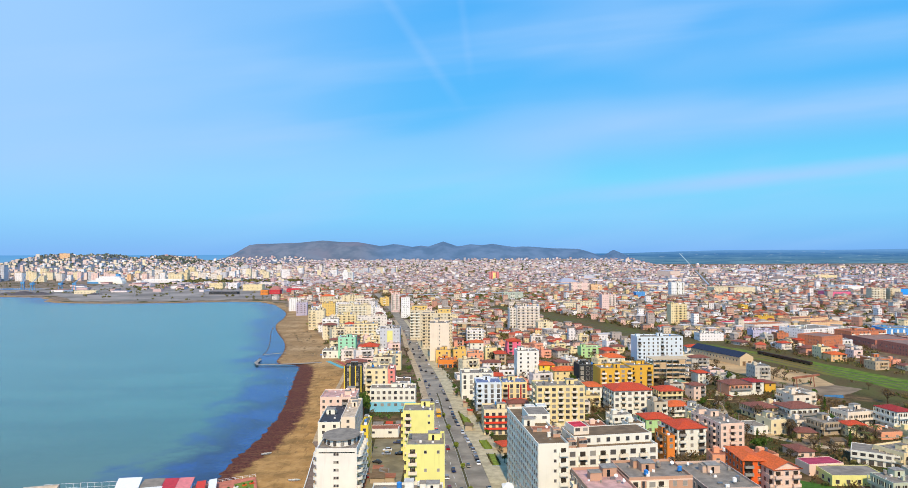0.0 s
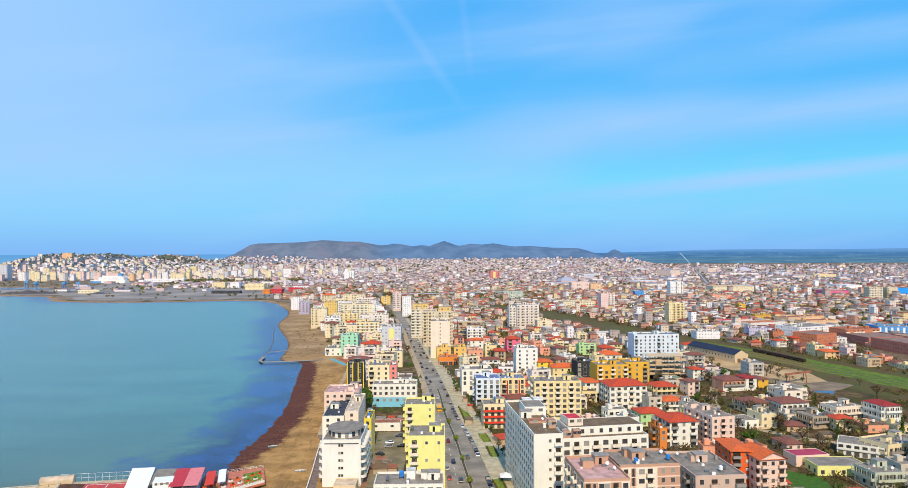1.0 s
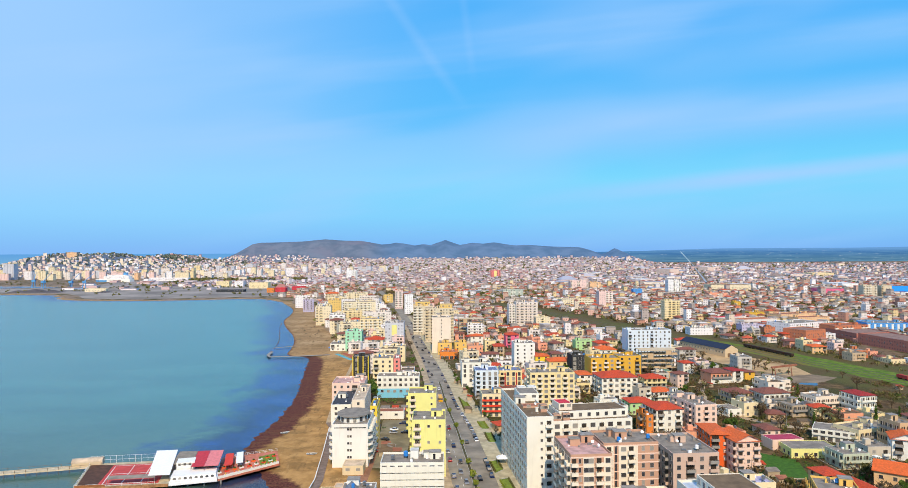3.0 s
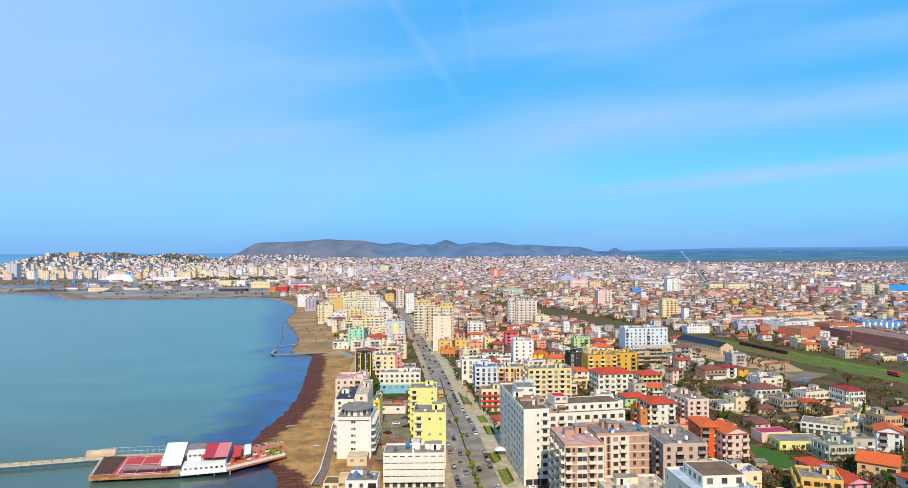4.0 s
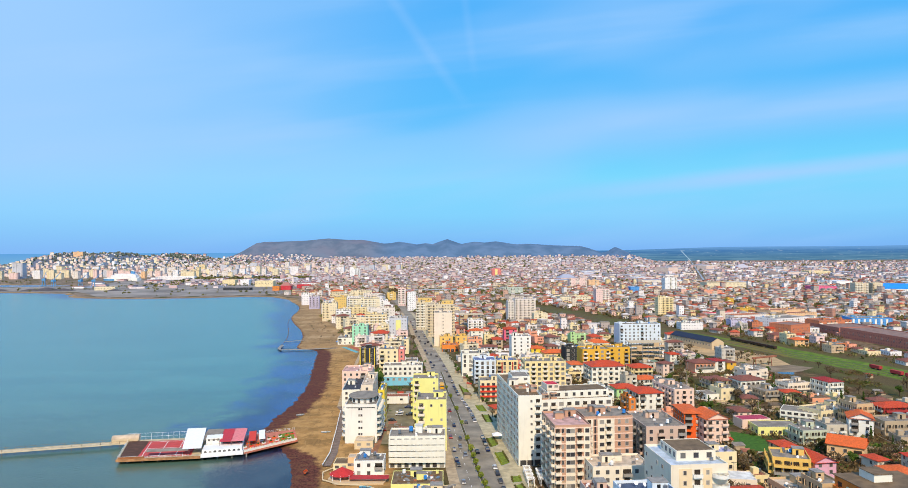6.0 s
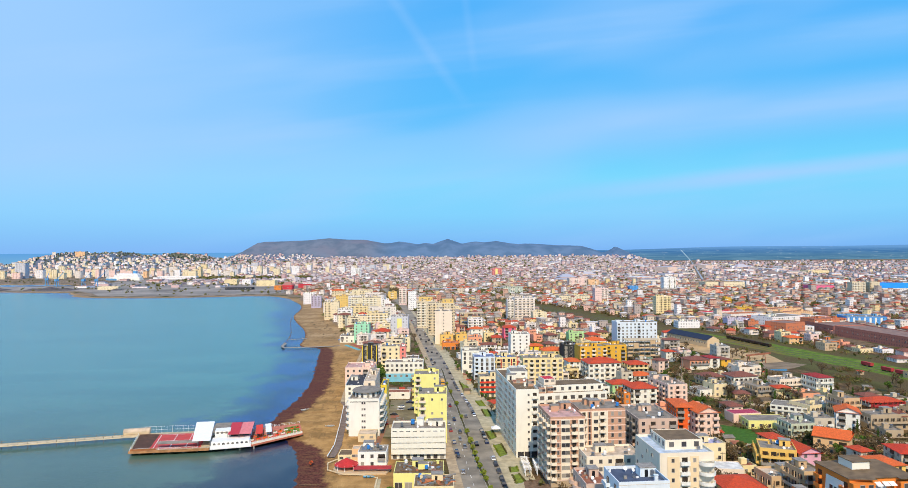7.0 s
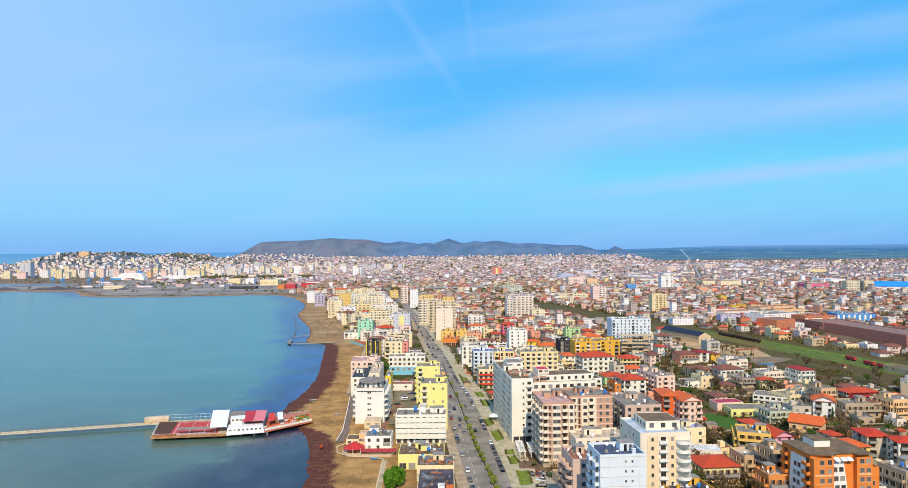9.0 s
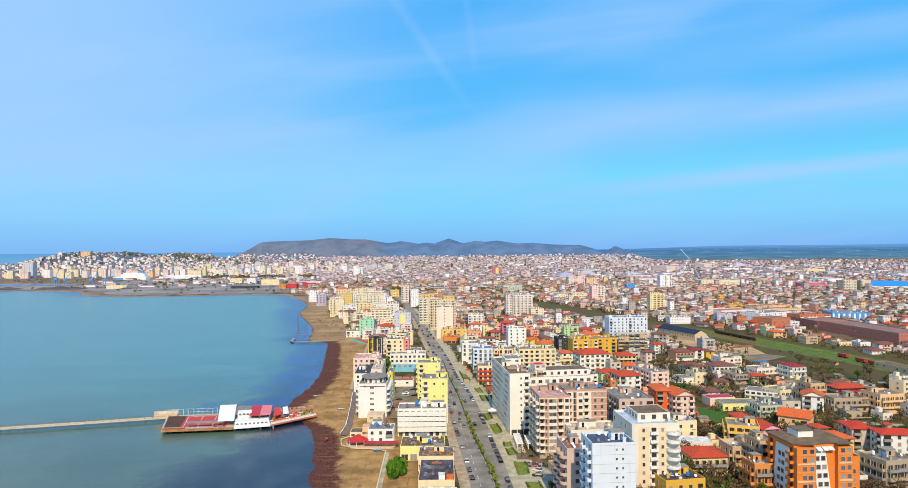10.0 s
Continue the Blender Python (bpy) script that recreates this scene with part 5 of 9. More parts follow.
M["dark_rail"] = plain_mat("grey_railing", (.62, .60, .57), 0.6, 0.1, 0.1, 2.0)
# door panels, darkened to carry the shade of the balcony recesses as well
M["door_glass"] = plain_mat("doors_with_recess_shade", (.25, .22, .19), 0.35, 0, 0.3, 0.9)
M["roof_shed"] = plain_mat("roofing_shed_blue", (.16, .19, .27), 0.7, 0, 0.2, 0.5)

# ---- seafront, avenue and inland buildings ----
block('white seaside hotel tower with curved balconies and oval penthouse', (-47.8, 247.2), (-32.7, 247.2), 24, 17.6, "rose_white", style="hotel")
block('narrow bright yellow apartment block behind the hotel', (-35.6, 282.8), (-32.3, 282.8), 16, 17.0, "yellow", style="plain")
block('low beach restaurant with a dark flat roof', (-59.2, 312.2), (-48.8, 312.6), 43.9, 11, "white", style="plain", roof="dark")
block('cream annex with small side windows', (-48.0, 309.8), (-41.4, 310.0), 40.9, 14, "off_white", style="plain", roof="terrace")
block('pale pink seaside house with a flat roof', (-64.7, 348.8), (-46.1, 349.4), 20.8, 15, "pink_white", style="plain", roof="rose")
block('white office building with a sky blue lower front', (-42.1, 381.4), (-16.0, 381.4), 14, 12.7, "white", style="grid", lower="sky_blue")
block('cream apartment block beside a pink wing', (-46.6, 399.0), (-33.4, 399.4), 18, 21, "cream", style="plain")
block('pink wing of a seaside apartment block', (-33.4, 404.0), (-29.3, 404.1), 14, 20, "pink", style="plain")
block('unfinished block wrapped in dark netting with yellow columns', (-64.6, 437.0), (-53.8, 437.3), 14, 16, "dark_grey", style="yellow_posts")
block('turquoise green hotel with white side stripes', (-90.2, 576.4), (-75.2, 576.9), 16, 17.4, "turquoise", style="plain")
block('low white and turquoise annex with a grey roof', (-104.2, 577.7), (-90.3, 578.2), 16, 6.3, "white", style="plain", roof="grey")
block('white hotel with balconies under a red hipped roof', (-70.4, 556.8), (-54.3, 557.3), 14, 12.6, "white", style="balcony", roof="hip_red")
block('white tower with a yellow stripe and grey sides', (-56.6, 603.4), (-38.7, 603.4), 18, 22.1, "white_grey", style="stripe")
block('small cream house with a roof terrace', (-44.9, 517.3), (-32.4, 517.3), 12, 12, "cream", style="plain")
block('tall cream seafront apartment block', (-157.3, 788.3), (-138.9, 790.2), 20, 22.8, "cream", style="plain")
block('ochre yellow seafront apartment block', (-153.0, 852.3), (-136.7, 854.0), 20, 26, "yellow_ochre", style="plain")
block('white stepped seafront block', (-128.7, 718.3), (-111.8, 720.1), 18, 18.9, "white", style="plain")
block('large pale yellow apartment block with balconies', (-89.0, 675.4), (-65.5, 677.0), 20, 18.4, "cream_yellow", style="balcony")
block('pale yellow block with a long flat roof', (-106.1, 676.2), (-89.0, 677.3), 20, 15.5, "cream", style="plain")
block('broad cream apartment block with roof rooms', (-127.8, 825.2), (-88.3, 829.3), 22, 25, "cream", style="balcony")
block('cream slab of flats by the avenue', (-90.6, 716.1), (-59.5, 718.3), 14, 22, "off_white", style="plain")
block('white apartment house with a stepped roof', (-176.0, 900.0), (-160.0, 902.0), 16, 17, "white", style="balcony")
block('pale yellow apartment house near the beach', (-120.0, 770.0), (-99.0, 772.0), 18, 19, "cream_yellow", style="balcony")
block('white apartment row behind the beach', (-150.0, 925.0), (-118.0, 928.0), 16, 20, "white", style="balcony")
block('cream apartment house with awnings', (-178.0, 1010.0), (-150.0, 1013.0), 16, 18, "cream", style="balcony")
block('white apartment house with flat roof', (-104.0, 905.0), (-84.0, 907.0), 16, 17, "white", style="plain")
block('white house row with flat roofs', (-140.0, 1075.0), (-108.0, 1078.0), 16, 15, "off_white", style="balcony")
block('lilac grey apartment block', (-210.6, 969.7), (-195.4, 971.8), 16, 17.1, "lilac", style="plain")
block('white apartment block above the beach', (-238.6, 1045.8), (-221.3, 1048.2), 18, 17.6, "white", style="plain")
block('cream house under a red tiled roof', (-208.6, 1149.2), (-184.8, 1151.8), 16, 16, "cream", style="plain", roof="hip_red")
block('cream house with flat roof and awnings', (-176.2, 1176.2), (-137.4, 1180.3), 18, 14, "cream", style="plain")
block('salmon pink tower by the avenue', (-77.1, 1019.1), (-64.8, 1020.0), 14, 27.3, "pink_white", style="balcony")
block('small ochre apartment block', (-105.9, 1140.5), (-90.0, 1141.6), 14, 12.8, "yellow_ochre", style="plain")
block("pale yellow apartment building with a grey flat roof", (-13.5, 234.0), (0.2, 234.0), 18, 22.5, "pale_yellow", style="yellow_front")
block('pale yellow apartment building with roof hut', (-18.0, 292.0), (-4.2, 292.0), 15, 21, "pale_yellow", style="yellow_front")
block('white five storey hotel with long balcony bands', (-24.0, 210.8), (-0.4, 210.8), 13, 12.6, "white", style="bands", roof="grey")
block('low shop building with clutter on its flat roof', (-11.9, 159.4), (2.7, 159.4), 13, 6, "cream", style="shop", roof="brown")
block('low white house with a grey flat roof', (-10.1, 118.2), (3.5, 118.2), 8, 5, "white", style="shop", roof="brown")
block('white two storey beach house with blue shutters', (-37.2, 200.2), (-25.2, 200.2), 10, 6.3, "bright_white", style="plain", roof="grey")
block('low row of sheds with a red and white roof', (-39.0, 328.4), (-22.3, 328.4), 8, 4, "white", style="none", roof="rust")
block('white tower with narrow windows', (-56.8, 929.2), (-44.7, 930.1), 16, 26.5, "bright_white", style="none")
block('large cream hotel with a dense grid of windows', (-19.1, 631.6), (9.4, 632.5), 20, 33, "cream_grey", style="dense")
block('rear wing of the large cream hotel', (-33.7, 694.1), (-12.6, 694.8), 16, 30, "cream_grey", style="plain")
block("yellow roof rooms of the large hotel", (-32.0, 706.0), (-16.0, 706.5), 12, 4.5, "yellow_ochre", style="none", z=30.1, name="roof_storey")
block("yellow roof rooms of the large hotel", (-4.0, 636.0), (8.0, 636.5), 12, 4.0, "yellow_ochre", style="none", z=33.1, name="roof_storey")
block('cream apartment house behind the hotel', (-32.2, 714.8), (-21.0, 715.1), 18, 22, "cream_grey", style="plain")
block('tall blank white slab with a stepped top', (-10.9, 561.4), (5.8, 561.4), 22, 31.0, "off_white", style="slab")
block('low yellow house beside the slab', (-5.5, 549.8), (6.5, 550.2), 14, 10, "yellow_ochre", style="plain")
block('yellow house with an awning roof', (8.9, 552.5), (19.5, 552.9), 14, 10, "yellow_ochre", style="plain")
block('orange terrace restaurant by the avenue', (-3.5, 527.0), (11.7, 527.5), 14, 6, "orange", style="shop", roof="rust_orange")
frame_building('unfinished brown concrete frame by the avenue', (15.6, 689.5), (43.2, 690.5), 16, 17, 4)
block('pale blue and white apartment block', (24.5, 671.9), (41.5, 672.5), 14, 11.9, "white", style="balcony")
block('white house under a red roof', (24.9, 599.8), (36.9, 600.3), 12, 10, "white", style="plain", roof="hip_red")
block('salmon house with a flat roof', (20.1, 531.6), (32.7, 532.0), 12, 10, "salmon", style="plain")
block('cream house near the avenue', (35.6, 554.6), (45.2, 555.0), 12, 11, "cream_yellow", style="plain")
block('white apartment building with tall window bays', (11.6, 412.2), (31.4, 412.9), 16, 15.6, "white", style="framed")
block('white and blue framed apartment building', (19.0, 375.8), (33.2, 376.3), 16, 16.8, "ice_white", style="framed", roof="blue")
block('cream and red striped apartment building', (34.6, 386.9), (49.1, 387.4), 16, 14.7, "cream_yellow", style="framed", lower="red", roof="blue")
block('apartment building with bright red balcony bands', (20.5, 331.3), (33.3, 331.8), 14, 11.9, "cream", style="red_bands", roof="grey")
block('cream and yellow apartment building with loggias', (49.1, 347.1), (74.8, 348.0), 16, 20.5, "cream_yellow", style="loggia", roof="grey")
block('white apartment tower with blue edges', (54.5, 486.1), (70.7, 486.7), 16, 18.2, "bright_white", style="plain")
block('bright pink house with red roof', (57.5, 590.7), (69.8, 591.1), 14, 12.1, "hot_pink", style="balcony", roof="hip_red")
block('pair of tall white apartment towers', (86.3, 767.2), (112.2, 768.2), 20, 28.3, "off_white", style="dense")
block('white tower with stacked balconies', (78.1, 773.4), (86.8, 773.8), 16, 25.2, "off_white", style="balcony")
block('low cream block behind the towers', (106.9, 744.2), (123.8, 745.3), 14, 12, "cream", style="plain")
block('long house with red and orange roof', (79.4, 471.5), (98.8, 472.8), 14, 7, "cream_yellow", style="plain", roof="hip_red")
block('yellow house with orange roof', (70.7, 483.6), (81.7, 484.3), 12, 9, "yellow", style="plain", roof="hip_red")
block('house with a bright red pitched roof', (88.8, 405.1), (97.7, 405.8), 14, 9, "white", style="plain", roof="hip_red")
block('dark glass fronted apartment house', (94.1, 456.6), (106.0, 457.5), 14, 13.0, "dark_grey", style="glass")
block('mustard yellow apartment building', (99.1, 415.5), (119.8, 416.9), 16, 17.5, "mustard", style="loggia", roof="grey")
block('mustard yellow tower with balcony stacks', (123.3, 438.4), (140.1, 439.5), 16, 15.3, "mustard", style="balcony", roof="grey")
block('white apartment building with a red hipped roof', (96.1, 371.4), (118.6, 373.7), 18, 13.4, "white", style="loggia", roof="hip_red")
block('pale green house with flat roof', (119.6, 573.5), (138.1, 574.7), 12, 8, "pale_green", style="plain")
block('house with a broad deep red roof', (127.5, 528.7), (145.9, 530.0), 16, 7, "white", style="plain", roof="hip_red")
block('large pale blue and white apartment slab', (154.8, 526.5), (192.0, 528.5), 16, 23.0, "ice_white", style="dense")
frame_building('unfinished concrete frame building', (147.4, 462.9), (175.0, 464.3), 14, 16, 5)
shed('long pale stone railway shed with a dark blue roof', (220.0, 586.5), (237.5, 527.5), 13, 6.5, )
block('yellow apartment tower with white balconies', (284.3, 825.7), (305.0, 826.7), 14, 24.5, "cream_yellow", style="plain")
block('tall white apartment tower with balcony bands', (457.0, 1326.5), (483.3, 1327.8), 18, 28.2, "bright_white", style="bands")
block('salmon pink apartment tower', (242.9, 1013.3), (264.8, 1014.4), 16, 25.1, "pink_white", style="balcony")
block('long low yellow warehouse with a pale roof', (191.5, 1055.6), (244.6, 1058.4), 24, 9.6, "cream", style="plain", roof="grey")
block('pink and cream apartment row', (283.5, 1465.5), (324.0, 1467.6), 20, 21.0, "pink_white", style="plain")
block('ochre orange apartment block', (330.9, 1484.7), (356.6, 1486.0), 20, 16.1, "peach", style="plain")
block('white curved apartment house under a red roof', (104.9, 293.9), (118.6, 295.9), 16, 12.3, "white", style="balcony", roof="hip_red")
block('orange annex of the curved house', (97.3, 285.1), (100.8, 285.6), 12, 11, "orange", style="balcony")
block('pink and cream apartment building with open balconies', (124.2, 293.3), (135.6, 295.0), 26, 13.8, "pink_white", style="pink_stripes", roof="grey")
block('white house with a flat roof', (135.0, 355.4), (144.1, 356.6), 12, 6.1, "white", style="plain")
block('yellow house under a red roof', (129.6, 392.5), (143.3, 393.9), 14, 8.6, "cream_yellow", style="terrace", roof="hip_red")
block('white house with two red roofs', (125.2, 364.2), (138.0, 366.0), 12, 6.1, "white", style="terrace", roof="hip_red")
block('low house with bright red roof and green awning', (102.7, 333.0), (115.9, 334.4), 12, 7, "pale_green", style="plain", roof="hip_red")
block('slim white house with a red roof top', (175.6, 454.0), (184.0, 454.9), 10, 8.0, "white", style="plain", roof="hip_red")
block('orange cream house with green roof', (152.5, 433.8), (162.0, 434.8), 12, 5.3, "peach", style="plain", roof="green")
block('long house with red and white walls', (181.7, 417.7), (197.1, 419.9), 14, 7.2, "salmon", style="terrace", roof="hip_brown", lower="white")
block('white house with red pitched roof', (197.2, 419.7), (205.2, 420.9), 12, 8.3, "white", style="balcony", roof="hip_dark_red")
block('yellow house with red roof', (209.5, 428.4), (217.1, 429.5), 12, 5.8, "mustard", style="balcony", roof="hip_brown")
block('white and cream villa with brown roof', (171.0, 357.7), (184.2, 360.1), 14, 6.1, "cream_yellow", style="terrace", roof="hip_brown")
block('white villa with flat roof and terrace', (185.6, 350.5), (202.6, 353.4), 14, 7.6, "white", style="terrace", roof="hip_brown")
block('grey white villa near the railway', (205.4, 386.6), (221.4, 389.4), 14, 7.3, "off_white", style="terrace", roof="grey")
block('unfinished villa with open concrete floors', (189.3, 325.4), (200.7, 327.9), 12, 6.1, "concrete", style="terrace", roof="grey")
block('white villa with many balconies', (210.9, 341.2), (226.6, 344.6), 12, 6.8, "off_white", style="terrace", roof="grey")
block('low white house with flat roof', (154.9, 327.3), (162.9, 328.7), 12, 4, "white", style="plain")
block('low villa with grey roof', (163.3, 326.5), (171.9, 328.1), 12, 7, "cream", style="plain", roof="grey")
block('tall white house under a dark red roof', (229.2, 329.7), (238.9, 331.4), 14, 10.6, "white", style="terrace", roof="hip_dark_red")
block('long white two storey school with dark windows', (176.6, 283.0), (192.1, 272.8), 14, 5.4, "white", style="bands2", roof="grey")
block('cream and white house with open terraces', (192.2, 271.5), (215.3, 279.2), 14, 6.6, "cream", style="terrace", roof="grey")
block('cream and green house with long terraces', (151.9, 254.7), (173.0, 254.0), 13, 3.9, "pale_yellow", style="terrace", roof="grey")
block('white house under a bright orange red gable roof', (194.5, 251.7), (203.8, 247.2), 12, 9.0, "bright_white", style="plain", roof="gable_orange")
block('long house under an orange red roof', (163.3, 215.7), (174.2, 207.3), 12, 7.5, "peach", style="plain", roof="gable_orange")
block('grey house with stepped balconies', (165.0, 238.2), (177.0, 239.2), 12, 6.4, "pale_grey_green", style="terrace", roof="grey")
block('yellow and salmon house with roof terrace', (127.8, 191.1), (140.7, 186.6), 14, 8.8, "mustard_pale", style="terrace", roof="grey")
block('unfinished grey house with open floors', (210.4, 249.2), (229.8, 249.8), 12, 7.1, "concrete", style="terrace", roof="grey")
block('pink and white terraced houses', (226.6, 249.9), (238.4, 250.8), 12, 6.8, "pink", style="terrace", roof="hip_brown")
block('cream apartment house with blue roof tanks', (232.2, 243.7), (246.9, 245.9), 14, 10.0, "peach", style="terrace", roof="grey")
block('concrete frame house with open floors', (203.2, 259.2), (212.0, 260.4), 12, 13, "tan", style="terrace", roof="grey")
block('dark red house with terraces', (236.0, 288.9), (255.9, 291.4), 12, 4.6, "dark_red", style="terrace", roof="hip_red")
block('grey house under a wide bright red roof', (176.5, 177.0), (185.5, 176.0), 13, 11, "pale_grey", style="balcony", roof="hip_crimson")
block('white and pink house under a red roof', (182.4, 166.0), (196.5, 164.2), 9.5, 11.5, "white", style="balcony", roof="hip_crimson")
block('unfinished dark house by the lane', (162.8, 133.0), (175.7, 136.0), 12, 10, "concrete", style="terrace", roof="grey")
block('yellow house behind the orange tower', (163.7, 168.4), (173.2, 169.8), 12, 9, "mustard_pale", style="plain", roof="hip_red")
block('yellow house with a dark roof', (77.6, 123.2), (92.7, 125.8), 12, 7, "mustard", style="plain", roof="stained")
block("bright orange apartment house with a red tiled roof", (111.6, 243.0), (119.6, 242.6), 18, 14.0, "orange_red", style="plain", roof="hip_orange")
block("pale pink gabled apartment house with balconies", (119.2, 235.2), (129.6, 236.6), 14, 13.0, "pink_white", style="pink_stripes", roof="gable_orange")
block('small house under a bright red hipped roof', (139.7, 207.3), (146.9, 208.3), 9, 8.5, "peach", style="plain", roof="hip_red")
block('small house under a low red hipped roof', (143.9, 200.9), (150.9, 202.4), 9, 7, "peach", style="plain", roof="hip_red")
block('lilac gabled house under a bright red roof', (142.8, 187.8), (151.7, 188.8), 12, 8, "lilac_pink", style="plain", roof="gable_red")
tower_sloped('orange and white apartment tower with slanted white bands', (120.6, 117.9), (141.3, 119.8), 16, 21, )
block('orange stepped annex with balconies beside the tower', (141.6, 121.5), (146.2, 122.0), 11, 15.5, "orange", style="balcony", roof="brown")
block('stepped orange terrace house beside the tower', (120.2, 142.7), (127.6, 143.4), 11, 15, "tan", style="terrace", roof="grey")
block('lower stepped terrace house beside the tower', (112.2, 129.6), (120.3, 130.3), 9, 10.5, "tan_orange", style="terrace", roof="terrace")
block('cream and ochre house with a white roof room', (114.1, 152.9), (127.6, 154.4), 11, 10, "tan", style="terrace", roof="terrace")
block('mauve grey apartment building with brick chimneys', (79.2, 194.4), (95.8, 195.5), 26, 20, "rose_grey", style="balcony", roof="grey")
block('mauve grey block with stacked curved balconies', (41.2, 115.8), (48.4, 116.3), 15, 21, "rose_grey", style="curved_side", roof="rust")
block('long low store with a white sheet roof', (103.3, 181.0), (116.0, 178.7), 10, 4.5, "off_white", style="none", roof="white")
block('low pale yellow shop building with a brown bitumen roof', (-20.2, 173.6), (-1.1, 173.6), 15, 6, "pale_yellow", style="shop", roof="brown")
block('low warehouse with a stained dark flat roof', (-10.8, 133.9), (2.7, 133.9), 24.5, 5, "cream", style="shop", roof="stained")
block('long dark red brick warehouse', (400.5, 664.1), (403.6, 614.6), 42, 7.8, "brick_red", style="none", roof="rust_dark")
block('very long dark red brick warehouse', (398.0, 603.3), (412.0, 495.2), 34, 9.7, "brick_red", style="none", roof="rust_dark")
block('cream rear house with a lavender sheet roof', (104.8, 193.2), (115.0, 193.9), 9, 10, "cream", style="plain", roof="lavender")
block('yellow house under a broad red hipped roof', (97.0, 150.1), (111.4, 151.1), 14, 7.5, "cream_yellow", style="terrace", roof="hip_red")
block('low house with a faded magenta metal roof', (149.3, 266.3), (164.6, 268.1), 9, 4.5, "pink_white", style="none", roof="magenta")
block("light orange stair annex of the beach house", (-40.2, 204.2), (-37.0, 204.2), 5.5, 6.4, "peach", style="none", roof="terrace")
block("low tan beach bar with a flat roof terrace", (-46.5, 206.5), (-40.5, 206.5), 8, 3.2, "cream", style="none", roof="brown")
block("low cream entrance hall of the seaside hotel", (-42.0, 237.5), (-33.5, 237.5), 8.5, 3.6, "cream_grey", style="none", roof="terrace")
block('pink and brown apartment block with rows of balconies', (39.8, 174.5), (53.3, 175.5), 22, 26, "rose_brown", style="pink_block", roof="rose", lower="concrete")
block('brown apartment block with cream balconies', (53.2, 186.9), (72.2, 188.4), 16, 26, "rose_brown", style="pink_block", roof="grey")
block('white apartment tower with curved corner balconies', (68.0, 131.5), (85.9, 132.8), 22, 25, "warm_white", style="curved", roof="pale_blue")
block('set-back pergola storey with a brown roof', (71.8, 137.7), (84.4, 138.5), 13, 2.9, "warm_white", style="grid", roof="brown", z=25.1, name="roof_storey", faces="fl")
block('low building with a cream roof terrace', (51.5, 164.6), (72.6, 166.1), 14, 14, "warm_white", style="plain", roof="terrace")
block('pale blue tower with a plain white front', (45.3, 94.0), (59.1, 95.0), 13, 29, "ice_white", style="blue_tower", roof="blue_dark")
block('bright blue and white striped hall', (467.5, 698.6), (511.1, 692.5), 26, 8.8, "blue_hall", style="stripes", roof="grey")
block('orange plastered hall with tall windows', (404.3, 652.5), (444.5, 660.5), 22, 11, "brick_orange", style="plain", roof="rust")
block('orange brick workshop near the railway', (353.5, 614.2), (379.7, 626.1), 26, 11, "brick_orange", style="none", roof="rust_dark")
block('white factory hall with vertical wall ribs', (364.7, 666.9), (411.3, 685.5), 30, 11.8, "white", style="plain", roof="grey")
block('long low white factory', (404.4, 692.6), (454.7, 711.8), 14, 8, "white", style="grid", roof="grey")
block('depot with a bright orange roof', (355.2, 753.5), (402.9, 769.9), 24, 7, "off_white", style="none", roof="rust_orange")
block('depot with a crimson roof', (339.5, 794.8), (384.5, 813.1), 14, 6, "off_white", style="none", roof="crimson")
block('mustard office block with tall windows', (401.1, 841.4), (421.6, 841.4), 12, 8.1, "mustard", style="dense")
block('ochre apartment tower beside the depots', (448.4, 995.0), (458.7, 995.0), 12, 9.5, "mustard", style="plain")
block('long warehouse with a rust orange roof', (425.1, 805.5), (480.9, 824.4), 22, 8, "peach", style="plain", roof="rust")
block('long warehouse with a rusty roof', (426.5, 765.8), (470.4, 776.6), 18, 8, "peach", style="plain", roof="rust")
block('grey apartment house with lilac walls', (326.8, 696.2), (350.9, 696.2), 14, 7.9, "lilac", style="balcony")
block('brick red apartment house', (338.5, 668.6), (350.1, 668.6), 12, 7.9, "brick_orange", style="plain")
block('white house with terraces', (262.3, 675.6), (286.9, 675.6), 16, 7.1, "white", style="plain")
block('house with red roof by the railway', (322.0, 546.0), (335.0, 546.0), 12, 5.9, "peach", style="plain", roof="hip_red")
block('long low tan store beside the railway meadow', (318.5, 384.0), (322.0, 345.0), 10, 4.2, "tan", style="none", roof="brown")
block('ruined salmon brick house shell', (338.5, 520.0), (354.5, 520.0), 14, 6.2, "brick_orange", style="plain", roof="grey")
block('orange brick house under red tiles', (339.7, 631.0), (351.8, 631.0), 12, 6.4, "brick_orange", style="plain", roof="hip_red")
block('low magenta striped market hall', (748.6, 1292.4), (797.7, 1292.4), 30, 10.7, "hot_pink", style="none")
block('pair of brown tower blocks', (778.7, 1199.8), (804.6, 1199.8), 16, 22.0, "cream_grey", style="dense")
block('single brown concrete tower block', (811.3, 1197.8), (831.0, 1197.8), 16, 22.0, "cream_grey", style="dense")
block('pink and cream row of houses', (490.5, 1201.2), (524.8, 1201.2), 18, 9.9, "salmon", style="plain", roof="grey")
block('long hall with a yellow gutter line', (584.0, 1427.2), (672.8, 1427.2), 40, 12.4, "cream", style="none", roof="brown")
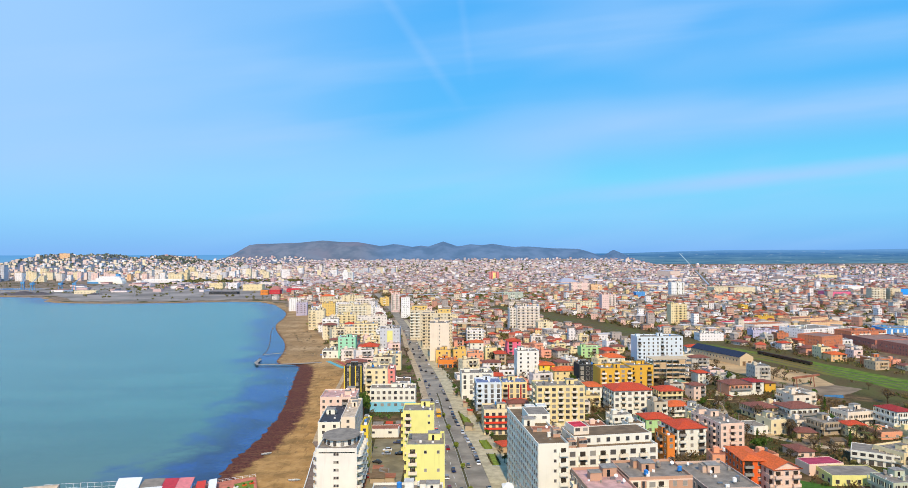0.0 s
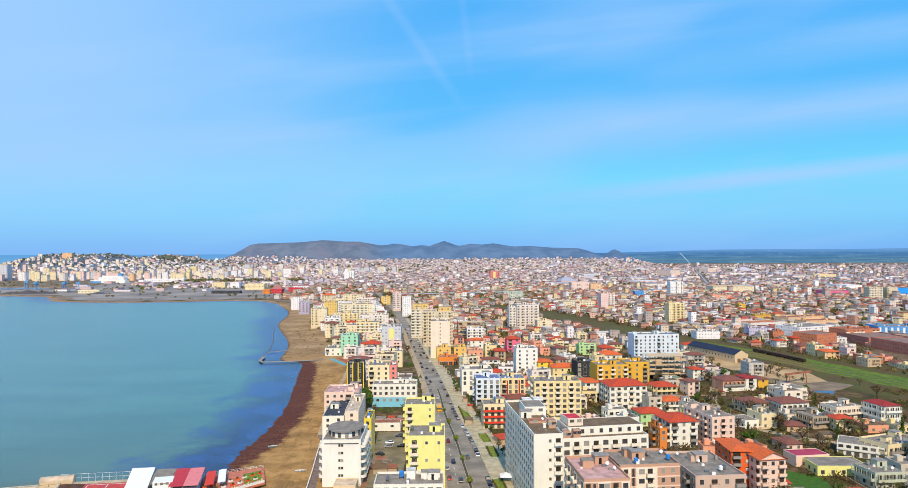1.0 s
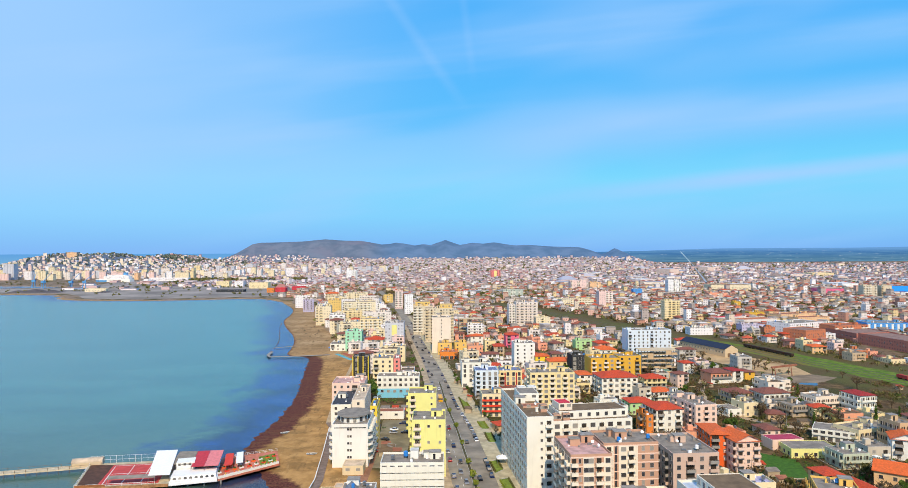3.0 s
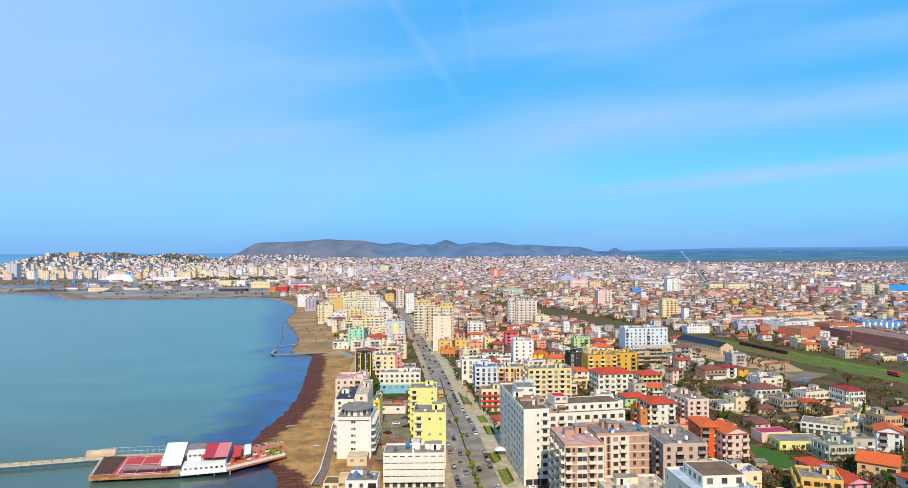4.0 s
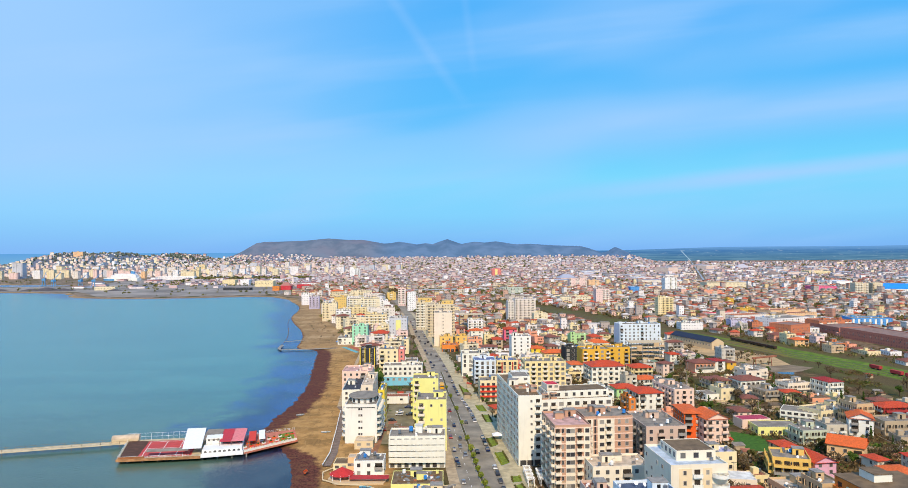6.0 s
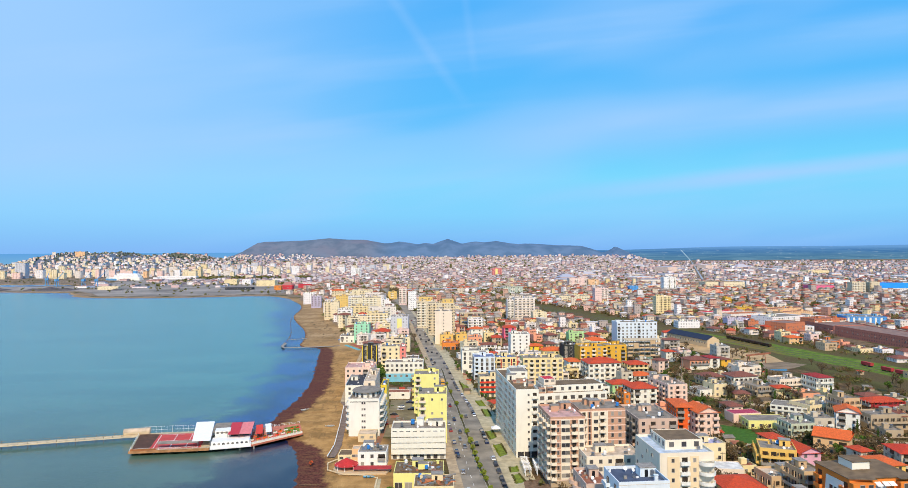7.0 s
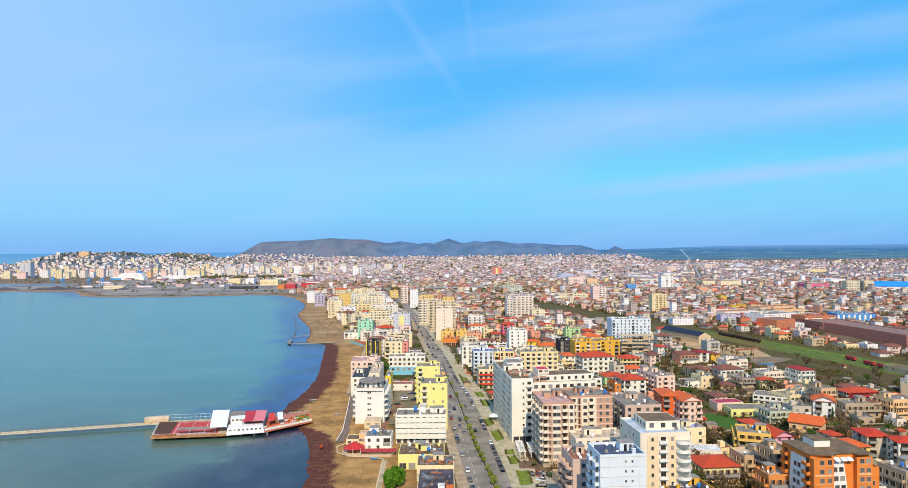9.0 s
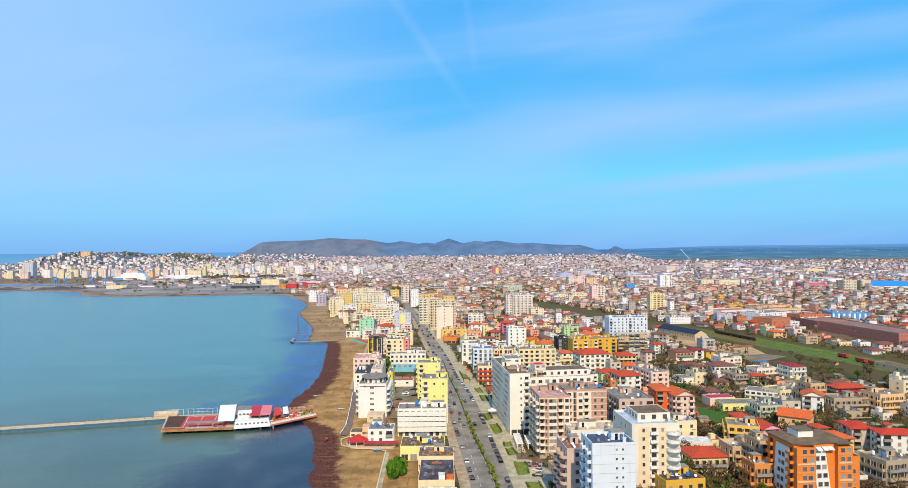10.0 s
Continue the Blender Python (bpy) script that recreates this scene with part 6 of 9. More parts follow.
block('red framed apartment tower', (150.8, 2128.9), (182.0, 2128.9), 20, 25.8, "pink", style="stripe")
block('long exhibition hall under a bright blue roof', (868, 1262), (935, 1240), 40, 8, "white", style="plain", roof="gable_bright_blue")
block('grey office slab with ribbon windows', (112, 1236), (150, 1236), 16, 15, "pale_grey_green", style="bands")
block('white church tower house under the hills', (60, 3560), (84, 3560), 20, 40, "bright_white", style="none")
block('low pale hall with a long white roof', (1010, 2330), (1110, 2330), 40, 9, "white", style="none", roof="white")
block('wide cream warehouse in the plain', (1180, 2100), (1250, 2100), 50, 13, "cream_yellow", style="none", roof="terrace")
block('long tan quay shed on the harbour spit', (-809.7, 1490.6), (-761.8, 1490.0), 14, 7.0, "cream", style="none", roof="terrace", detail=False)
block('cream storage hall in the harbour yard', (-582.1, 1690.7), (-549.0, 1690.2), 24, 13.0, "cream_yellow", style="none", roof="terrace")
block('white storage hall in the harbour yard', (-535.4, 1690.1), (-512.9, 1689.8), 24, 13.0, "white", style="none", roof="white")
block('cream grain store in the harbour yard', (-474.5, 1607.2), (-428.6, 1606.6), 26, 13.5, "cream_yellow", style="none", roof="terrace")
block('pale warehouse behind the grain store', (-485.7, 1780.0), (-447.7, 1779.5), 24, 9.4, "off_white", style="none", roof="white")
block('red sheet roofed depot by the harbour', (-378.7, 1463.0), (-352.5, 1462.6), 20, 8, "crimson", style="none", roof="crimson")
block('red depot hall behind the beach', (-353.2, 1530.9), (-324.5, 1530.6), 20, 7.5, "crimson", style="none", roof="crimson")
block('long white depot with a red roof', (-398.0, 1660.1), (-331.4, 1659.2), 18, 5.8, "white", style="none", roof="crimson")
block('long dark store in the harbour yard', (-505.8, 1464.6), (-444.2, 1463.8), 18, 5.0, "dark_grey", style="none", roof="stained")
block('orange depot by the harbour', (-388.3, 1441.6), (-372.8, 1441.4), 12, 9.0, "orange", style="none", roof="rust_orange")
block('long white quay hall behind the yard', (-900, 2030), (-780, 2026), 20, 9.0, "white", style="none", roof="white")
block('white apartment slab above the avenue', (-292.9, 1990.0), (-262.9, 1989.7), 18, 31.0, "bright_white", style="dense")
block('blue glass office block', (373.0, 1282.8), (390.8, 1282.8), 18, 12.2, "blue_hall", style="glass")


# the big white L-shaped block on the avenue: a deep wing and a long front with a roof storey
wing = block("big white apartment wing with many windows on the shaded side", (30.4, 211), (40.5, 212), 52, 29, "white", style="grid", roof="brown", faces="l")
for f in range(9):
    z_ = f * 29 / 9
    if f == 0:
        for x_ in (2.0, 5.0, 8.0):
            part("window", window_mesh(2.6, 2.4), None, wing, "", pose(x_, 0, .2))
        continue
    part("balcony", balcony_mesh(2.8, 1.0, wall_mat("white"), True), None, wing, "", pose(8.4, 0, z_ + .1))
    part("window", window_mesh(.8, .9), None, wing, "", pose(5.6, 0, z_ + 1.1))
block("long white apartment front with balconies and small paired windows", (40.8, 216), (72.5, 221), 20, 26, "white", style="loggia", roof="brown")
block("set-back white roof storey with dormer windows", (44, 221.5), (72, 226), 12, 2.9, "white", style="plain", roof="brown", z=26.06, name="roof_storey", faces="f")
block("grey roof room with a red metal slope", (44.5, 224), (50, 225), 8, 2.4, "off_white", style="none", roof="crimson", z=29.1, name="roof_room", faces="f")
block("rust red sheet roof strip on the long wing", (31, 228), (40, 228.5), 5, .5, "rose_brown", style="none", roof="rust", z=29.1, name="roof_patch", faces="k")
for _p in ((37.0, 221.0), (41.5, 217.5), (45.5, 219.5)):
    block("square brown brick chimney stack on the white block", _p, (_p[0] + 2.6, _p[1] + .3), 2.6, 2.7, "rose_brown", style="none", roof="grey", z=29.05 if _p[0] < 40 else 26.05, name="chimney_stack", faces="k")
for _p in ((32.0, 254.0), (36.5, 255.0)):
    block("white rooftop hut on the long wing", _p, (_p[0] + 3.6, _p[1] + .2), 5, 2.6, "white", style="none", roof="white", z=29.05, name="roof_room", faces="k")
block("white roof room on the long wing", (30.8, 240), (39, 240.5), 12, 3.0, "white", style="none", roof="grey", z=29.1, name="roof_room", faces="f")


# ---- the distant town ----
def clear_of(x, y, r):
    for cx, cy, rad, *_ in TAKEN:
        if (x - cx) ** 2 + (y - cy) ** 2 < (rad * .85 + r) ** 2:
            return False
    return True


def far_wall_mat(name, contrast, tones=()):
    """Painted walls of many far houses, one tone each, with rows of small windows."""
    k = Nodes(name, 0.9, 0, 0.2)
    r = k.node("ShaderNodeNewGeometry").outputs["Random Per Island"]
    tones = tones or [(.84, .78, .70), (.87, .83, .79), (.78, .64, .56), (.90, .83, .66), (.86, .70, .64), (.70, .65, .62), (.95, .93, .92), (.74, .55, .47), (.88, .78, .58), (.66, .62, .60), (.88, .74, .68), (.89, .87, .86)]
    col = k.ramp(r, [(i / len(tones), tuple(v * q for v, q in zip(lin(c), (1.0, 1.0, 1.02)))) for i, c in enumerate(tones)], True)
    window_rows(k, col, 3.0, contrast)
    return k.m


def far_roof_mat(name, tones):
    k = Nodes(name, 0.9, 0, 0.2)
    r = k.node("ShaderNodeNewGeometry").outputs["Random Per Island"]
    k.color(k.ramp(r, [(i / len(tones), tuple(v * q for v, q in zip(lin(c), (1.0, 1.0, 1.02)))) for i, c in enumerate(tones)], True))
    return k.m


FAR_WALL = far_wall_mat("far_house_walls", .75)
# B tones: paler and greyer with fainter windows, haze put into the colour
FAR_WALL_B = far_wall_mat("hazed_house_walls", .22, [(.82, .75, .73), (.88, .83, .82), (.80, .69, .68), (.88, .82, .72), (.83, .74, .72), (.74, .70, .72), (.96, .94, .93), (.79, .66, .65), (.87, .79, .71), (.74, .71, .73), (.87, .78, .77), (.90, .86, .86)])
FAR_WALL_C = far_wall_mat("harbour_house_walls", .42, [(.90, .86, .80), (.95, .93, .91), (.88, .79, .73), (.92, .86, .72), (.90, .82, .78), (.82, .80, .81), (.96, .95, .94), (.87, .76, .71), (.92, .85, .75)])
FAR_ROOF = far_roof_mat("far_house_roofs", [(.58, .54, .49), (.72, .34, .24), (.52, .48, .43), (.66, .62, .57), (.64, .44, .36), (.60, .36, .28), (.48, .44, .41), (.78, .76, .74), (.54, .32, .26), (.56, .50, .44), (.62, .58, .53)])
# roofs greyed the same way, for haze
FAR_ROOF_B = far_roof_mat("hazed_house_roofs", [(.55, .51, .52), (.66, .45, .41), (.49, .47, .49), (.66, .62, .62), (.60, .48, .46), (.46, .45, .48), (.74, .71, .71), (.58, .42, .40), (.58, .55, .57)])


FAR_ROOF_C = far_roof_mat("pale_hall_roofs", [(.70, .69, .72), (.60, .59, .63), (.82, .82, .82), (.54, .48, .45), (.72, .68, .62), (.62, .64, .70)])


def far_town(name, label, spots, wall=None, roof=None):
    """Many far houses as one mesh: spots give x, y, z, width, depth, height, turn and pitched or not."""
    V, F, mi = [], [], []
    for x, y, z, w, d, h, a, pitched in spots:
        c, s = math.cos(a), math.sin(a)

        def P(u, v, q):
            return (x + c * u - s * v, y + s * u + c * v, z + q)
        n = len(V)
        V += [P(-w / 2, -d / 2, -3), P(w / 2, -d / 2, -3), P(w / 2, d / 2, -3), P(-w / 2, d / 2, -3), P(-w / 2, -d / 2, h), P(w / 2, -d / 2, h), P(w / 2, d / 2, h), P(-w / 2, d / 2, h)]
        F += [(n, n + 1, n + 5, n + 4), (n + 1, n + 2, n + 6, n + 5), (n + 2, n + 3, n + 7, n + 6), (n + 3, n, n + 4, n + 7)]
        mi += [0] * 4
        n = len(V)
        o = .6 if pitched else .15
        V += [P(-w / 2 - o, -d / 2 - o, h - .05), P(w / 2 + o, -d / 2 - o, h - .05), P(w / 2 + o, d / 2 + o, h - .05), P(-w / 2 - o, d / 2 + o, h - .05)]
        if pitched:
            V += [P(-w * .18, 0, h + d * .26), P(w * .18, 0, h + d * .26)]
            F += [(n, n + 1, n + 5, n + 4), (n + 1, n + 2, n + 5), (n + 2, n + 3, n + 4, n + 5), (n + 3, n, n + 4)]
            mi += [1] * 4
        else:
            V += [P(-w / 2 - o, -d / 2 - o, h + .7), P(w / 2 + o, -d / 2 - o, h + .7), P(w / 2 + o, d / 2 + o, h + .7), P(-w / 2 - o, d / 2 + o, h + .7)]
            F += [(n, n + 1, n + 5, n + 4), (n + 1, n + 2, n + 6, n + 5), (n + 2, n + 3, n + 7, n + 6), (n + 3, n, n + 4, n + 7), (n + 4, n + 5, n + 6, n + 7)]
            mi += [1] * 5
    me = bpy.data.meshes.new(name)
    me.from_pydata(V, [], F)
    me.materials.append(wall or FAR_WALL)
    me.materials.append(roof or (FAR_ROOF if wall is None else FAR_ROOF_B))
    me.polygons.foreach_set("material_index", mi)
    return tagged(new(name, me), label, "houses", kind="stuff")


def scatter(x0, x1, y0, y1, cell, size, height, pitched, seed, keep=0.85, inland=30, test=None):
    """House spots on a jittered grid inside a stretch of the plan, off the water, the railway and what is built already."""
    rng = random.Random(seed)
    out = []
    y = y0
    while y < y1:
        x = x0
        while x < x1:
            px, py = x + rng.uniform(.1, .9) * cell, y + rng.uniform(.1, .9) * cell
            w, d = rng.uniform(*size), rng.uniform(*size)
            h = rng.uniform(*height)
            if rng.random() < .05:
                h *= 2.3
            a = rng.choice((0, 0, .12, -.12, .4, 1.2)) + rng.uniform(-.08, .08)
            p = rng.random() < pitched
            ok = rng.random() < keep
            x += cell
            if ok and (test is None or test(px, py)):
                out.append((px, py, 0.0, w, d, h, a, p))
        y += cell
    if not out:
        return out
    out = [o for o in out if abs(o[0] - float(np.interp(o[1], (1500, 2208, 3217, 4612), (615, 865, 1220, 1712)))) > 15 or o[1] < 1700]
    A = np.array([(o[0], o[1]) for o in out])
    sd, rd, hh = shore_distance(A[:, 0], A[:, 1]), rail_distance(A[:, 0], A[:, 1]), hill_height(A[:, 0], A[:, 1])
    res = []
    for o, s, r, hz in zip(out, sd, rd, hh):
        if (hz > 62 or o[0] > -800 and hz > 46) and o[1] > 3300:
            continue
        kx = kerb(o[1]) if o[1] < 1480 else -9999
        if s < inland or r < 34 or (-12 < o[0] - kx < 34 and o[1] < 1480):
            continue
        if o[1] < 1500 and not clear_of(o[0], o[1], (o[3] + o[4]) * .3):
            continue
        res.append((o[0], o[1], float(hz), *o[3:]))
    return res


def cone(x, y):
    return abs(x) < (y + 130) * .74 + 60



# ---- ordinary houses between the landmarks ----
HOUSE_TONES = ["white", "off_white", "cream", "cream_yellow", "pink_white", "off_white", "concrete", "white", "pale_grey", "off_white", "salmon", "white", "tan", "cream_yellow", "pale_grey"]
HOUSE_WORDS = {"white": "white plastered", "off_white": "weathered white", "cream": "cream plastered", "cream_yellow": "pale yellow", "pink_white": "pale pink", "warm_white": "warm white",
               "concrete": "bare concrete", "peach": "peach coloured", "pale_grey": "light grey", "tan": "tan brick", "salmon": "salmon painted", "mustard_pale": "pale mustard"}
_kinds = {}


def house(x, y, w, d, h, turn, shade, roof, near=True):
    """A small house of one to three floors. Alike ones are copies of one model."""
    wq, dq, fq = round(w), round(d), max(1, round(h / 3.0))
    key = (wq, dq, fq, shade, roof, near)
    m = pose(x, y, 0, 0, 0, turn)
    if key in _kinds:
        return copy_thing(_kinds[key], m)
    h = fq * 3.0 + .2
    words = {"hip_red": "red tiled roof", "hip_brown": "brown tiled roof", "gable_red": "red gable roof"}.get(roof, "flat %s roof" % roof)
    root = thing("house", m, "%s house of %d floors with a %s" % (HOUSE_WORDS[shade], fq, words), "house", "town houses")
    _kinds[key] = root
    bm = bmesh.new()
    pitched = roof.startswith(("hip", "gable"))
    if pitched:
        box(bm, 0, 0, -.5, wq, dq, h)
    else:
        flat_body(bm, wq, dq, h, .6)
    part("wall", bm, wall_mat(shade) if near else windowed_mat(shade), root)
    bm = bmesh.new()
    if pitched:
        hip_roof(bm, wq, dq, h, min(wq, dq) * .18, .7, roof.startswith("gable"))
        part("roof", bm, M["tile_brown"] if "brown" in roof else M["tile_red"], root)
    else:
        box(bm, .26, .26, h - .05, wq - .26, dq - .26, h + .06)
        part("roof", bm, M["roof_" + roof], root)
        part("water_tank", tank_mesh(M["white_paint"] if wq % 2 else M["metal"]), None, root, "", pose(wq * .7, dq * .6, h + .06))
        bm = bmesh.new()
        box(bm, wq * .2, dq * .5, h, wq * .2 + 2.4, dq * .5 + 2.4, h + 2.3)
        part("stair_hut", bm, wall_mat(shade), root)
    n = max(2, int(wq / 4.2)) if near else 2
    if not near and fq > 1:
        for f in range(1, fq):
            part("balcony", balcony_mesh(wq * .5, 1.2, wall_mat(shade), f % 2 > 0), None, root, "", pose(wq * .6, 0, f * 3.0 + .1))
    deep = (wq + dq + fq) % 3 == 0
    for f in range(fq if near else 0):
        if f and deep:
            part("balcony", balcony_mesh(wq * .94, 1.3, wall_mat(shade), wq % 2 > 0), None, root, "", pose(wq / 2, 0, f * 3.0 + .1))
            part("balcony", balcony_mesh(dq * .6, 1.1, wall_mat(shade), True), None, root, "", pose(0, dq * .4, f * 3.0 + .1, 0, 0, -90))
            continue
        row = [(1.1, 1.2, pose(0, dq * .4, f * 3.0 + 1.0, 0, 0, -90))]
        for i in range(n):
            if f and i == n // 2:
                part("balcony", balcony_mesh(3.0, 1.2, wall_mat("white"), wq % 3 > 0), None, root, "", pose(wq * (i + .5) / n, 0, f * 3.0 + .1))
            else:
                row.append((1.3, 1.3, pose(wq * (i + .5) / n, 0, f * 3.0 + .95)))
        window_row(root, row)
    return root


def infill(x0, x1, y0, y1, cell, seed, keep, size, lanes, floors=(), tones=(), inland=52):
    rng = random.Random(seed)
    y = y0
    while y < y1:
        x = x0
        while x < x1:
            px, py = x + rng.uniform(.15, .85) * cell, y + rng.uniform(.15, .85) * cell
            w, d = rng.choice(size), rng.choice(size)
            h = rng.choice((3, 3, 3, 6, 6, 9) if py > 270 else (3, 3, 3, 6))
            if floors:
                h = 3 * rng.choice(floors)
            turn = rng.choice((0, 4, 8, 12, -6, 20))
            shade = rng.choice(tones or HOUSE_TONES)
            roof = rng.choice(("hip_red", "grey", "grey", "brown", "hip_brown", "brown", "hip_brown", "rust", "grey", "brown"))
            skip = rng.random() > keep
            x += cell
            c = Vector((px, py))
            kx = kerb(py)
            if skip or rail_distance(px, py) < 38 or (243 < px < 335 and 316 < py < 445) or float(shore_distance(px, py)) < inland or -14 < px - kx < wide(py) + 16:
                continue
            if any(abs((c - Vector(a)).length + (c - Vector(b)).length - (Vector(a) - Vector(b)).length) < 2.2 for a, b in lanes):
                continue
            if abs(px) > (py + 115) * .70 + 12 or not clear_of(px, py, max(w, d) * .52):
                continue
            m = Matrix.Rotation(radians(turn), 2) @ Vector((w / 2, d / 2))
            house(px - m.x, py - m.y, w, d, h, turn, shade, roof, py < 420)
            TAKEN.append((px, py, math.hypot(w, d) / 2, px, py, w, d, 0))
        y += cell


LANES = [((118, 300), (151, 342)), ((151, 342), (173, 310)), ((173, 310), (262, 262)), ((151, 342), (185, 440)), ((185, 440), (230, 470)), ((34, 280), (118, 300)), ((68, 100), (118, 215)), ((118, 215), (250, 215))]
for _y in (252, 268, 284, 300, 316):
    TAKEN.append((-25, _y, 9, 0, 0, 0, 0, 0))      # the parking lot stays free
TAKEN.append((134, 226, 11, 0, 0, 0, 0, 0))
TAKEN.append((146, 232, 9, 0, 0, 0, 0, 0))
TAKEN.append((252, 392, 15, 0, 0, 0, 0, 0))
TAKEN.append((262, 404, 12, 0, 0, 0, 0, 0))
TAKEN.append((140, 245, 13, 0, 0, 0, 0, 0))      # the green garden stays free
for _q in ((232, 455), (236, 425), (266, 415), (270, 465), (225, 540), (228, 500), (246, 520), (262, 480), (256, 540), (258, 440), (250, 405), (244, 580), (240, 500)):
    TAKEN.append((*_q, 17, 0, 0, 0, 0, 0))      # so does the sandy yard
infill(24, 330, 104, 270, 15.5, 21, .55, (6, 8, 10), LANES)
infill(24, 330, 270, 420, 14.5, 25, .72, (8, 9, 11), LANES)
infill(10, 330, 420, 650, 17.0, 22, .80, (9, 11, 14), LANES)
infill(-220, -20, 420, 900, 15.0, 26, .85, (9, 11, 14), LANES, (3, 3, 4, 5), ("cream", "white", "off_white", "cream_yellow", "cream", "warm_white", "pink_white", "white"), 44)
infill(330, 480, 240, 640, 20.0, 24, .7, (8, 10, 12), LANES, (1, 1, 2))

far_town("far_houses", "town houses along the avenue and the railway", scatter(-190, 800, 610, 980, 14, (5.5, 10), (3, 7), .42, 11, .74, 48, cone))
far_town("far_houses", "dense far town of cream and brick houses", scatter(-330, 1500, 980, 1700, 15, (5.5, 11), (3, 7), .36, 1, .78, 45, cone))
far_town("far_houses", "dense far town of houses paled by haze under the hills", scatter(-700, 2300, 1700, 2700, 19, (6, 12.5), (3, 7), .30, 2, .86, 60, cone), FAR_WALL_B)
far_town("far_houses", "far town paled by haze at the foot of the hills", scatter(-1300, 3400, 2700, 4130, 24, (7, 14), (3, 7), .25, 3, .84, 80, lambda x, y: cone(x, y) and y < 4130 - max(0, x - 900) * .10), FAR_WALL_B)
far_town("far_houses", "tall pale apartment blocks of the old harbour town", scatter(-2400, -250, 2230, 2900, 24, (8, 14), (5, 11), .10, 4, .62, 80, cone), FAR_WALL_C)
far_town("far_sheds", "large pale works and market halls in the far town", scatter(300, 2500, 1250, 3300, 90, (24, 64), (6, 10), .05, 7, .26, 80, cone), FAR_WALL_C, FAR_ROOF_C)
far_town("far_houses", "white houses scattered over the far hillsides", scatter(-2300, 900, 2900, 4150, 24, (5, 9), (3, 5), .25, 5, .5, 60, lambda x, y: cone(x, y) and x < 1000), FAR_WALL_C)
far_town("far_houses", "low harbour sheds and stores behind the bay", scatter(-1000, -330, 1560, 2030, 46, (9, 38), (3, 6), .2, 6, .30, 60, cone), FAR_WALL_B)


def far_block(x, y, w, d, h, turn, shade, label):
    """A tall block of flats far off: ribbed wall with loggia strips, roof slab and stair hut."""
    root = thing("apartment_building", pose(x, y, float(hill_height(x, y)), 0, 0, turn), label, "building", "harbour town flats")
    bm = bmesh.new()
    box(bm, -w / 2, -d / 2, -3, w / 2, d / 2, h)
    n = max(2, int(w / 8))
    for i in range(n):
        c = -w / 2 + w * (i + .5) / n
        box(bm, c - 1.7, -d / 2 - 1.1, 2.6, c + 1.7, -d / 2 + .1, h - .6)
    part("wall", bm, windowed_mat(shade), root)
    bm = bmesh.new()
    box(bm, -w / 2 - .4, -d / 2 - .4, h, w / 2 + .4, d / 2 + .4, h + .9)
    box(bm, -w * .18, -2.5, h + .9, w * .02, 2.5, h + 3.6)
    part("roof", bm, M["roof_terrace"], root)


_rf = random.Random(61)
FLATS = [("cream", "cream"), ("cream_yellow", "pale yellow"), ("pink_white", "pale pink"), ("white", "white"), ("peach", "peach coloured"), ("white_grey", "light grey"), ("off_white", "weathered white")]
for _y, _x0, _x1, _gap, _hh in ((2150, -1640, -640, 44, (18, 30)), (2270, -1600, -520, 50, (20, 34)), (2420, -1500, -380, 56, (18, 32)), (2600, -1000, -160, 60, (18, 32)), (2780, -900, -60, 84, (18, 30))):
    _x = _x0
    while _x < _x1:
        _w = _rf.uniform(12, 27)
        _sh, _wd = _rf.choices(FLATS, (4, 2, 4, 4, 1, 2, 5))[0]
        if _rf.random() < .82:
            far_block(_x, _y + _rf.uniform(-35, 35), _w, _rf.uniform(12, 16), _rf.uniform(*_hh), _rf.uniform(-12, 12), _sh, _wd + " block of flats in the harbour town")
        _x += _w * .7 + _rf.uniform(.2, .9) * _gap
far_block(-1412, 2176, 34, 22, 52, 0, "white_grey", "tall grey and white hotel tower in the harbour town")
far_block(-1640, 2960, 44, 16, 26, 0, "peach", "salmon block of flats on the old town hill")


# ---- trees and shrubs ----
def leaf_cloud(bm, rng, centre, rad, n, size, mi=0, squash=.8):
    """Small leaf clumps of three crossed quads each, scattered through an uneven crown."""
    for _ in range(n):
        v = Vector((rng.gauss(0, 1), rng.gauss(0, 1), rng.gauss(0, 1))).normalized() * rad * rng.uniform(.45, 1.0) ** .6
        v.z *= squash
        lump = .78 + .35 * noise.noise(v * (1.3 / rad) + Vector(centre))
        p = Vector(centre) + v * lump
        for _k in range(2):
            q = Euler((rng.uniform(0, 6.3), rng.uniform(0, 6.3), rng.uniform(0, 6.3))).to_matrix()
            s = size * rng.uniform(.6, 1.3)
            vs = [bm.verts.new(p + q @ Vector(c) * s) for c in ((-.5, -.35, 0), (.5, -.35, .1), (.5, .35, 0), (-.5, .35, .1))]
            bm.faces.new(vs).material_index = mi


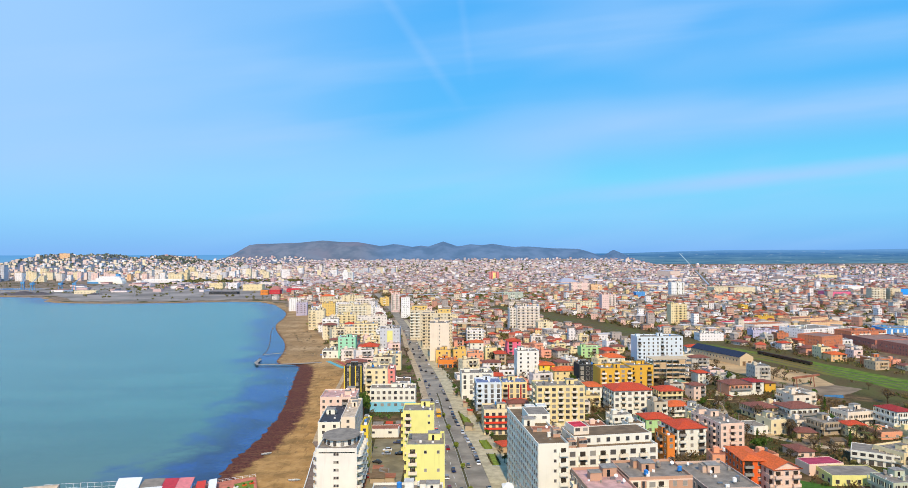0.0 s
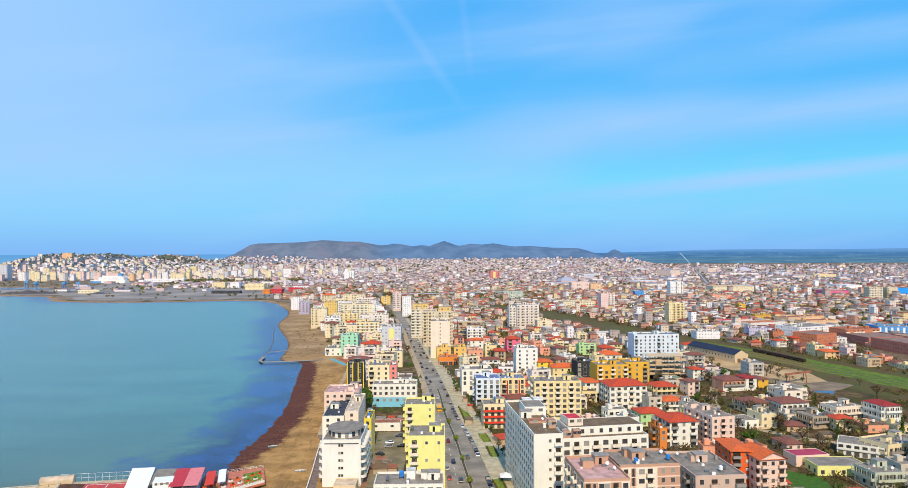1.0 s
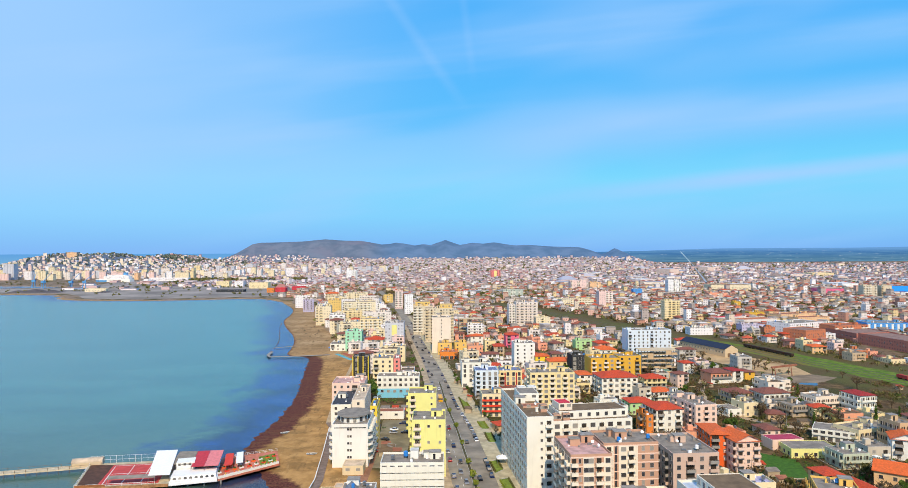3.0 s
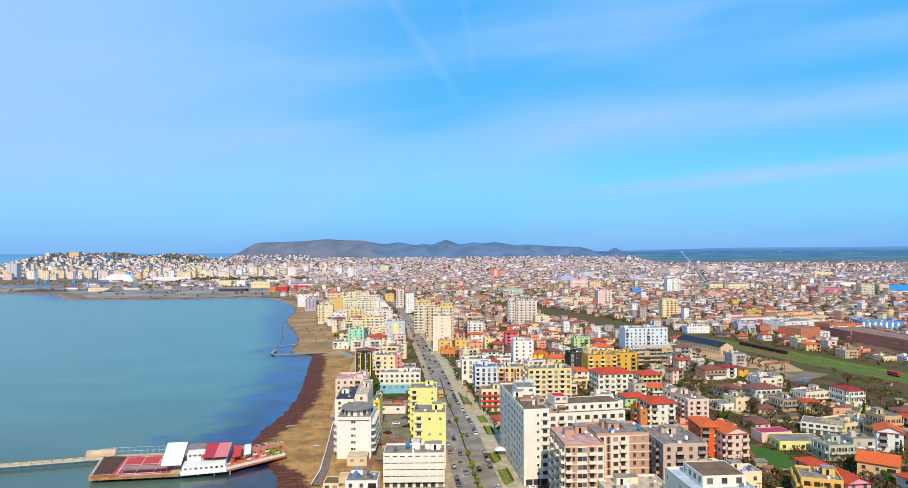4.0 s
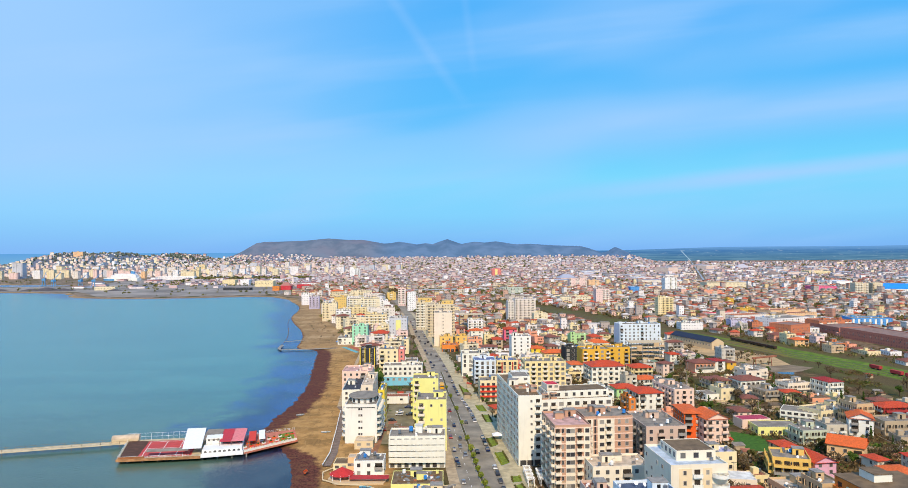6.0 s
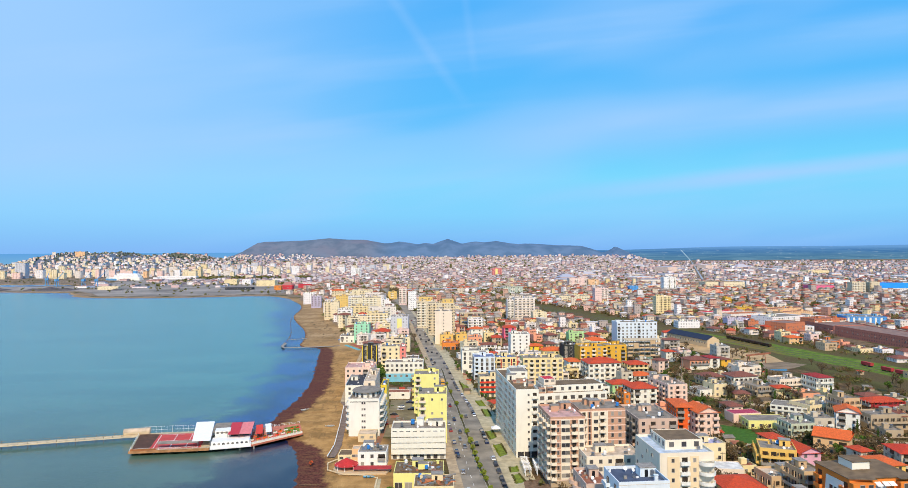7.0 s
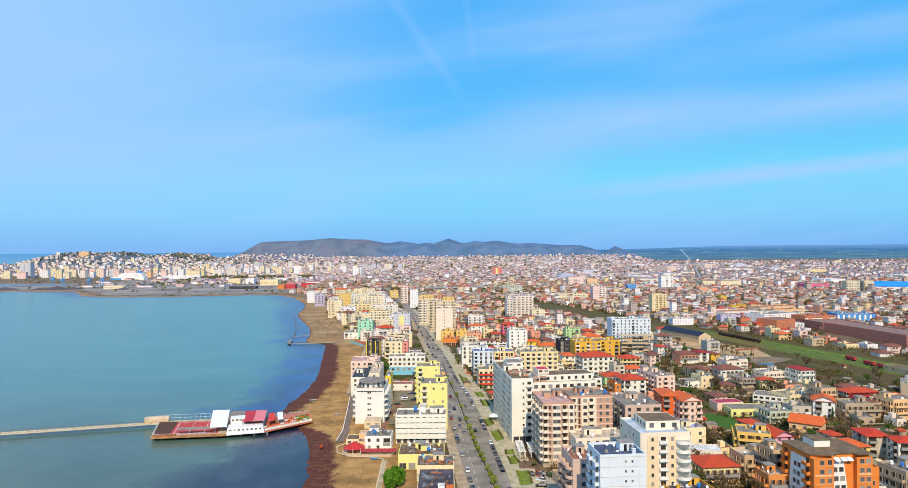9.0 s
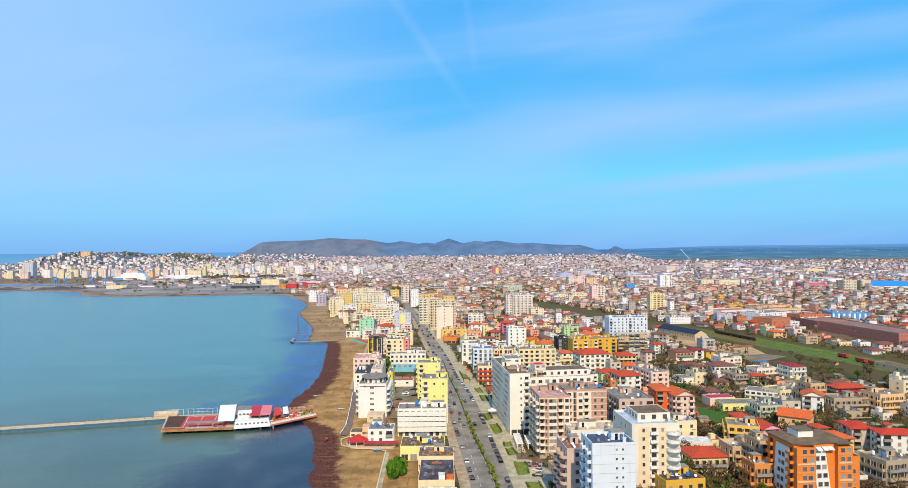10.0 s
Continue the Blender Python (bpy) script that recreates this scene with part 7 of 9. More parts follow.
def tree(kind, seed, h, m, label):
    rng = random.Random(seed)
    root = thing("tree", m, label, "tree", kind + " trees")
    bm = bmesh.new()
    tube(bm, (0, 0, -.2), (rng.uniform(-.2, .2), rng.uniform(-.2, .2), h * .45), h * .035, h * .022, 7)
    for i in range(7):
        a = i * 2.4 + rng.uniform(-.4, .4)
        z0 = h * rng.uniform(.25, .45)
        r = h * rng.uniform(.22, .36)
        p1 = (math.cos(a) * r, math.sin(a) * r, z0 + h * rng.uniform(.2, .42))
        tube(bm, (0, 0, z0), p1, h * .014, h * .006, 5)
        if kind == "bare":
            for _ in range(5):
                b = a + rng.uniform(-.9, .9)
                tube(bm, p1, (p1[0] + math.cos(b) * h * .16, p1[1] + math.sin(b) * h * .16, p1[2] + h * rng.uniform(.02, .2)), h * .006, h * .003, 4)
    part("trunk", bm, M["bark"], root)
    bm = bmesh.new()
    if kind == "bare":
        leaf_cloud(bm, rng, (0, 0, h * .66), h * .36, 150, h * .055)
        mat = M["twig"]
    elif kind == "cypress":
        for i in range(7):
            leaf_cloud(bm, rng, (0, 0, h * (.15 + .12 * i)), h * (.13 - .013 * i), 60, h * .06)
        mat = M["leaf"]
    else:
        for i in range(5):
            a = i * 1.3
            leaf_cloud(bm, rng, (math.cos(a) * h * .17, math.sin(a) * h * .17, h * (.55 + .07 * i)), h * .23, 85, h * .06)
        mat = M["leaf"] if kind == "green" else M["leaf_olive"]
    part("crown", bm, mat, root)
    return root


def palm(m, h, seed):
    rng = random.Random(seed)
    root = thing("palm_tree", m, "palm tree with a rough trunk and drooping fronds", "palm tree", "palm trees")
    bm = bmesh.new()
    tube(bm, (0, 0, -.2), (.2, 0, h), .28, .2, 8)
    part("trunk", bm, M["bark"], root)
    for i in range(14):
        bm = bmesh.new()
        a = i * 2 * math.pi / 14 + rng.uniform(-.1, .1)
        up = rng.uniform(-.1, .9)
        pts = [Vector((.2 + math.cos(a) * r, math.sin(a) * r, h + up * r * .6 - r * r * .16)) for r in np.linspace(0, 3.0, 6)]
        side = Vector((-math.sin(a), math.cos(a), 0))
        L = [bm.verts.new(p + side * .35 * (1 - abs(j - 2) / 4) - Vector((0, 0, .15))) for j, p in enumerate(pts)]
        C = [bm.verts.new(p) for p in pts]
        R = [bm.verts.new(p - side * .35 * (1 - abs(j - 2) / 4) - Vector((0, 0, .15))) for j, p in enumerate(pts)]
        for j in range(5):
            bm.faces.new((L[j], C[j], C[j + 1], L[j + 1]))
            bm.faces.new((C[j], R[j], R[j + 1], C[j + 1]))
        part("frond", bm, M["leaf_olive"], root)
    return root


TREES = [tree("bare", 3, 7.0, pose(96, 330, 0), "leafless brown tree with fine twigs"), tree("bare", 4, 9.0, pose(170, 300, 0), "leafless brown tree with fine twigs"),
         tree("olive", 5, 5.5, pose(120, 320, 0), "dull olive green garden tree"), tree("green", 6, 7.0, pose(146, 300, 0), "dense green broadleaf garden tree"),
         tree("cypress", 7, 8.5, pose(190, 305, 0), "narrow dark green cypress tree")]


def plant_trees(n, x0, x1, y0, y1, seed, weights, inland=48):
    rng = random.Random(seed)
    done = 0
    for _ in range(n * 12):
        if done >= n:
            return
        x, y = rng.uniform(x0, x1), rng.uniform(y0, y1)
        k = rng.choices(TREES, weights)[0]
        s, a = rng.uniform(.6, 1.15), rng.uniform(0, 360)
        if abs(x) > (y + 115) * .70 + 12 or float(shore_distance(x, y)) < inland or -1 < x - kerb(y) < wide(y) + 1 or not clear_of(x, y, 1.0):
            continue
        if rail_distance(x, y) < 34:
            continue
        copy_thing(k, pose(x, y, 0, 0, 0, a) @ Matrix.Scale(s, 4))
        done += 1


plant_trees(150, 40, 330, 105, 420, 31, (5, 4, 4, 2, 1))
plant_trees(70, 62, 190, 95, 235, 34, (6, 5, 3, 1, 0))
plant_trees(80, 10, 330, 420, 650, 32, (5, 4, 4, 2, 1))
plant_trees(30, -110, 0, 240, 800, 33, (3, 2, 4, 3, 1))
for i, (x, y) in enumerate(((198, 318), (203, 321), (209, 316), (201, 311), (150, 450), (186, 447), (222, 430))):
    palm(pose(x, y, 0), 5.5 + (i % 3) * .8, i)
bm = bmesh.new()
_rb = random.Random(41)
for _c in ((0, 0, 2.2), (1.9, .8, 1.9), (-1.7, 1.2, 1.8), (.4, 3.0, 2.3), (-.6, -1.8, 1.6), (2.0, 3.2, 1.6)):
    leaf_cloud(bm, _rb, _c, 2.1, 260, .55)
tube(bm, (0, .8, -.2), (0, .8, 2.0), .25, .15, 7, 1)
_bush = tagged(new("large_bush", mesh_of("large_bush", bm, M["leaf_bright"], M["bark"])), "big round bright green bush behind the shops", "bush")
_bush.matrix_basis = pose(-20.5, 152.5, 0) @ Matrix.Diagonal((1.2, 1.25, 2.0, 1))
tree("green", 42, 13, pose(-45.5, 377.5, 0), "tall dark green tree beside the office")
tree("green", 43, 11, pose(-44.5, 371, 0), "tall dark green tree beside the office")

# young trees and winter shrubs on the paved strip before the inland fronts
_rs = random.Random(91)
for _i in range(34):
    _y = 268 + 9.0 * _i + _rs.uniform(-3, 3)
    _x = kerb(_y) + wide(_y) + (_rs.uniform(9.2, 11.4) if _y < 420 else _rs.uniform(6.0, 8.5))
    if clear_of(_x, _y, .5):
        copy_thing(TREES[_rs.choice((0, 0, 2, 2, 3))], pose(_x, _y, .15, 0, 0, _rs.uniform(0, 360)) @ Matrix.Scale(_rs.uniform(.42, .72), 4))


def far_trees(name, label, boxes, seed, mat="leaf_olive", tufts=9, leaf=.42, clear=28):
    """Distant bushes and tree crowns as many small uneven tufts."""
    rng = random.Random(seed)
    V, F = [], []
    for x0, x1, y0, y1, n, s0, s1 in boxes:
        pts = [(rng.uniform(x0, x1), rng.uniform(y0, y1)) for _ in range(n)]
        A = np.array(pts)
        sd, hz, rd = shore_distance(A[:, 0], A[:, 1]), hill_height(A[:, 0], A[:, 1]), rail_distance(A[:, 0], A[:, 1])
        for (x, y), s, z, r in zip(pts, sd, hz, rd):
            if y > 1500 and abs(x - float(np.interp(y, (1500, 2208, 3217, 4612), (615, 865, 1220, 1712)))) < 13:
                continue
            if s < 40 or not cone(x, y) or (y < 1480 and -3 < x - kerb(y) < (wide(y) + 13 if y < 640 else 15)) or r < clear:
                continue
            if y < 1500 and not clear_of(x, y, 1.0):
                continue
            if 243 < x < 335 and 316 < y < 445 and noise.noise((x * .045, y * .045, 3.0)) < .12:
                continue                      # open brown grass between loose clumps
            q = rng.uniform(s0, s1)
            for _ in range(tufts):
                c = Vector((x + rng.gauss(0, q * .45), y + rng.gauss(0, q * .45), z + q * rng.uniform(.1, 1.0)))
                e = Euler((rng.uniform(0, 6), rng.uniform(0, 6), rng.uniform(0, 6))).to_matrix()
                i = len(V)
                V += [tuple(c + e @ Vector(p) * q * leaf) for p in ((-1, -.6, 0), (1, -.6, .2), (.9, .7, 0), (-.8, .8, -.2))]
                F.append((i, i + 1, i + 2, i + 3))
    me = bpy.data.meshes.new(name)
    me.from_pydata(V, [], F)
    me.materials.append(M[mat])
    return tagged(new(name, me), label, "trees", kind="stuff")


far_trees("far_trees", "scattered winter trees and scrub among the far houses",
          [(-300, 1300, 650, 1600, 4200, 2.0, 4.5), (-800, 2300, 1600, 2700, 4000, 3, 6.5), (-1200, 3000, 2700, 3900, 1500, 4, 9), (-1300, -300, 1260, 2100, 260, 2.0, 4), (-760, -420, 1960, 2080, 420, 4, 8), (-330, -180, 1330, 1800, 240, 3, 6), (-70, 190, 1190, 1420, 1300, 2.5, 5.5), (330, 900, 640, 1150, 1500, 1.6, 3.8), (30, 420, 110, 640, 2600, .8, 2.2)], 51)
far_trees("bare_thickets", "leafless brown thickets and winter shrubs in the gardens", [(40, 330, 105, 300, 1500, 1.2, 3.2), (30, 340, 300, 640, 1700, 1.2, 3.0), (236, 318, 285, 400, 150, 1.0, 2.6), (190, 330, 230, 420, 650, 1.0, 2.6), (360, 480, 380, 700, 900, 1.2, 3.2), (60, 200, 92, 235, 1100, 1.6, 4.2)], 53, "twig_dark", 34, .13)
far_trees("bare_thickets", "leafless brown trees between the farther town houses", [(-20, 700, 640, 1100, 2600, 1.8, 4.0), (330, 900, 620, 1150, 2600, 1.8, 4.0), (-160, 900, 1100, 1600, 1800, 2.2, 4.6)], 56, "twig_dark", 12, .30)
far_trees("garden_shrubs", "dull green garden shrubs between the houses", [(40, 330, 105, 420, 800, .7, 1.9), (60, 200, 92, 235, 500, 1.0, 2.6), (0, 45, 230, 620, 260, .8, 2.0), (-90, 0, 230, 620, 260, .8, 2.2)], 54, "leaf", 22, .2)
far_trees("railway_scrub", "brown and olive scrub along the railway meadow", [(255, 340, 285, 410, 480, .9, 2.2), (254, 268, 398, 412, 70, 1.2, 2.6), (300, 345, 200, 300, 300, .9, 2.2)], 55, "leaf_olive", 22, .2, 14)
far_trees("hill_scrub", "scrub and woods over the old town hill, greyed for haze", [(-2200, -900, 2700, 3400, 1500, 3, 8), (-1250, -1080, 2960, 3060, 120, 5, 9)], 52, "leaf_hazed")


def shrub(m, seed, size, mat, label):
    rng = random.Random(seed)
    bm = bmesh.new()
    leaf_cloud(bm, rng, (0, 0, size * .6), size * .62, 90, size * .22, squash=.9)
    tube(bm, (0, 0, -.1), (0, 0, size * .6), .06, .03, 5, 1)
    return tagged(new("shrub", mesh_of("shrub", bm, mat, M["bark"])), label, "shrub", "median shrubs")


_sh = [shrub(None, 60 + i, s, M["leaf_lime"], "yellow green clipped shrub on the kerbed median") for i, s in enumerate((2.5, 2.9, 2.2))]
_rs = random.Random(8)
_ys = [y + _rs.uniform(-1.5, 1.5) for y in list(np.arange(70, 236, 8.5)) + list(np.arange(250, 400, 30.0))]
for i, y in enumerate(_ys):
    x = kerb(y) + middle(y) + 1.0
    if i < 3:
        _sh[i].matrix_basis = pose(x, y, .2)
    else:
        copy_thing(_sh[i % 3], pose(x, y, .2, 0, 0, i * 40) @ Matrix.Scale(_rs.uniform(.7, 1.15), 4))

# lawns of the park strip, each with a low kerb
LAWNS = [((28.1, 152.3), (33.1, 153.6), (33.2, 170.4), (28.0, 170.4)), ((26.7, 177.6), (31.0, 180.0), (29.4, 190.3), (26.1, 188.6)),
         ((25.7, 190.9), (29.8, 192.3), (29.4, 199.4), (25.8, 198.5)), ((23.2, 211.1), (27.2, 215.2), (25.6, 232.6), (21.3, 230.4)),
         ((20.5, 237.3), (24.4, 242.1), (23.1, 255.9), (18.8, 253.4)), ((11.4, 341.1), (16.2, 345.0), (13.2, 366.0), (8.1, 384.3))]
for y0, y1, a, b in ((128, 146, 5, 11), (282, 300, 4, 8), (306, 322, 4, 8)):
    k0, k1 = kerb(y0) + wide(y0), kerb(y1) + wide(y1)
    LAWNS.append(((k0 + a, y0), (k0 + b, y0), (k1 + b, y1), (k1 + a, y1)))
for corners in LAWNS:
    root = thing("lawn_bed", pose(0, 0, 0), "kerbed lawn bed beside the footway", "lawn", "lawn beds")
    mid = sum((Vector(c) for c in corners), Vector((0, 0))) / 4
    bm = bmesh.new()
    prism(bm, corners, -.1, .20)
    part("kerb", bm, M["kerb"], root)
    bm = bmesh.new()
    prism(bm, [tuple(mid + (Vector(c) - mid) * .92) for c in corners], .1, .27)
    part("grass", bm, M["lawn"], root)
    rng_ = random.Random(int(mid.y))
    for q, r in ((0, 3), (1, 2)):
        p0, p1 = mid + (Vector(corners[q]) - mid) * .84, mid + (Vector(corners[r]) - mid) * .84
        bm = bmesh.new()
        for i in range(max(4, int((p1 - p0).length / .8))):
            c = p0.lerp(p1, (i + rng_.random()) / max(4, int((p1 - p0).length / .8)))
            if rng_.random() < .85:
                leaf_cloud(bm, rng_, (c.x, c.y, .5), rng_.uniform(.4, .75), 16, .34)
        part("hedge", bm, M["leaf_lime"] if rng_.random() < .35 else M["leaf_olive"], root, "low uneven hedge along the bed")
bm = bmesh.new()
prism(bm, [(29.8, 173.0), (39.6, 173.0), (39.4, 183.0), (30.2, 181.6)], -.1, .32)
tagged(new("soil_bed", mesh_of("soil_bed", bm, plain_mat("bed_soil", (.47, .38, .30), .95, 0, .4, .6))), "bare brown planting bed with a pale kerb", "bed", kind="structure")


def pergola(x, y0, y1, w):
    """A white garden pergola: posts, two long beams and cross slats."""
    root = thing("pergola", pose(x, y0, .18), "white painted garden pergola before the pink block", "pergola", "pergolas")
    for u in (0, w):
        bm = bmesh.new()
        box(bm, u - .12, -.3, 2.3, u + .12, y1 - y0 + .3, 2.55)
        part("beam", bm, M["white_paint"], root)
        for v in np.linspace(0, y1 - y0, 5):
            bm = bmesh.new()
            box(bm, u - .12, float(v) - .12, -.1, u + .12, float(v) + .12, 2.31)
            part("post", bm, M["white_paint"], root)
    for v in np.arange(.4, y1 - y0, 1.6):
        bm = bmesh.new()
        box(bm, -.5, float(v), 2.55, w + .5, float(v) + .35, 2.75)
        part("slat", bm, M["white_paint"], root)


pergola(31.6, 187.0, 203.5, 2.2)
pergola(36.4, 187.0, 201.2, 2.3)
bm = bmesh.new()
prism(bm, [(128, 232), (146, 228), (153, 252), (142, 262), (130, 256)], -.1, .06)
tagged(new("garden_lawn", mesh_of("garden_lawn", bm, plain_mat("bright_grass", (.25, .40, .10), .95, 0, .3, .6))), "bright green lawn in a walled garden", "lawn", kind="structure")


# ---- vehicles and street furniture ----
def car(m, paint, label, seed=0, tall=0.0):
    root = thing("car", m, label, "car", "cars on the avenue")
    bm = bmesh.new()
    W, L, b, t = .88, 2.15, .72, 1.42 + tall

    def lp(x0, x1, y0, y1, z):
        return [bm.verts.new(p) for p in ((x0, y0, z), (x1, y0, z), (x1, y1, z), (x0, y1, z))]
    r0, r1, r2 = lp(-W, W, -L, L, .28), lp(-W, W, -L, L, .62), lp(-W * .95, W * .95, -L * .97, L * .94, b)
    r3, r4 = lp(-W * .9, W * .9, -L * .80, L * .48, b + .04), lp(-W * .72, W * .72, -L * .55, L * .22, t)
    ring(bm, r0, r1, 0)
    ring(bm, r1, r2, 0)
    ring(bm, r2, r3, 0)
    ring(bm, r3, r4, 1)
    bm.faces.new(r4)
    bm.faces.new(r0[::-1])
    part("body", bm, (paint, M["glass"]), root)
    for x in (-W * .86, W * .86):
        for y in (-1.3, 1.3):
            key = "wheel"
            if key not in _shared:
                w_ = bmesh.new()
                tube(w_, (-.1, 0, 0), (.1, 0, 0), .31, n=12)
                _shared[key] = mesh_of("wheel", w_, M["rubber"])
            part("wheel", _shared[key], None, root, "", pose(x, y, .31))
    return root


PAINTS = [("black", (.05, .05, .06)), ("white", (.90, .90, .90)), ("silver grey", (.60, .61, .63)), ("dark grey", (.20, .21, .23)), ("dark blue", (.10, .16, .32)), ("red", (.60, .10, .10))]
CARS = []
for i, (nm, c) in enumerate(PAINTS):
    k = Nodes("car_paint_" + nm.replace(" ", "_"), .25, .2, .6)
    k.color(k.mix(k.noise(k.pos((1, 1, 1)), 3.0, 2), lin(c), tuple(v * .85 for v in lin(c))))
    y = 150 + i * 21
    CARS.append(car(pose(kerb(y) + 1.4, y, .05, 0, 0, 4), k.m, nm + " parked car at the kerb of the avenue"))
_rc = random.Random(77)


FAR_CARS = []
for c_ in CARS:
    body = c_.children[0].data
    bm = bmesh.new()
    bm.from_mesh(body)
    for x in (-.76, .76):
        for y in (-1.3, 1.3):
            tube(bm, (x - .1, y, .31), (x + .1, y, .31), .31, n=8, mi=2)
    FAR_CARS.append(mesh_of("car", bm, *body.materials, M["rubber"]))


def heading(y):
    return math.degrees(math.atan2(-(kerb(y + 5) - kerb(y - 5)), 10))


for lane, spacing, keep in ((lambda y: 1.3, 7.5, .50), (lambda y: middle(y) - 2.2, 22.0, .35), (lambda y: 4.6, 26.0, .4), (lambda y: middle(y) + 3.6, 20.0, .35), (lambda y: wide(y) - 1.4, 6.5, .6)):
    y = 64.0
    while y < 760:
        y += spacing * _rc.uniform(.8, 1.5) * (1.0 if y < 430 else 2.0)
        if _rc.random() < keep:
            if any(abs((kerb(150 + i * 21) + 1.4) - (kerb(y) + lane(y))) < 2.3 and abs(150 + i * 21 - y) < 6 for i in range(6)):
                continue
            i = _rc.choices(range(6), (5, 3, 3, 3, 2, 1))[0]
            if y < 205 and 3.4 < lane(y) - middle(y) < 3.8:
                continue                      # too narrow here beside the parked cars
            m = pose(kerb(y) + lane(y), y, .05, 0, 0, heading(y) + _rc.choice((0, 180)))
            if y < 330:
                copy_thing(CARS[i], m)
            else:
                tagged(new("car", FAR_CARS[i]), PAINTS[i][0] + " car farther up the avenue", "car", "cars on the avenue").matrix_basis = m
for i, (x, y, a) in enumerate(((33.9, 165.2, 4), (36.2, 165.2, 2), (38.5, 165.2, 5), (40.7, 165.2, 3), (43.0, 165.2, 2), (36.8, 158.5, 62), (35.8, 152.0, 85), (31.5, 251, 80), (27.5, 262, 70), (-29, 288, 60), (-26, 300, 90), (-26, 306, 95), (-20, 300, 85), (-31, 270, 20), (-22, 318, 88), (128, 214, 60), (176, 226, 80), (205, 232, 100))):
    copy_thing(CARS[(i * 5) % 6], pose(x, y, .03, 0, 0, a))

bus = thing("bus", pose(kerb(372) + 4.2, 372, .05, 0, 0, heading(372)), "orange yellow city bus on the avenue", "bus")
bm = bmesh.new()
box(bm, -1.2, -4.5, .4, 1.2, 4.5, 2.9)
part("body", bm, plain_mat("bus_paint", (.95, .68, .12), .35, .1, .05, 1), bus)
bm = bmesh.new()
box(bm, -1.23, -4.53, 1.5, 1.23, 4.53, 2.4)
part("window_band", bm, M["glass"], bus, "dark window band")
for x in (-1.05, 1.05):
    for y in (-3, 3):
        part("wheel", _shared["wheel"], None, bus, "", pose(x, y, .48) @ Matrix.Scale(1.5, 4))


# ---- the restaurant pier ----
DECK = 1.2


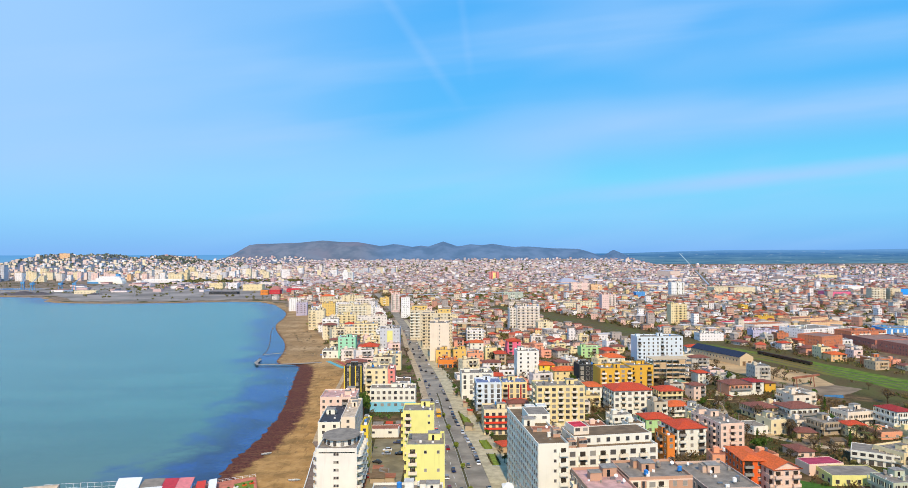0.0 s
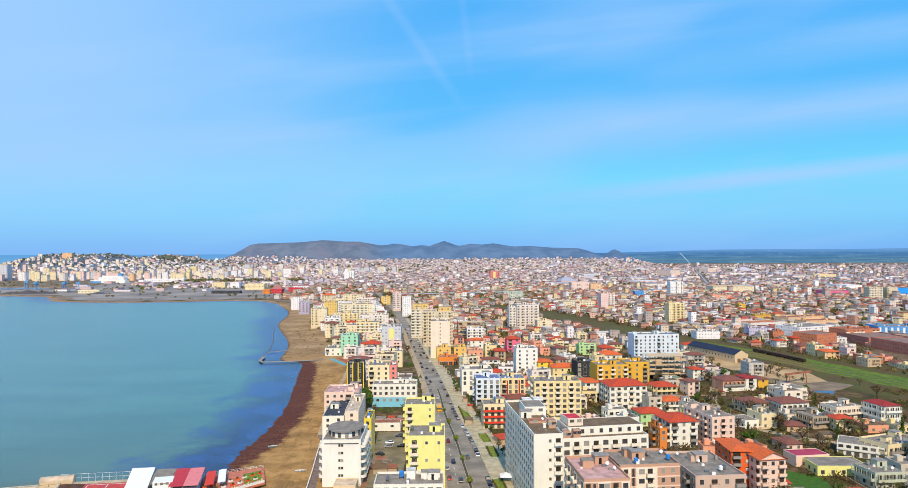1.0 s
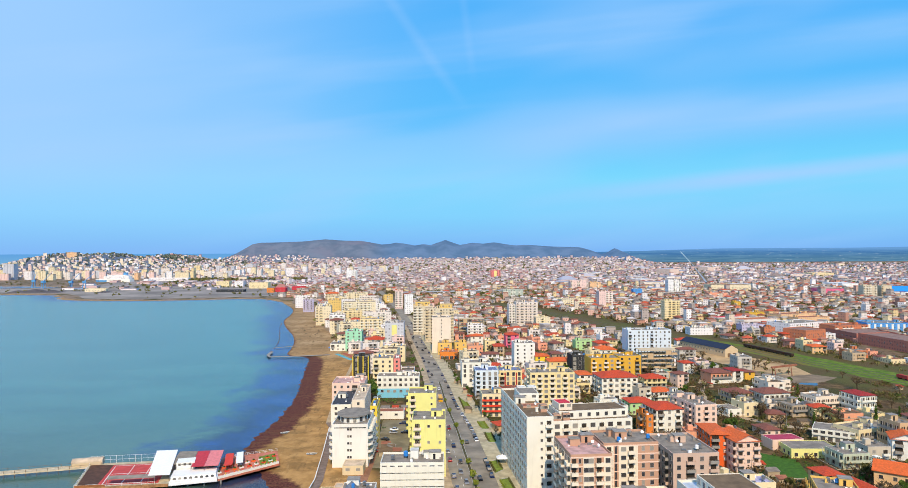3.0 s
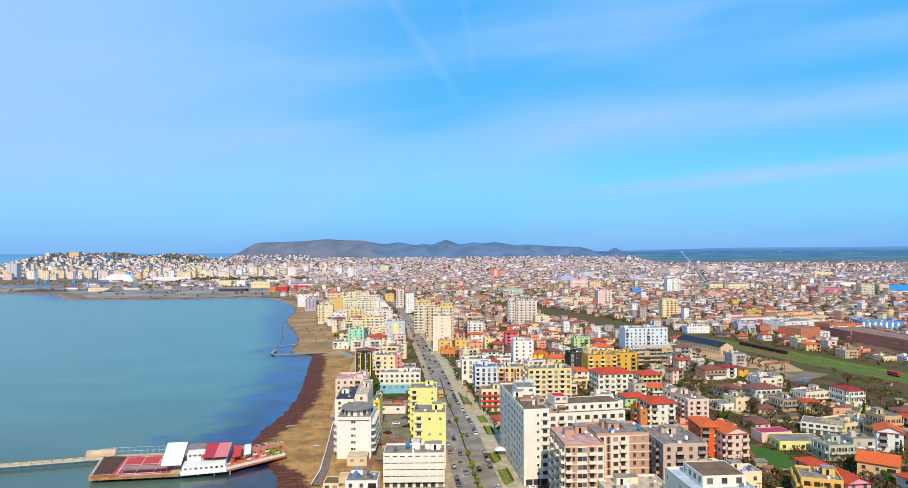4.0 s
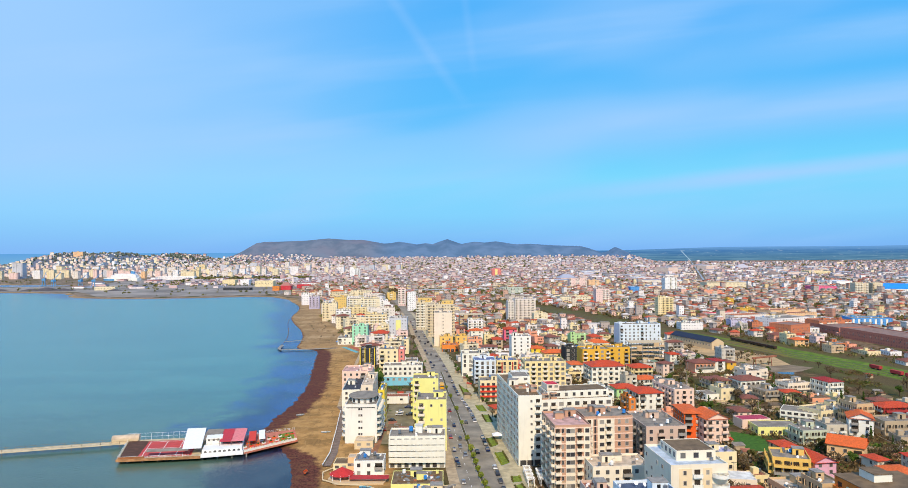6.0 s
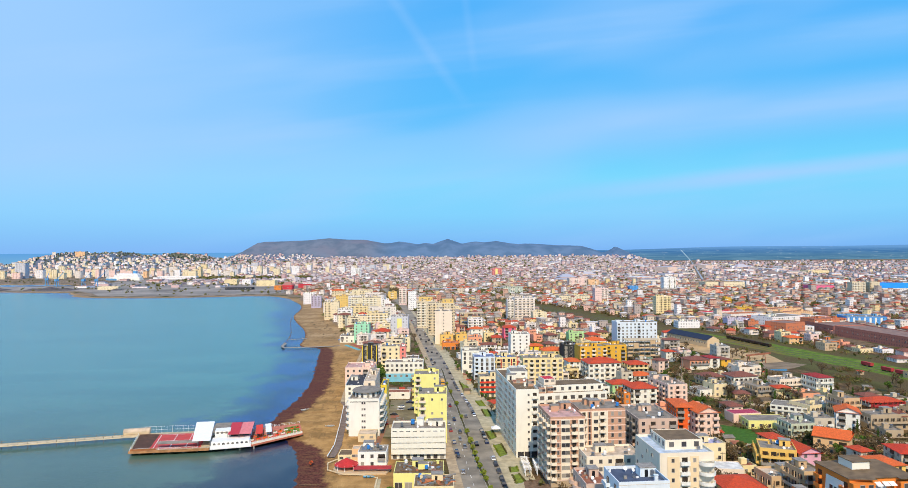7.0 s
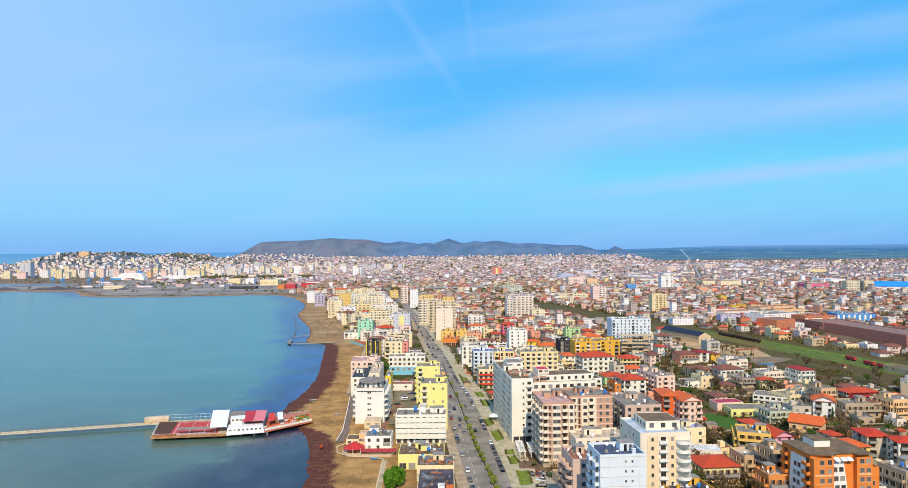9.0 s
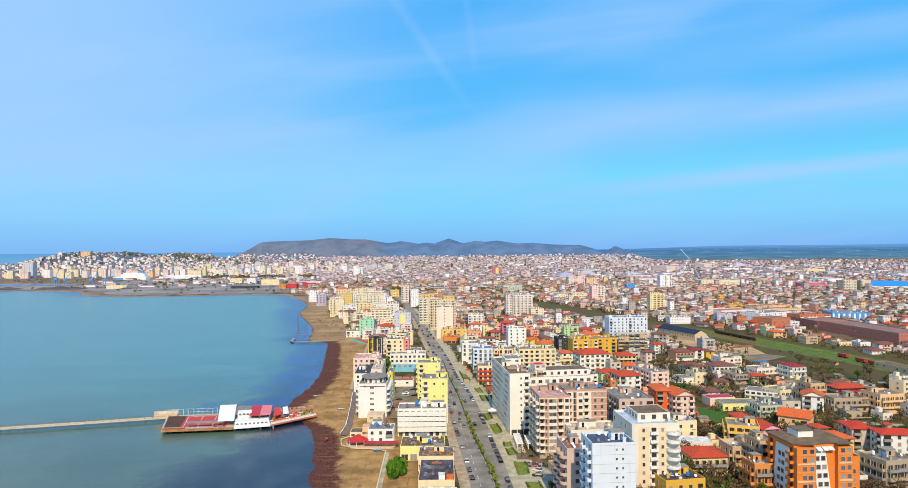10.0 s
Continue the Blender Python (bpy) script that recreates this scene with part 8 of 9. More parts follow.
def pier():
    """Red court and terraces on piles, run out from the beach, with a footbridge to the west."""
    root = thing("pier", pose(0, 0, 0), "long restaurant pier with red floor on concrete piles", "pier")
    red = plain_mat("red_court", (.76, .29, .27), .8, 0, .2, .4)
    edge = [(-142.4, 221.1), (-107.9, 225.3), (-115.0, 256.0), (-151.5, 251.5)]
    bm = bmesh.new()
    prism(bm, edge, DECK - .8, DECK)
    part("deck_slab", bm, plain_mat("pier_stone", (.74, .68, .55), .9, 0, .25, .5), root)
    bm = bmesh.new()
    prism(bm, [(-141, 223.4), (-112.5, 227), (-118, 252), (-146, 248.6)], DECK, DECK + .06)
    part("court_floor", bm, red, root, "faded red court floor")
    for (ax, ay), (bx, by) in (((-133.5, 225.6), (-139, 248.2)), ((-126.5, 226.4), (-131.5, 249.2)), ((-119.5, 227.3), (-124.5, 250.1)), ((-136.5, 237.5), (-117.5, 240.0)), ((-133.5, 225.6), (-119.5, 227.3)), ((-139, 248.0), (-124.5, 249.9))):
        bm = bmesh.new()
        d_ = Vector((bx - ax, by - ay)).normalized() * .14
        prism(bm, [(ax + d_.y, ay - d_.x), (bx + d_.y, by - d_.x), (bx - d_.y, by + d_.x), (ax - d_.y, ay + d_.x)], DECK + .06, DECK + .08)
        part("court_line", bm, M["line"], root, "worn white court line")
    bm = bmesh.new()
    prism(bm, [(-141.8, 222.0), (-134.6, 222.9), (-140.4, 249.4), (-150.2, 249.9)], DECK + .02, DECK + .10)
    part("plank_floor", bm, plain_mat("dark_planks", (.36, .25, .19), .85, 0, .4, .6), root, "dark brown plank floor")
    bm = bmesh.new()
    prism(bm, [(-142.6, 220.9), (-107.9, 225.1), (-107.9, 225.35), (-142.6, 221.15)], DECK - .9, DECK + .25)
    part("edge_board", bm, plain_mat("orange_boards", (.68, .50, .34), .8, 0, .45, .6), root, "orange brown boarded edge")
    bm = bmesh.new()
    prism(bm, [(-107.7, 225.3), (-90.5, 230.2), (-98.0, 258.0), (-114.8, 256.0)], DECK - .8, DECK + .02)
    part("deck_slab", bm, M["white_paint"], root)
    bm = bmesh.new()
    prism(bm, [(-90.3, 230.3), (-70.5, 249.5), (-76.0, 268.0), (-97.8, 258.0)], DECK - .8, DECK + .01)
    part("deck_slab", bm, plain_mat("terrace_stone", (.76, .46, .36), .8, 0, .3, .5), root)
    for i in range(9):
        for j in range(3):
            bm = bmesh.new()
            x = -139 + i * 6.2
            y = 224 + i * .9 + j * 11
            tube(bm, (x - j * 2.6, y, -5), (x - j * 2.6, y, DECK - .6), .35, n=8)
            part("pile", bm, M["concrete"], root)
    for (ax, ay), (bx, by), mt in (((-107.7, 225.5), (-90.6, 230.4), M["white_paint"]), ((-90.2, 230.6), (-70.8, 249.6), wall_mat("white")), ((-142, 221.4), (-131, 222.7), plain_mat("rusty_edge", (.62, .40, .24), .8, 0, .3, .8))):
        bm = bmesh.new()
        d_ = Vector((bx - ax, by - ay)).normalized() * .25
        prism(bm, [(ax, ay), (bx, by), (bx - d_.y, by + d_.x), (ax - d_.y, ay + d_.x)], DECK, DECK + .95)
        part("parapet", bm, mt, root, "pier edge parapet")
    for k in range(14):
        bm = bmesh.new()
        c = Vector((-89.6, 232.2)).lerp(Vector((-72, 249.8)), k / 13)
        tube(bm, (c.x, c.y, DECK), (c.x, c.y, DECK + 1.5), .16, n=6)
        part("rail_post", bm, wall_mat(("orange_red", "yellow", "red")[k % 3]), root, "brightly painted post")
    bm = bmesh.new()
    prism(bm, [(-78, 247), (-72.5, 252), (-76, 264), (-82, 259)], DECK + .01, DECK + .12)
    part("grass_patch", bm, M["lawn"], root, "green turf at the shore end")
    # rails round the court
    def rail(p, q, h=1.1):
        P, Q = Vector((*p, DECK)), Vector((*q, DECK))
        n = max(2, int((Q - P).length / 2.4))
        for i in range(n + 1):
            bm = bmesh.new()
            c = P.lerp(Q, i / n)
            tube(bm, c, c + Vector((0, 0, h)), .05, n=6)
            part("rail_post", bm, M["white_paint"], root)
        for z in (h, h * .5):
            bm = bmesh.new()
            tube(bm, P + Vector((0, 0, z)), Q + Vector((0, 0, z)), .04, n=6)
            part("rail_bar", bm, M["white_paint"], root)
    rail((-142, 221.6), (-113, 225.2))
    rail((-151, 251.2), (-118, 255.2), 3.2)
    rail((-142.2, 221.6), (-151, 251.0))
    rail((-90.2, 231), (-71.5, 249.6))
    rail((-76, 267.5), (-97, 257.5))
    return root


pier()


def canopy(name, label, corners, z0, z1, mat, posts=True, slope_y=True):
    """A sloped roof sheet on posts: its front edge at z0 and its back edge at z1."""
    root = thing(name, pose(0, 0, 0), label, "canopy")
    bm = bmesh.new()
    z = (z0, z0, z1, z1)
    v = [bm.verts.new((*c, DECK + h)) for c, h in zip(corners, z)] + [bm.verts.new((*c, DECK + h + .14)) for c, h in zip(corners, z)]
    for f in ((3, 2, 1, 0), (4, 5, 6, 7), (0, 1, 5, 4), (1, 2, 6, 5), (2, 3, 7, 6), (3, 0, 4, 7)):
        bm.faces.new([v[i] for i in f])
    part("roof_sheet", bm, mat, root)
    for c, h in zip(corners, z):
        bm = bmesh.new()
        tube(bm, (*c, DECK), (*c, DECK + h + .02), .08, n=6)
        part("post", bm, M["metal"], root)
    return root


canopy("canopy", "large white sloped canopy over the pier terrace", [(-116.5, 227.5), (-108.5, 228.5), (-114.5, 252), (-123, 251)], 2.6, 5.4, M["white_paint"])
canopy("canopy", "low grey awning in front of the court", [(-131, 224.2), (-113.5, 226.3), (-114.2, 229.3), (-131.7, 227.2)], 2.3, 2.7, M["roof_grey"])
canopy("canopy", "red and salmon canvas canopy over the bar", [(-103, 236), (-98, 236.7), (-101, 253.2), (-106, 252.5)], 3.2, 4.6, plain_mat("red_awning_canvas", (.74, .22, .26), .7, 0, .15, 1))
canopy("canopy", "salmon pink canvas canopy over the bar", [(-97.9, 236.7), (-92.5, 237.5), (-95.5, 254), (-100.9, 253.2)], 3.2, 4.6, plain_mat("salmon_canvas", (.86, .50, .50), .7, 0, .15, 1))
canopy("canopy", "grey shed roof on the pier", [(-112, 238), (-104, 239), (-106.5, 254), (-114, 253)], 3.4, 4.3, M["roof_grey"])
canopy("canopy", "small white and red awning at the shore end", [(-91, 240), (-88, 241.5), (-91.5, 255), (-94.5, 253.5)], 2.2, 3.0, plain_mat("red_canvas", (.82, .26, .20), .7, 0, .1, 1))
canopy("canopy", "small white awning at the shore end", [(-87, 243), (-84.5, 244.5), (-88, 257), (-90.5, 255.5)], 2.2, 3.0, M["white_paint"])
bar = thing("pier_bar", pose(-108.5, 229.2, DECK, 0, 0, 14), "white bar building with a row of arched openings", "bar")
bm = bmesh.new()
box(bm, 0, 0, -.5, 17, 8.5, 1.5)
part("wall", bm, wall_mat("bright_white"), bar)
# added dark box: the shade inside the bar, under the canopy
bm = bmesh.new()
box(bm, 8.2, 8.7, 0, 16.6, 15, 3.6)
part("bar_room", bm, M["glass"], bar, "dark box standing in for the shaded bar interior")
for i in range(8):
    bm = bmesh.new()
    pts = [(-.6, 0)] + [(math.cos(a) * .6, .45 + math.sin(a) * .45) for a in np.linspace(math.pi, 0, 9)] + [(.6, 0)]
    a_ = [bm.verts.new((1.4 + i * 2.03 + x, -.03, .15 + z)) for x, z in pts]
    b_ = [bm.verts.new((1.4 + i * 2.03 + x, .02, .15 + z)) for x, z in pts]
    bm.faces.new(a_[::-1])
    for j in range(len(a_) - 1):
        bm.faces.new((a_[j], b_[j], b_[j + 1], a_[j + 1]))
    part("arch_opening", bm, M["glass"], bar, "dark arched opening")
bm = bmesh.new()
box(bm, 1, 9, 0, 8, 15, 4.2)
part("rear_room", bm, wall_mat("bright_white"), bar)
for i in range(3):
    part("window", window_mesh(.9, .8), None, bar, "", pose(2.2 + i * 2.0, 9, 3.0))
# bright furniture of the shore-end terrace
_rt = random.Random(3)
for i in range(16):
    x, y = -92 + (i % 8) * 2.4 + _rt.uniform(-.3, .3), 237.5 + (i % 8) * 2.2 + (i // 8) * 6.5
    root = thing("planter", pose(x, y, DECK, 0, 0, 45), _rt.choice(("orange terrace planter with plants", "white terrace planter with green plants")), "planter", "terrace planters")
    bm = bmesh.new()
    box(bm, -.9, -.35, 0, .9, .35, .55)
    part("trough", bm, wall_mat(_rt.choice(("orange_red", "bright_white", "red"))), root)
    bm = bmesh.new()
    leaf_cloud(bm, _rt, (0, 0, .8), .55, 22, .35)
    part("plants", bm, M["leaf"], root)


def footbridge():
    root = thing("footbridge", pose(0, 0, 0), "narrow pale footbridge on posts out over the bay", "footbridge")
    P, Q = Vector((-330, 203.5, .9)), Vector((-150, 250, .9))
    n = (Q - P).normalized()
    s = Vector((-n.y, n.x, 0)) * 2.3
    bm = bmesh.new()
    prism(bm, [(P - s).xy, (Q - s).xy, (Q + s).xy, (P + s).xy], .45, .95)
    part("deck", bm, plain_mat("bridge_stone", (.80, .73, .60), .9, 0, .2, .6), root)
    for i in range(47):
        c = P.lerp(Q, i / 46)
        for sg in (-1, 1):
            bm = bmesh.new()
            tube(bm, c + s * .92 * sg - Vector((0, 0, 4)), c + s * .92 * sg + Vector((0, 0, 1.1)), .10, n=6)
            part("post", bm, M["wood"], root)
    for sg in (-1, 1):
        bm = bmesh.new()
        tube(bm, P + s * .92 * sg + Vector((0, 0, 1.0)), Q + s * .92 * sg + Vector((0, 0, 1.0)), .05, n=6)
        part("rail", bm, M["wood"], root)
    return root


footbridge()
kiosk = thing("pier_kiosk", pose(-157, 247.3, .9, 0, 0, 14) @ Matrix.Diagonal((1.25, .9, .7, 1)), "small white kiosk with vaulted roof", "kiosk")
bm = bmesh.new()
prism(bm, [(0, 0), (9, 0), (9, 5), (0, 5)], 0, 2.2)
part("wall", bm, wall_mat("stone"), kiosk)
bm = bmesh.new()
tube(bm, (-.3, 2.5, 2.0), (9.3, 2.5, 2.0), 2.4, n=16)
part("vault", bm, M["roof_terrace"], kiosk)

# ---- beach ----
ribbon("jetty", [(-156.4, 575), (-155, 556), (-150.8, 545.5), (-126, 549), (-100.6, 555.4)], 3.0, .25, M["concrete"], "low concrete jetty closing the bathing cove", "jetty")
ribbon("jetty", [(-160.4, 600.6), (-143.0, 611.4)], 1.6, .15, M["concrete"], "thin concrete jetty beside the breakwater", "jetty")
ribbon("promenade", [(-24.5, 60), (-26, 141), (-27, 186)], 2.2, .12, M["paving"], "narrow beach promenade", "promenade")
ribbon("promenade", [(-62, 320), (-68, 388), (-72, 470), (-76, 540)], 2.6, .10, M["dirt"], "dusty beach promenade beside the hotels", "promenade")
ribbon("promenade", [(-50.5, 214), (-50.3, 231), (-53.5, 266), (-58, 310), (-62, 322)], 3.0, .11, plain_mat("walk_paving", (.50, .43, .38), .9, 0, .3, .4), "dark paved beach walk before the hotel", "promenade")
ribbon("beach_wall", [(-52.4, 214), (-52.1, 231), (-55.2, 266), (-59.6, 310)], .35, .75, wall_mat("rose_white"), "low white wall along the beach walk", "wall")
ribbon("beach_wall", [(-26.5, 128), (-27.5, 186), (-34, 189.5), (-42, 190.5), (-49, 196), (-50.5, 205), (-46, 212)], .4, .65, wall_mat("cream_grey"), "low pale wall round the beach terrace", "wall")


def breakwater():
    root = thing("breakwater", pose(0, 0, 0), "broken line of dark breakwater rocks", "breakwater")
    rng = random.Random(12)
    for i in range(70):
        t = i / 69
        x, y = -157 - 46 * t + 4 * math.sin(t * 5), 560 + 262 * t
        bm = bmesh.new()
        r = rng.uniform(.3, .75)
        vs = [bm.verts.new((x + rng.uniform(-.4, .4) + r * p[0] * rng.uniform(.7, 1.2), y + r * p[1] * rng.uniform(.7, 1.6), -1.3 + r * (p[2] + .6) * rng.uniform(.6, 1)))
              for p in ((1, 0, 0), (-1, 0, 0), (0, 1, 0), (0, -1, 0), (0, 0, 1), (0, 0, -1))]
        for f in ((0, 2, 4), (2, 1, 4), (1, 3, 4), (3, 0, 4), (2, 0, 5), (1, 2, 5), (3, 1, 5), (0, 3, 5)):
            bm.faces.new([vs[q] for q in f])
        part("rock", bm, M["roof_brown"], root)


breakwater()


def boat(m, shade, label):
    root = thing("rowing_boat", m, label, "boat", "beach boats")
    bm = bmesh.new()
    sec = [(-2.4, .55, .35), (-1.0, .85, 0), (.8, .8, .0), (2.4, .05, .5)]
    L, R, K = [], [], []
    for x, w, k in sec:
        L.append(bm.verts.new((x, -w, .75))), R.append(bm.verts.new((x, w, .75))), K.append(bm.verts.new((x, 0, k)))
    for i in range(3):
        bm.faces.new((L[i], K[i], K[i + 1], L[i + 1]))
        bm.faces.new((K[i], R[i], R[i + 1], K[i + 1]))
    bm.faces.new((L[0], R[0], K[0]))
    r = bmesh.ops.solidify(bm, geom=bm.faces[:], thickness=.08)
    part("hull", bm, wall_mat(shade), root)
    for x in (-1.2, .4):
        bm = bmesh.new()
        box(bm, x, -.75, .5, x + .3, .75, .56)
        part("thwart", bm, M["wood"], root)


boat(pose(-80.5, 302, -.2, 0, 0, 30), "bright_white", "white rowing boat drawn up on the sand")
boat(pose(-60, 265.5, 0, 0, 0, 8), "bright_white", "white rowing boat lying on the sand")
boat(pose(-57.8, 206, -.1, 0, 0, 95), "orange_red", "orange rowing boat lying on the sand")
boat(pose(-31, 187.0, .02, 0, 0, 0), "sky_blue", "pale blue boat beside the terrace wall")

# red terrace of the beach house
ter = thing("red_terrace", pose(0, 0, 0), "red beach terrace with a round conical roof", "terrace")
bm = bmesh.new()
prism(bm, [(-47, 197), (-43.5, 191.5), (-24.5, 191), (-23, 197.5), (-23, 201), (-36, 203), (-46, 203)], -.3, .6)
part("platform", bm, wall_mat("stone"), ter, "pale stone platform")
bm = bmesh.new()
tube(bm, (-41.5, 197.5, 2.4), (-41.5, 197.5, 4.9), 5.0, .25, n=16)
part("cone_roof", bm, plain_mat("red_roof_paint", (.74, .20, .19), .7, 0, .2, .8), ter, "red conical roof")
for i in range(8):
    a = i * math.pi / 4
    bm = bmesh.new()
    tube(bm, (-41.5 + math.cos(a) * 4.6, 197.5 + math.sin(a) * 4.6, .6), (-41.5 + math.cos(a) * 4.6, 197.5 + math.sin(a) * 4.6, 2.75), .12, n=6)
    part("post", bm, M["white_paint"], ter)
bm = bmesh.new()
v = [bm.verts.new(p) for z in (0, .15) for p in ((-38, 192.2, 1.75 + z), (-22.6, 192.2, 1.75 + z), (-22.6, 195.6, 2.15 + z), (-38, 195.6, 2.15 + z))]
for q in ((3, 2, 1, 0), (4, 5, 6, 7), (0, 1, 5, 4), (1, 2, 6, 5), (2, 3, 7, 6), (3, 0, 4, 7)):
    bm.faces.new([v[i] for i in q])
part("awning", bm, plain_mat("faded_red_awning", (.68, .22, .22), .75, 0, .2, .8), ter, "long faded red awning")

bm = bmesh.new()
_b, _t = [bm.verts.new(p) for p in ((-36.2, 203.0, 6.3), (-31.4, 203.0, 6.3), (-31.4, 207.8, 6.3), (-36.2, 207.8, 6.3))], bm.verts.new((-33.8, 205.4, 8.6))
for i in range(4):
    bm.faces.new((_b[i], _b[(i + 1) % 4], _t))
bm.faces.new(_b[::-1])
tagged(new("roof_pyramid", mesh_of("roof_pyramid", bm, M["tile_slate"])), "slate blue pyramid roof over the stair head", "roof")
for i, ((ax, ay), (bx, by)) in enumerate((((-57.5, 181.5), (-48.8, 180.8)), ((-53, 156.5), (-46.5, 155.9)))):
    gr = thing("groyne", pose(0, 0, 0), "low weathered timber groyne across the weed", "groyne", "groynes")
    for j in range(5):
        c = Vector((ax, ay, -1.4)).lerp(Vector((bx, by, -1.0)), j / 4)
        bm = bmesh.new()
        tube(bm, c, c + Vector((0, 0, 1.1)), .14, .11, 7)
        part("post", bm, M["wood"], gr)
    bm = bmesh.new()
    tube(bm, (ax, ay, -.5), (bx, by, -.1), .13, n=6)
    part("rail", bm, M["wood"], gr)


def roof_rubble(x0, x1, y0, y1, z, n, seed, label):
    """Broken boards, sheets and bricks left on a flat roof."""
    rng = random.Random(seed)
    bm = bmesh.new()
    for _ in range(n):
        c, a = Vector((rng.uniform(x0, x1), rng.uniform(y0, y1), z)), rng.uniform(0, 3.1)
        l_, w_, h_ = rng.uniform(.5, 2.6), rng.uniform(.2, .7), rng.uniform(.08, .5)
        R = Matrix.Rotation(a, 3, "Z") @ Matrix.Rotation(rng.uniform(-.25, .25), 3, "X")
        vs = [bm.verts.new(c + R @ Vector(q)) for q in ((-l_, -w_, -.1), (l_, -w_, -.1), (l_, w_, -.1), (-l_, w_, -.1), (-l_, -w_, h_), (l_, -w_, h_), (l_, w_, h_), (-l_, w_, h_))]
        mi = rng.choice((0, 0, 1, 2, 3))
        for f in ((3, 2, 1, 0), (4, 5, 6, 7), (0, 1, 5, 4), (1, 2, 6, 5), (2, 3, 7, 6), (3, 0, 4, 7)):
            bm.faces.new([vs[i] for i in f]).material_index = mi
    tagged(new("roof_rubble", mesh_of("roof_rubble", bm, M["wood"], M["metal"], M["roof_rust_orange"], M["concrete"])), label, "rubble", kind="stuff")


roof_rubble(-10, 1.5, 161, 171, 6.15, 34, 5, "broken boards and orange sheets on the shop roof")
roof_rubble(-17, -3, 176, 187, 6.15, 26, 6, "scrap boards on the bitumen roof")
roof_rubble(-9, 1.5, 138, 156, 5.15, 20, 7, "scattered scrap on the stained roof")
hut = thing("roof_hut", pose(-3.2, 134.6, 5.1), "small white hut on the stained flat roof", "hut")
bm = bmesh.new()
box(bm, 0, 0, 0, 2.3, 2.2, 1.9)
part("wall", bm, wall_mat("bright_white"), hut)
bm = bmesh.new()
box(bm, -.12, -.12, 1.9, 2.42, 2.32, 2.02)
part("roof", bm, M["roof_white"], hut)
bm = bmesh.new()
prism(bm, [(-.3, 134.5), (2.3, 134.5), (2.3, 139.5), (-.3, 139.5)], 5.1, 5.6)
tagged(new("roof_tarpaulin", mesh_of("roof_tarpaulin", bm, plain_mat("orange_tarpaulin", (.86, .44, .18), .8, 0, .3, 1))), "orange tarpaulin spread on the stained roof", "tarpaulin")
hut = thing("roof_hut", pose(-13.2, 217.6, 12.66), "white stair hut on the banded hotel roof", "hut")
bm = bmesh.new()
box(bm, 0, 0, 0, 3.0, 3.6, 3.0)
box(bm, -.15, -.15, 3.0, 3.15, 3.75, 3.15, 1)
part("wall", bm, (wall_mat("bright_white"), M["roof_white"]), hut)
_tank = tagged(new("water_tank", tank_mesh(M["tank_blue"])), "bright blue plastic water tank on the hotel roof", "tank")
_tank.matrix_basis = pose(-15.0, 218.6, 12.66) @ Matrix.Scale(1.4, 4)

# ---- railway yard ----
_wag = None
for i in range(6):
    t = i / 5
    x, y = 282.5 + 11.5 * t, 584 - 52 * t
    a = math.degrees(math.atan2(-(11.5), -52)) + 180
    if _wag is None:
        _wag = thing("freight_wagon", pose(x, y, .03, 0, 0, 12.5), "dark rusty brown freight wagon on the overgrown track", "wagon", "freight wagons")
        bm = bmesh.new()
        box(bm, -1.4, -4.6, .9, 1.4, 4.6, 2.9)
        part("body", bm, plain_mat("wagon_rust", (.26, .20, .16), .9, 0, .3, 1), _wag)
        for yy in (-3.2, 3.2):
            for xx in (-.75, .75):
                part("wheel", _shared["wheel"], None, _wag, "", pose(xx, yy, .45) @ Matrix.Scale(1.45, 4))
            bm = bmesh.new()
            box(bm, -1.0, yy - 1.0, .5, 1.0, yy + 1.0, .92)
            part("bogie", bm, M["dark_metal"], _wag)
    else:
        copy_thing(_wag, pose(x, y, .03, 0, 0, 12.5))
for i, (x, y) in enumerate(((321.1, 427.8), (321.6, 405), (323.5, 392), (327, 380.5))):
    wg = thing("freight_wagon", pose(x, y, .03, 0, 0, 8), "faded crimson freight wagon beside the meadow", "wagon", "crimson wagons")
    bm = bmesh.new()
    box(bm, -1.4, -4.8, .9, 1.4, 4.8, 3.1)
    part("body", bm, wall_mat("dark_red"), wg)
    for yy in (-3.2, 3.2):
        bm = bmesh.new()
        box(bm, -1.0, yy - 1.0, .0, 1.0, yy + 1.0, .92)
        part("bogie", bm, M["dark_metal"], wg)
gantry = thing("gantry_crane", pose(245.3, 444.5, 0, 0, 0, 25), "rusty gantry crane standing over the sandy yard", "crane")
for x in (-10.5, 6.5):
    for y in (-1.8, 1.8):
        bm = bmesh.new()
        tube(bm, (x + y * .8, y * 1.5, -.1), (x, y * .4, 6.6), .3, n=6)
        part("leg", bm, M["roof_rust"], gantry)
bm = bmesh.new()
box(bm, -13, -.7, 6.4, 13, .7, 7.6)
part("beam", bm, M["roof_rust"], gantry)

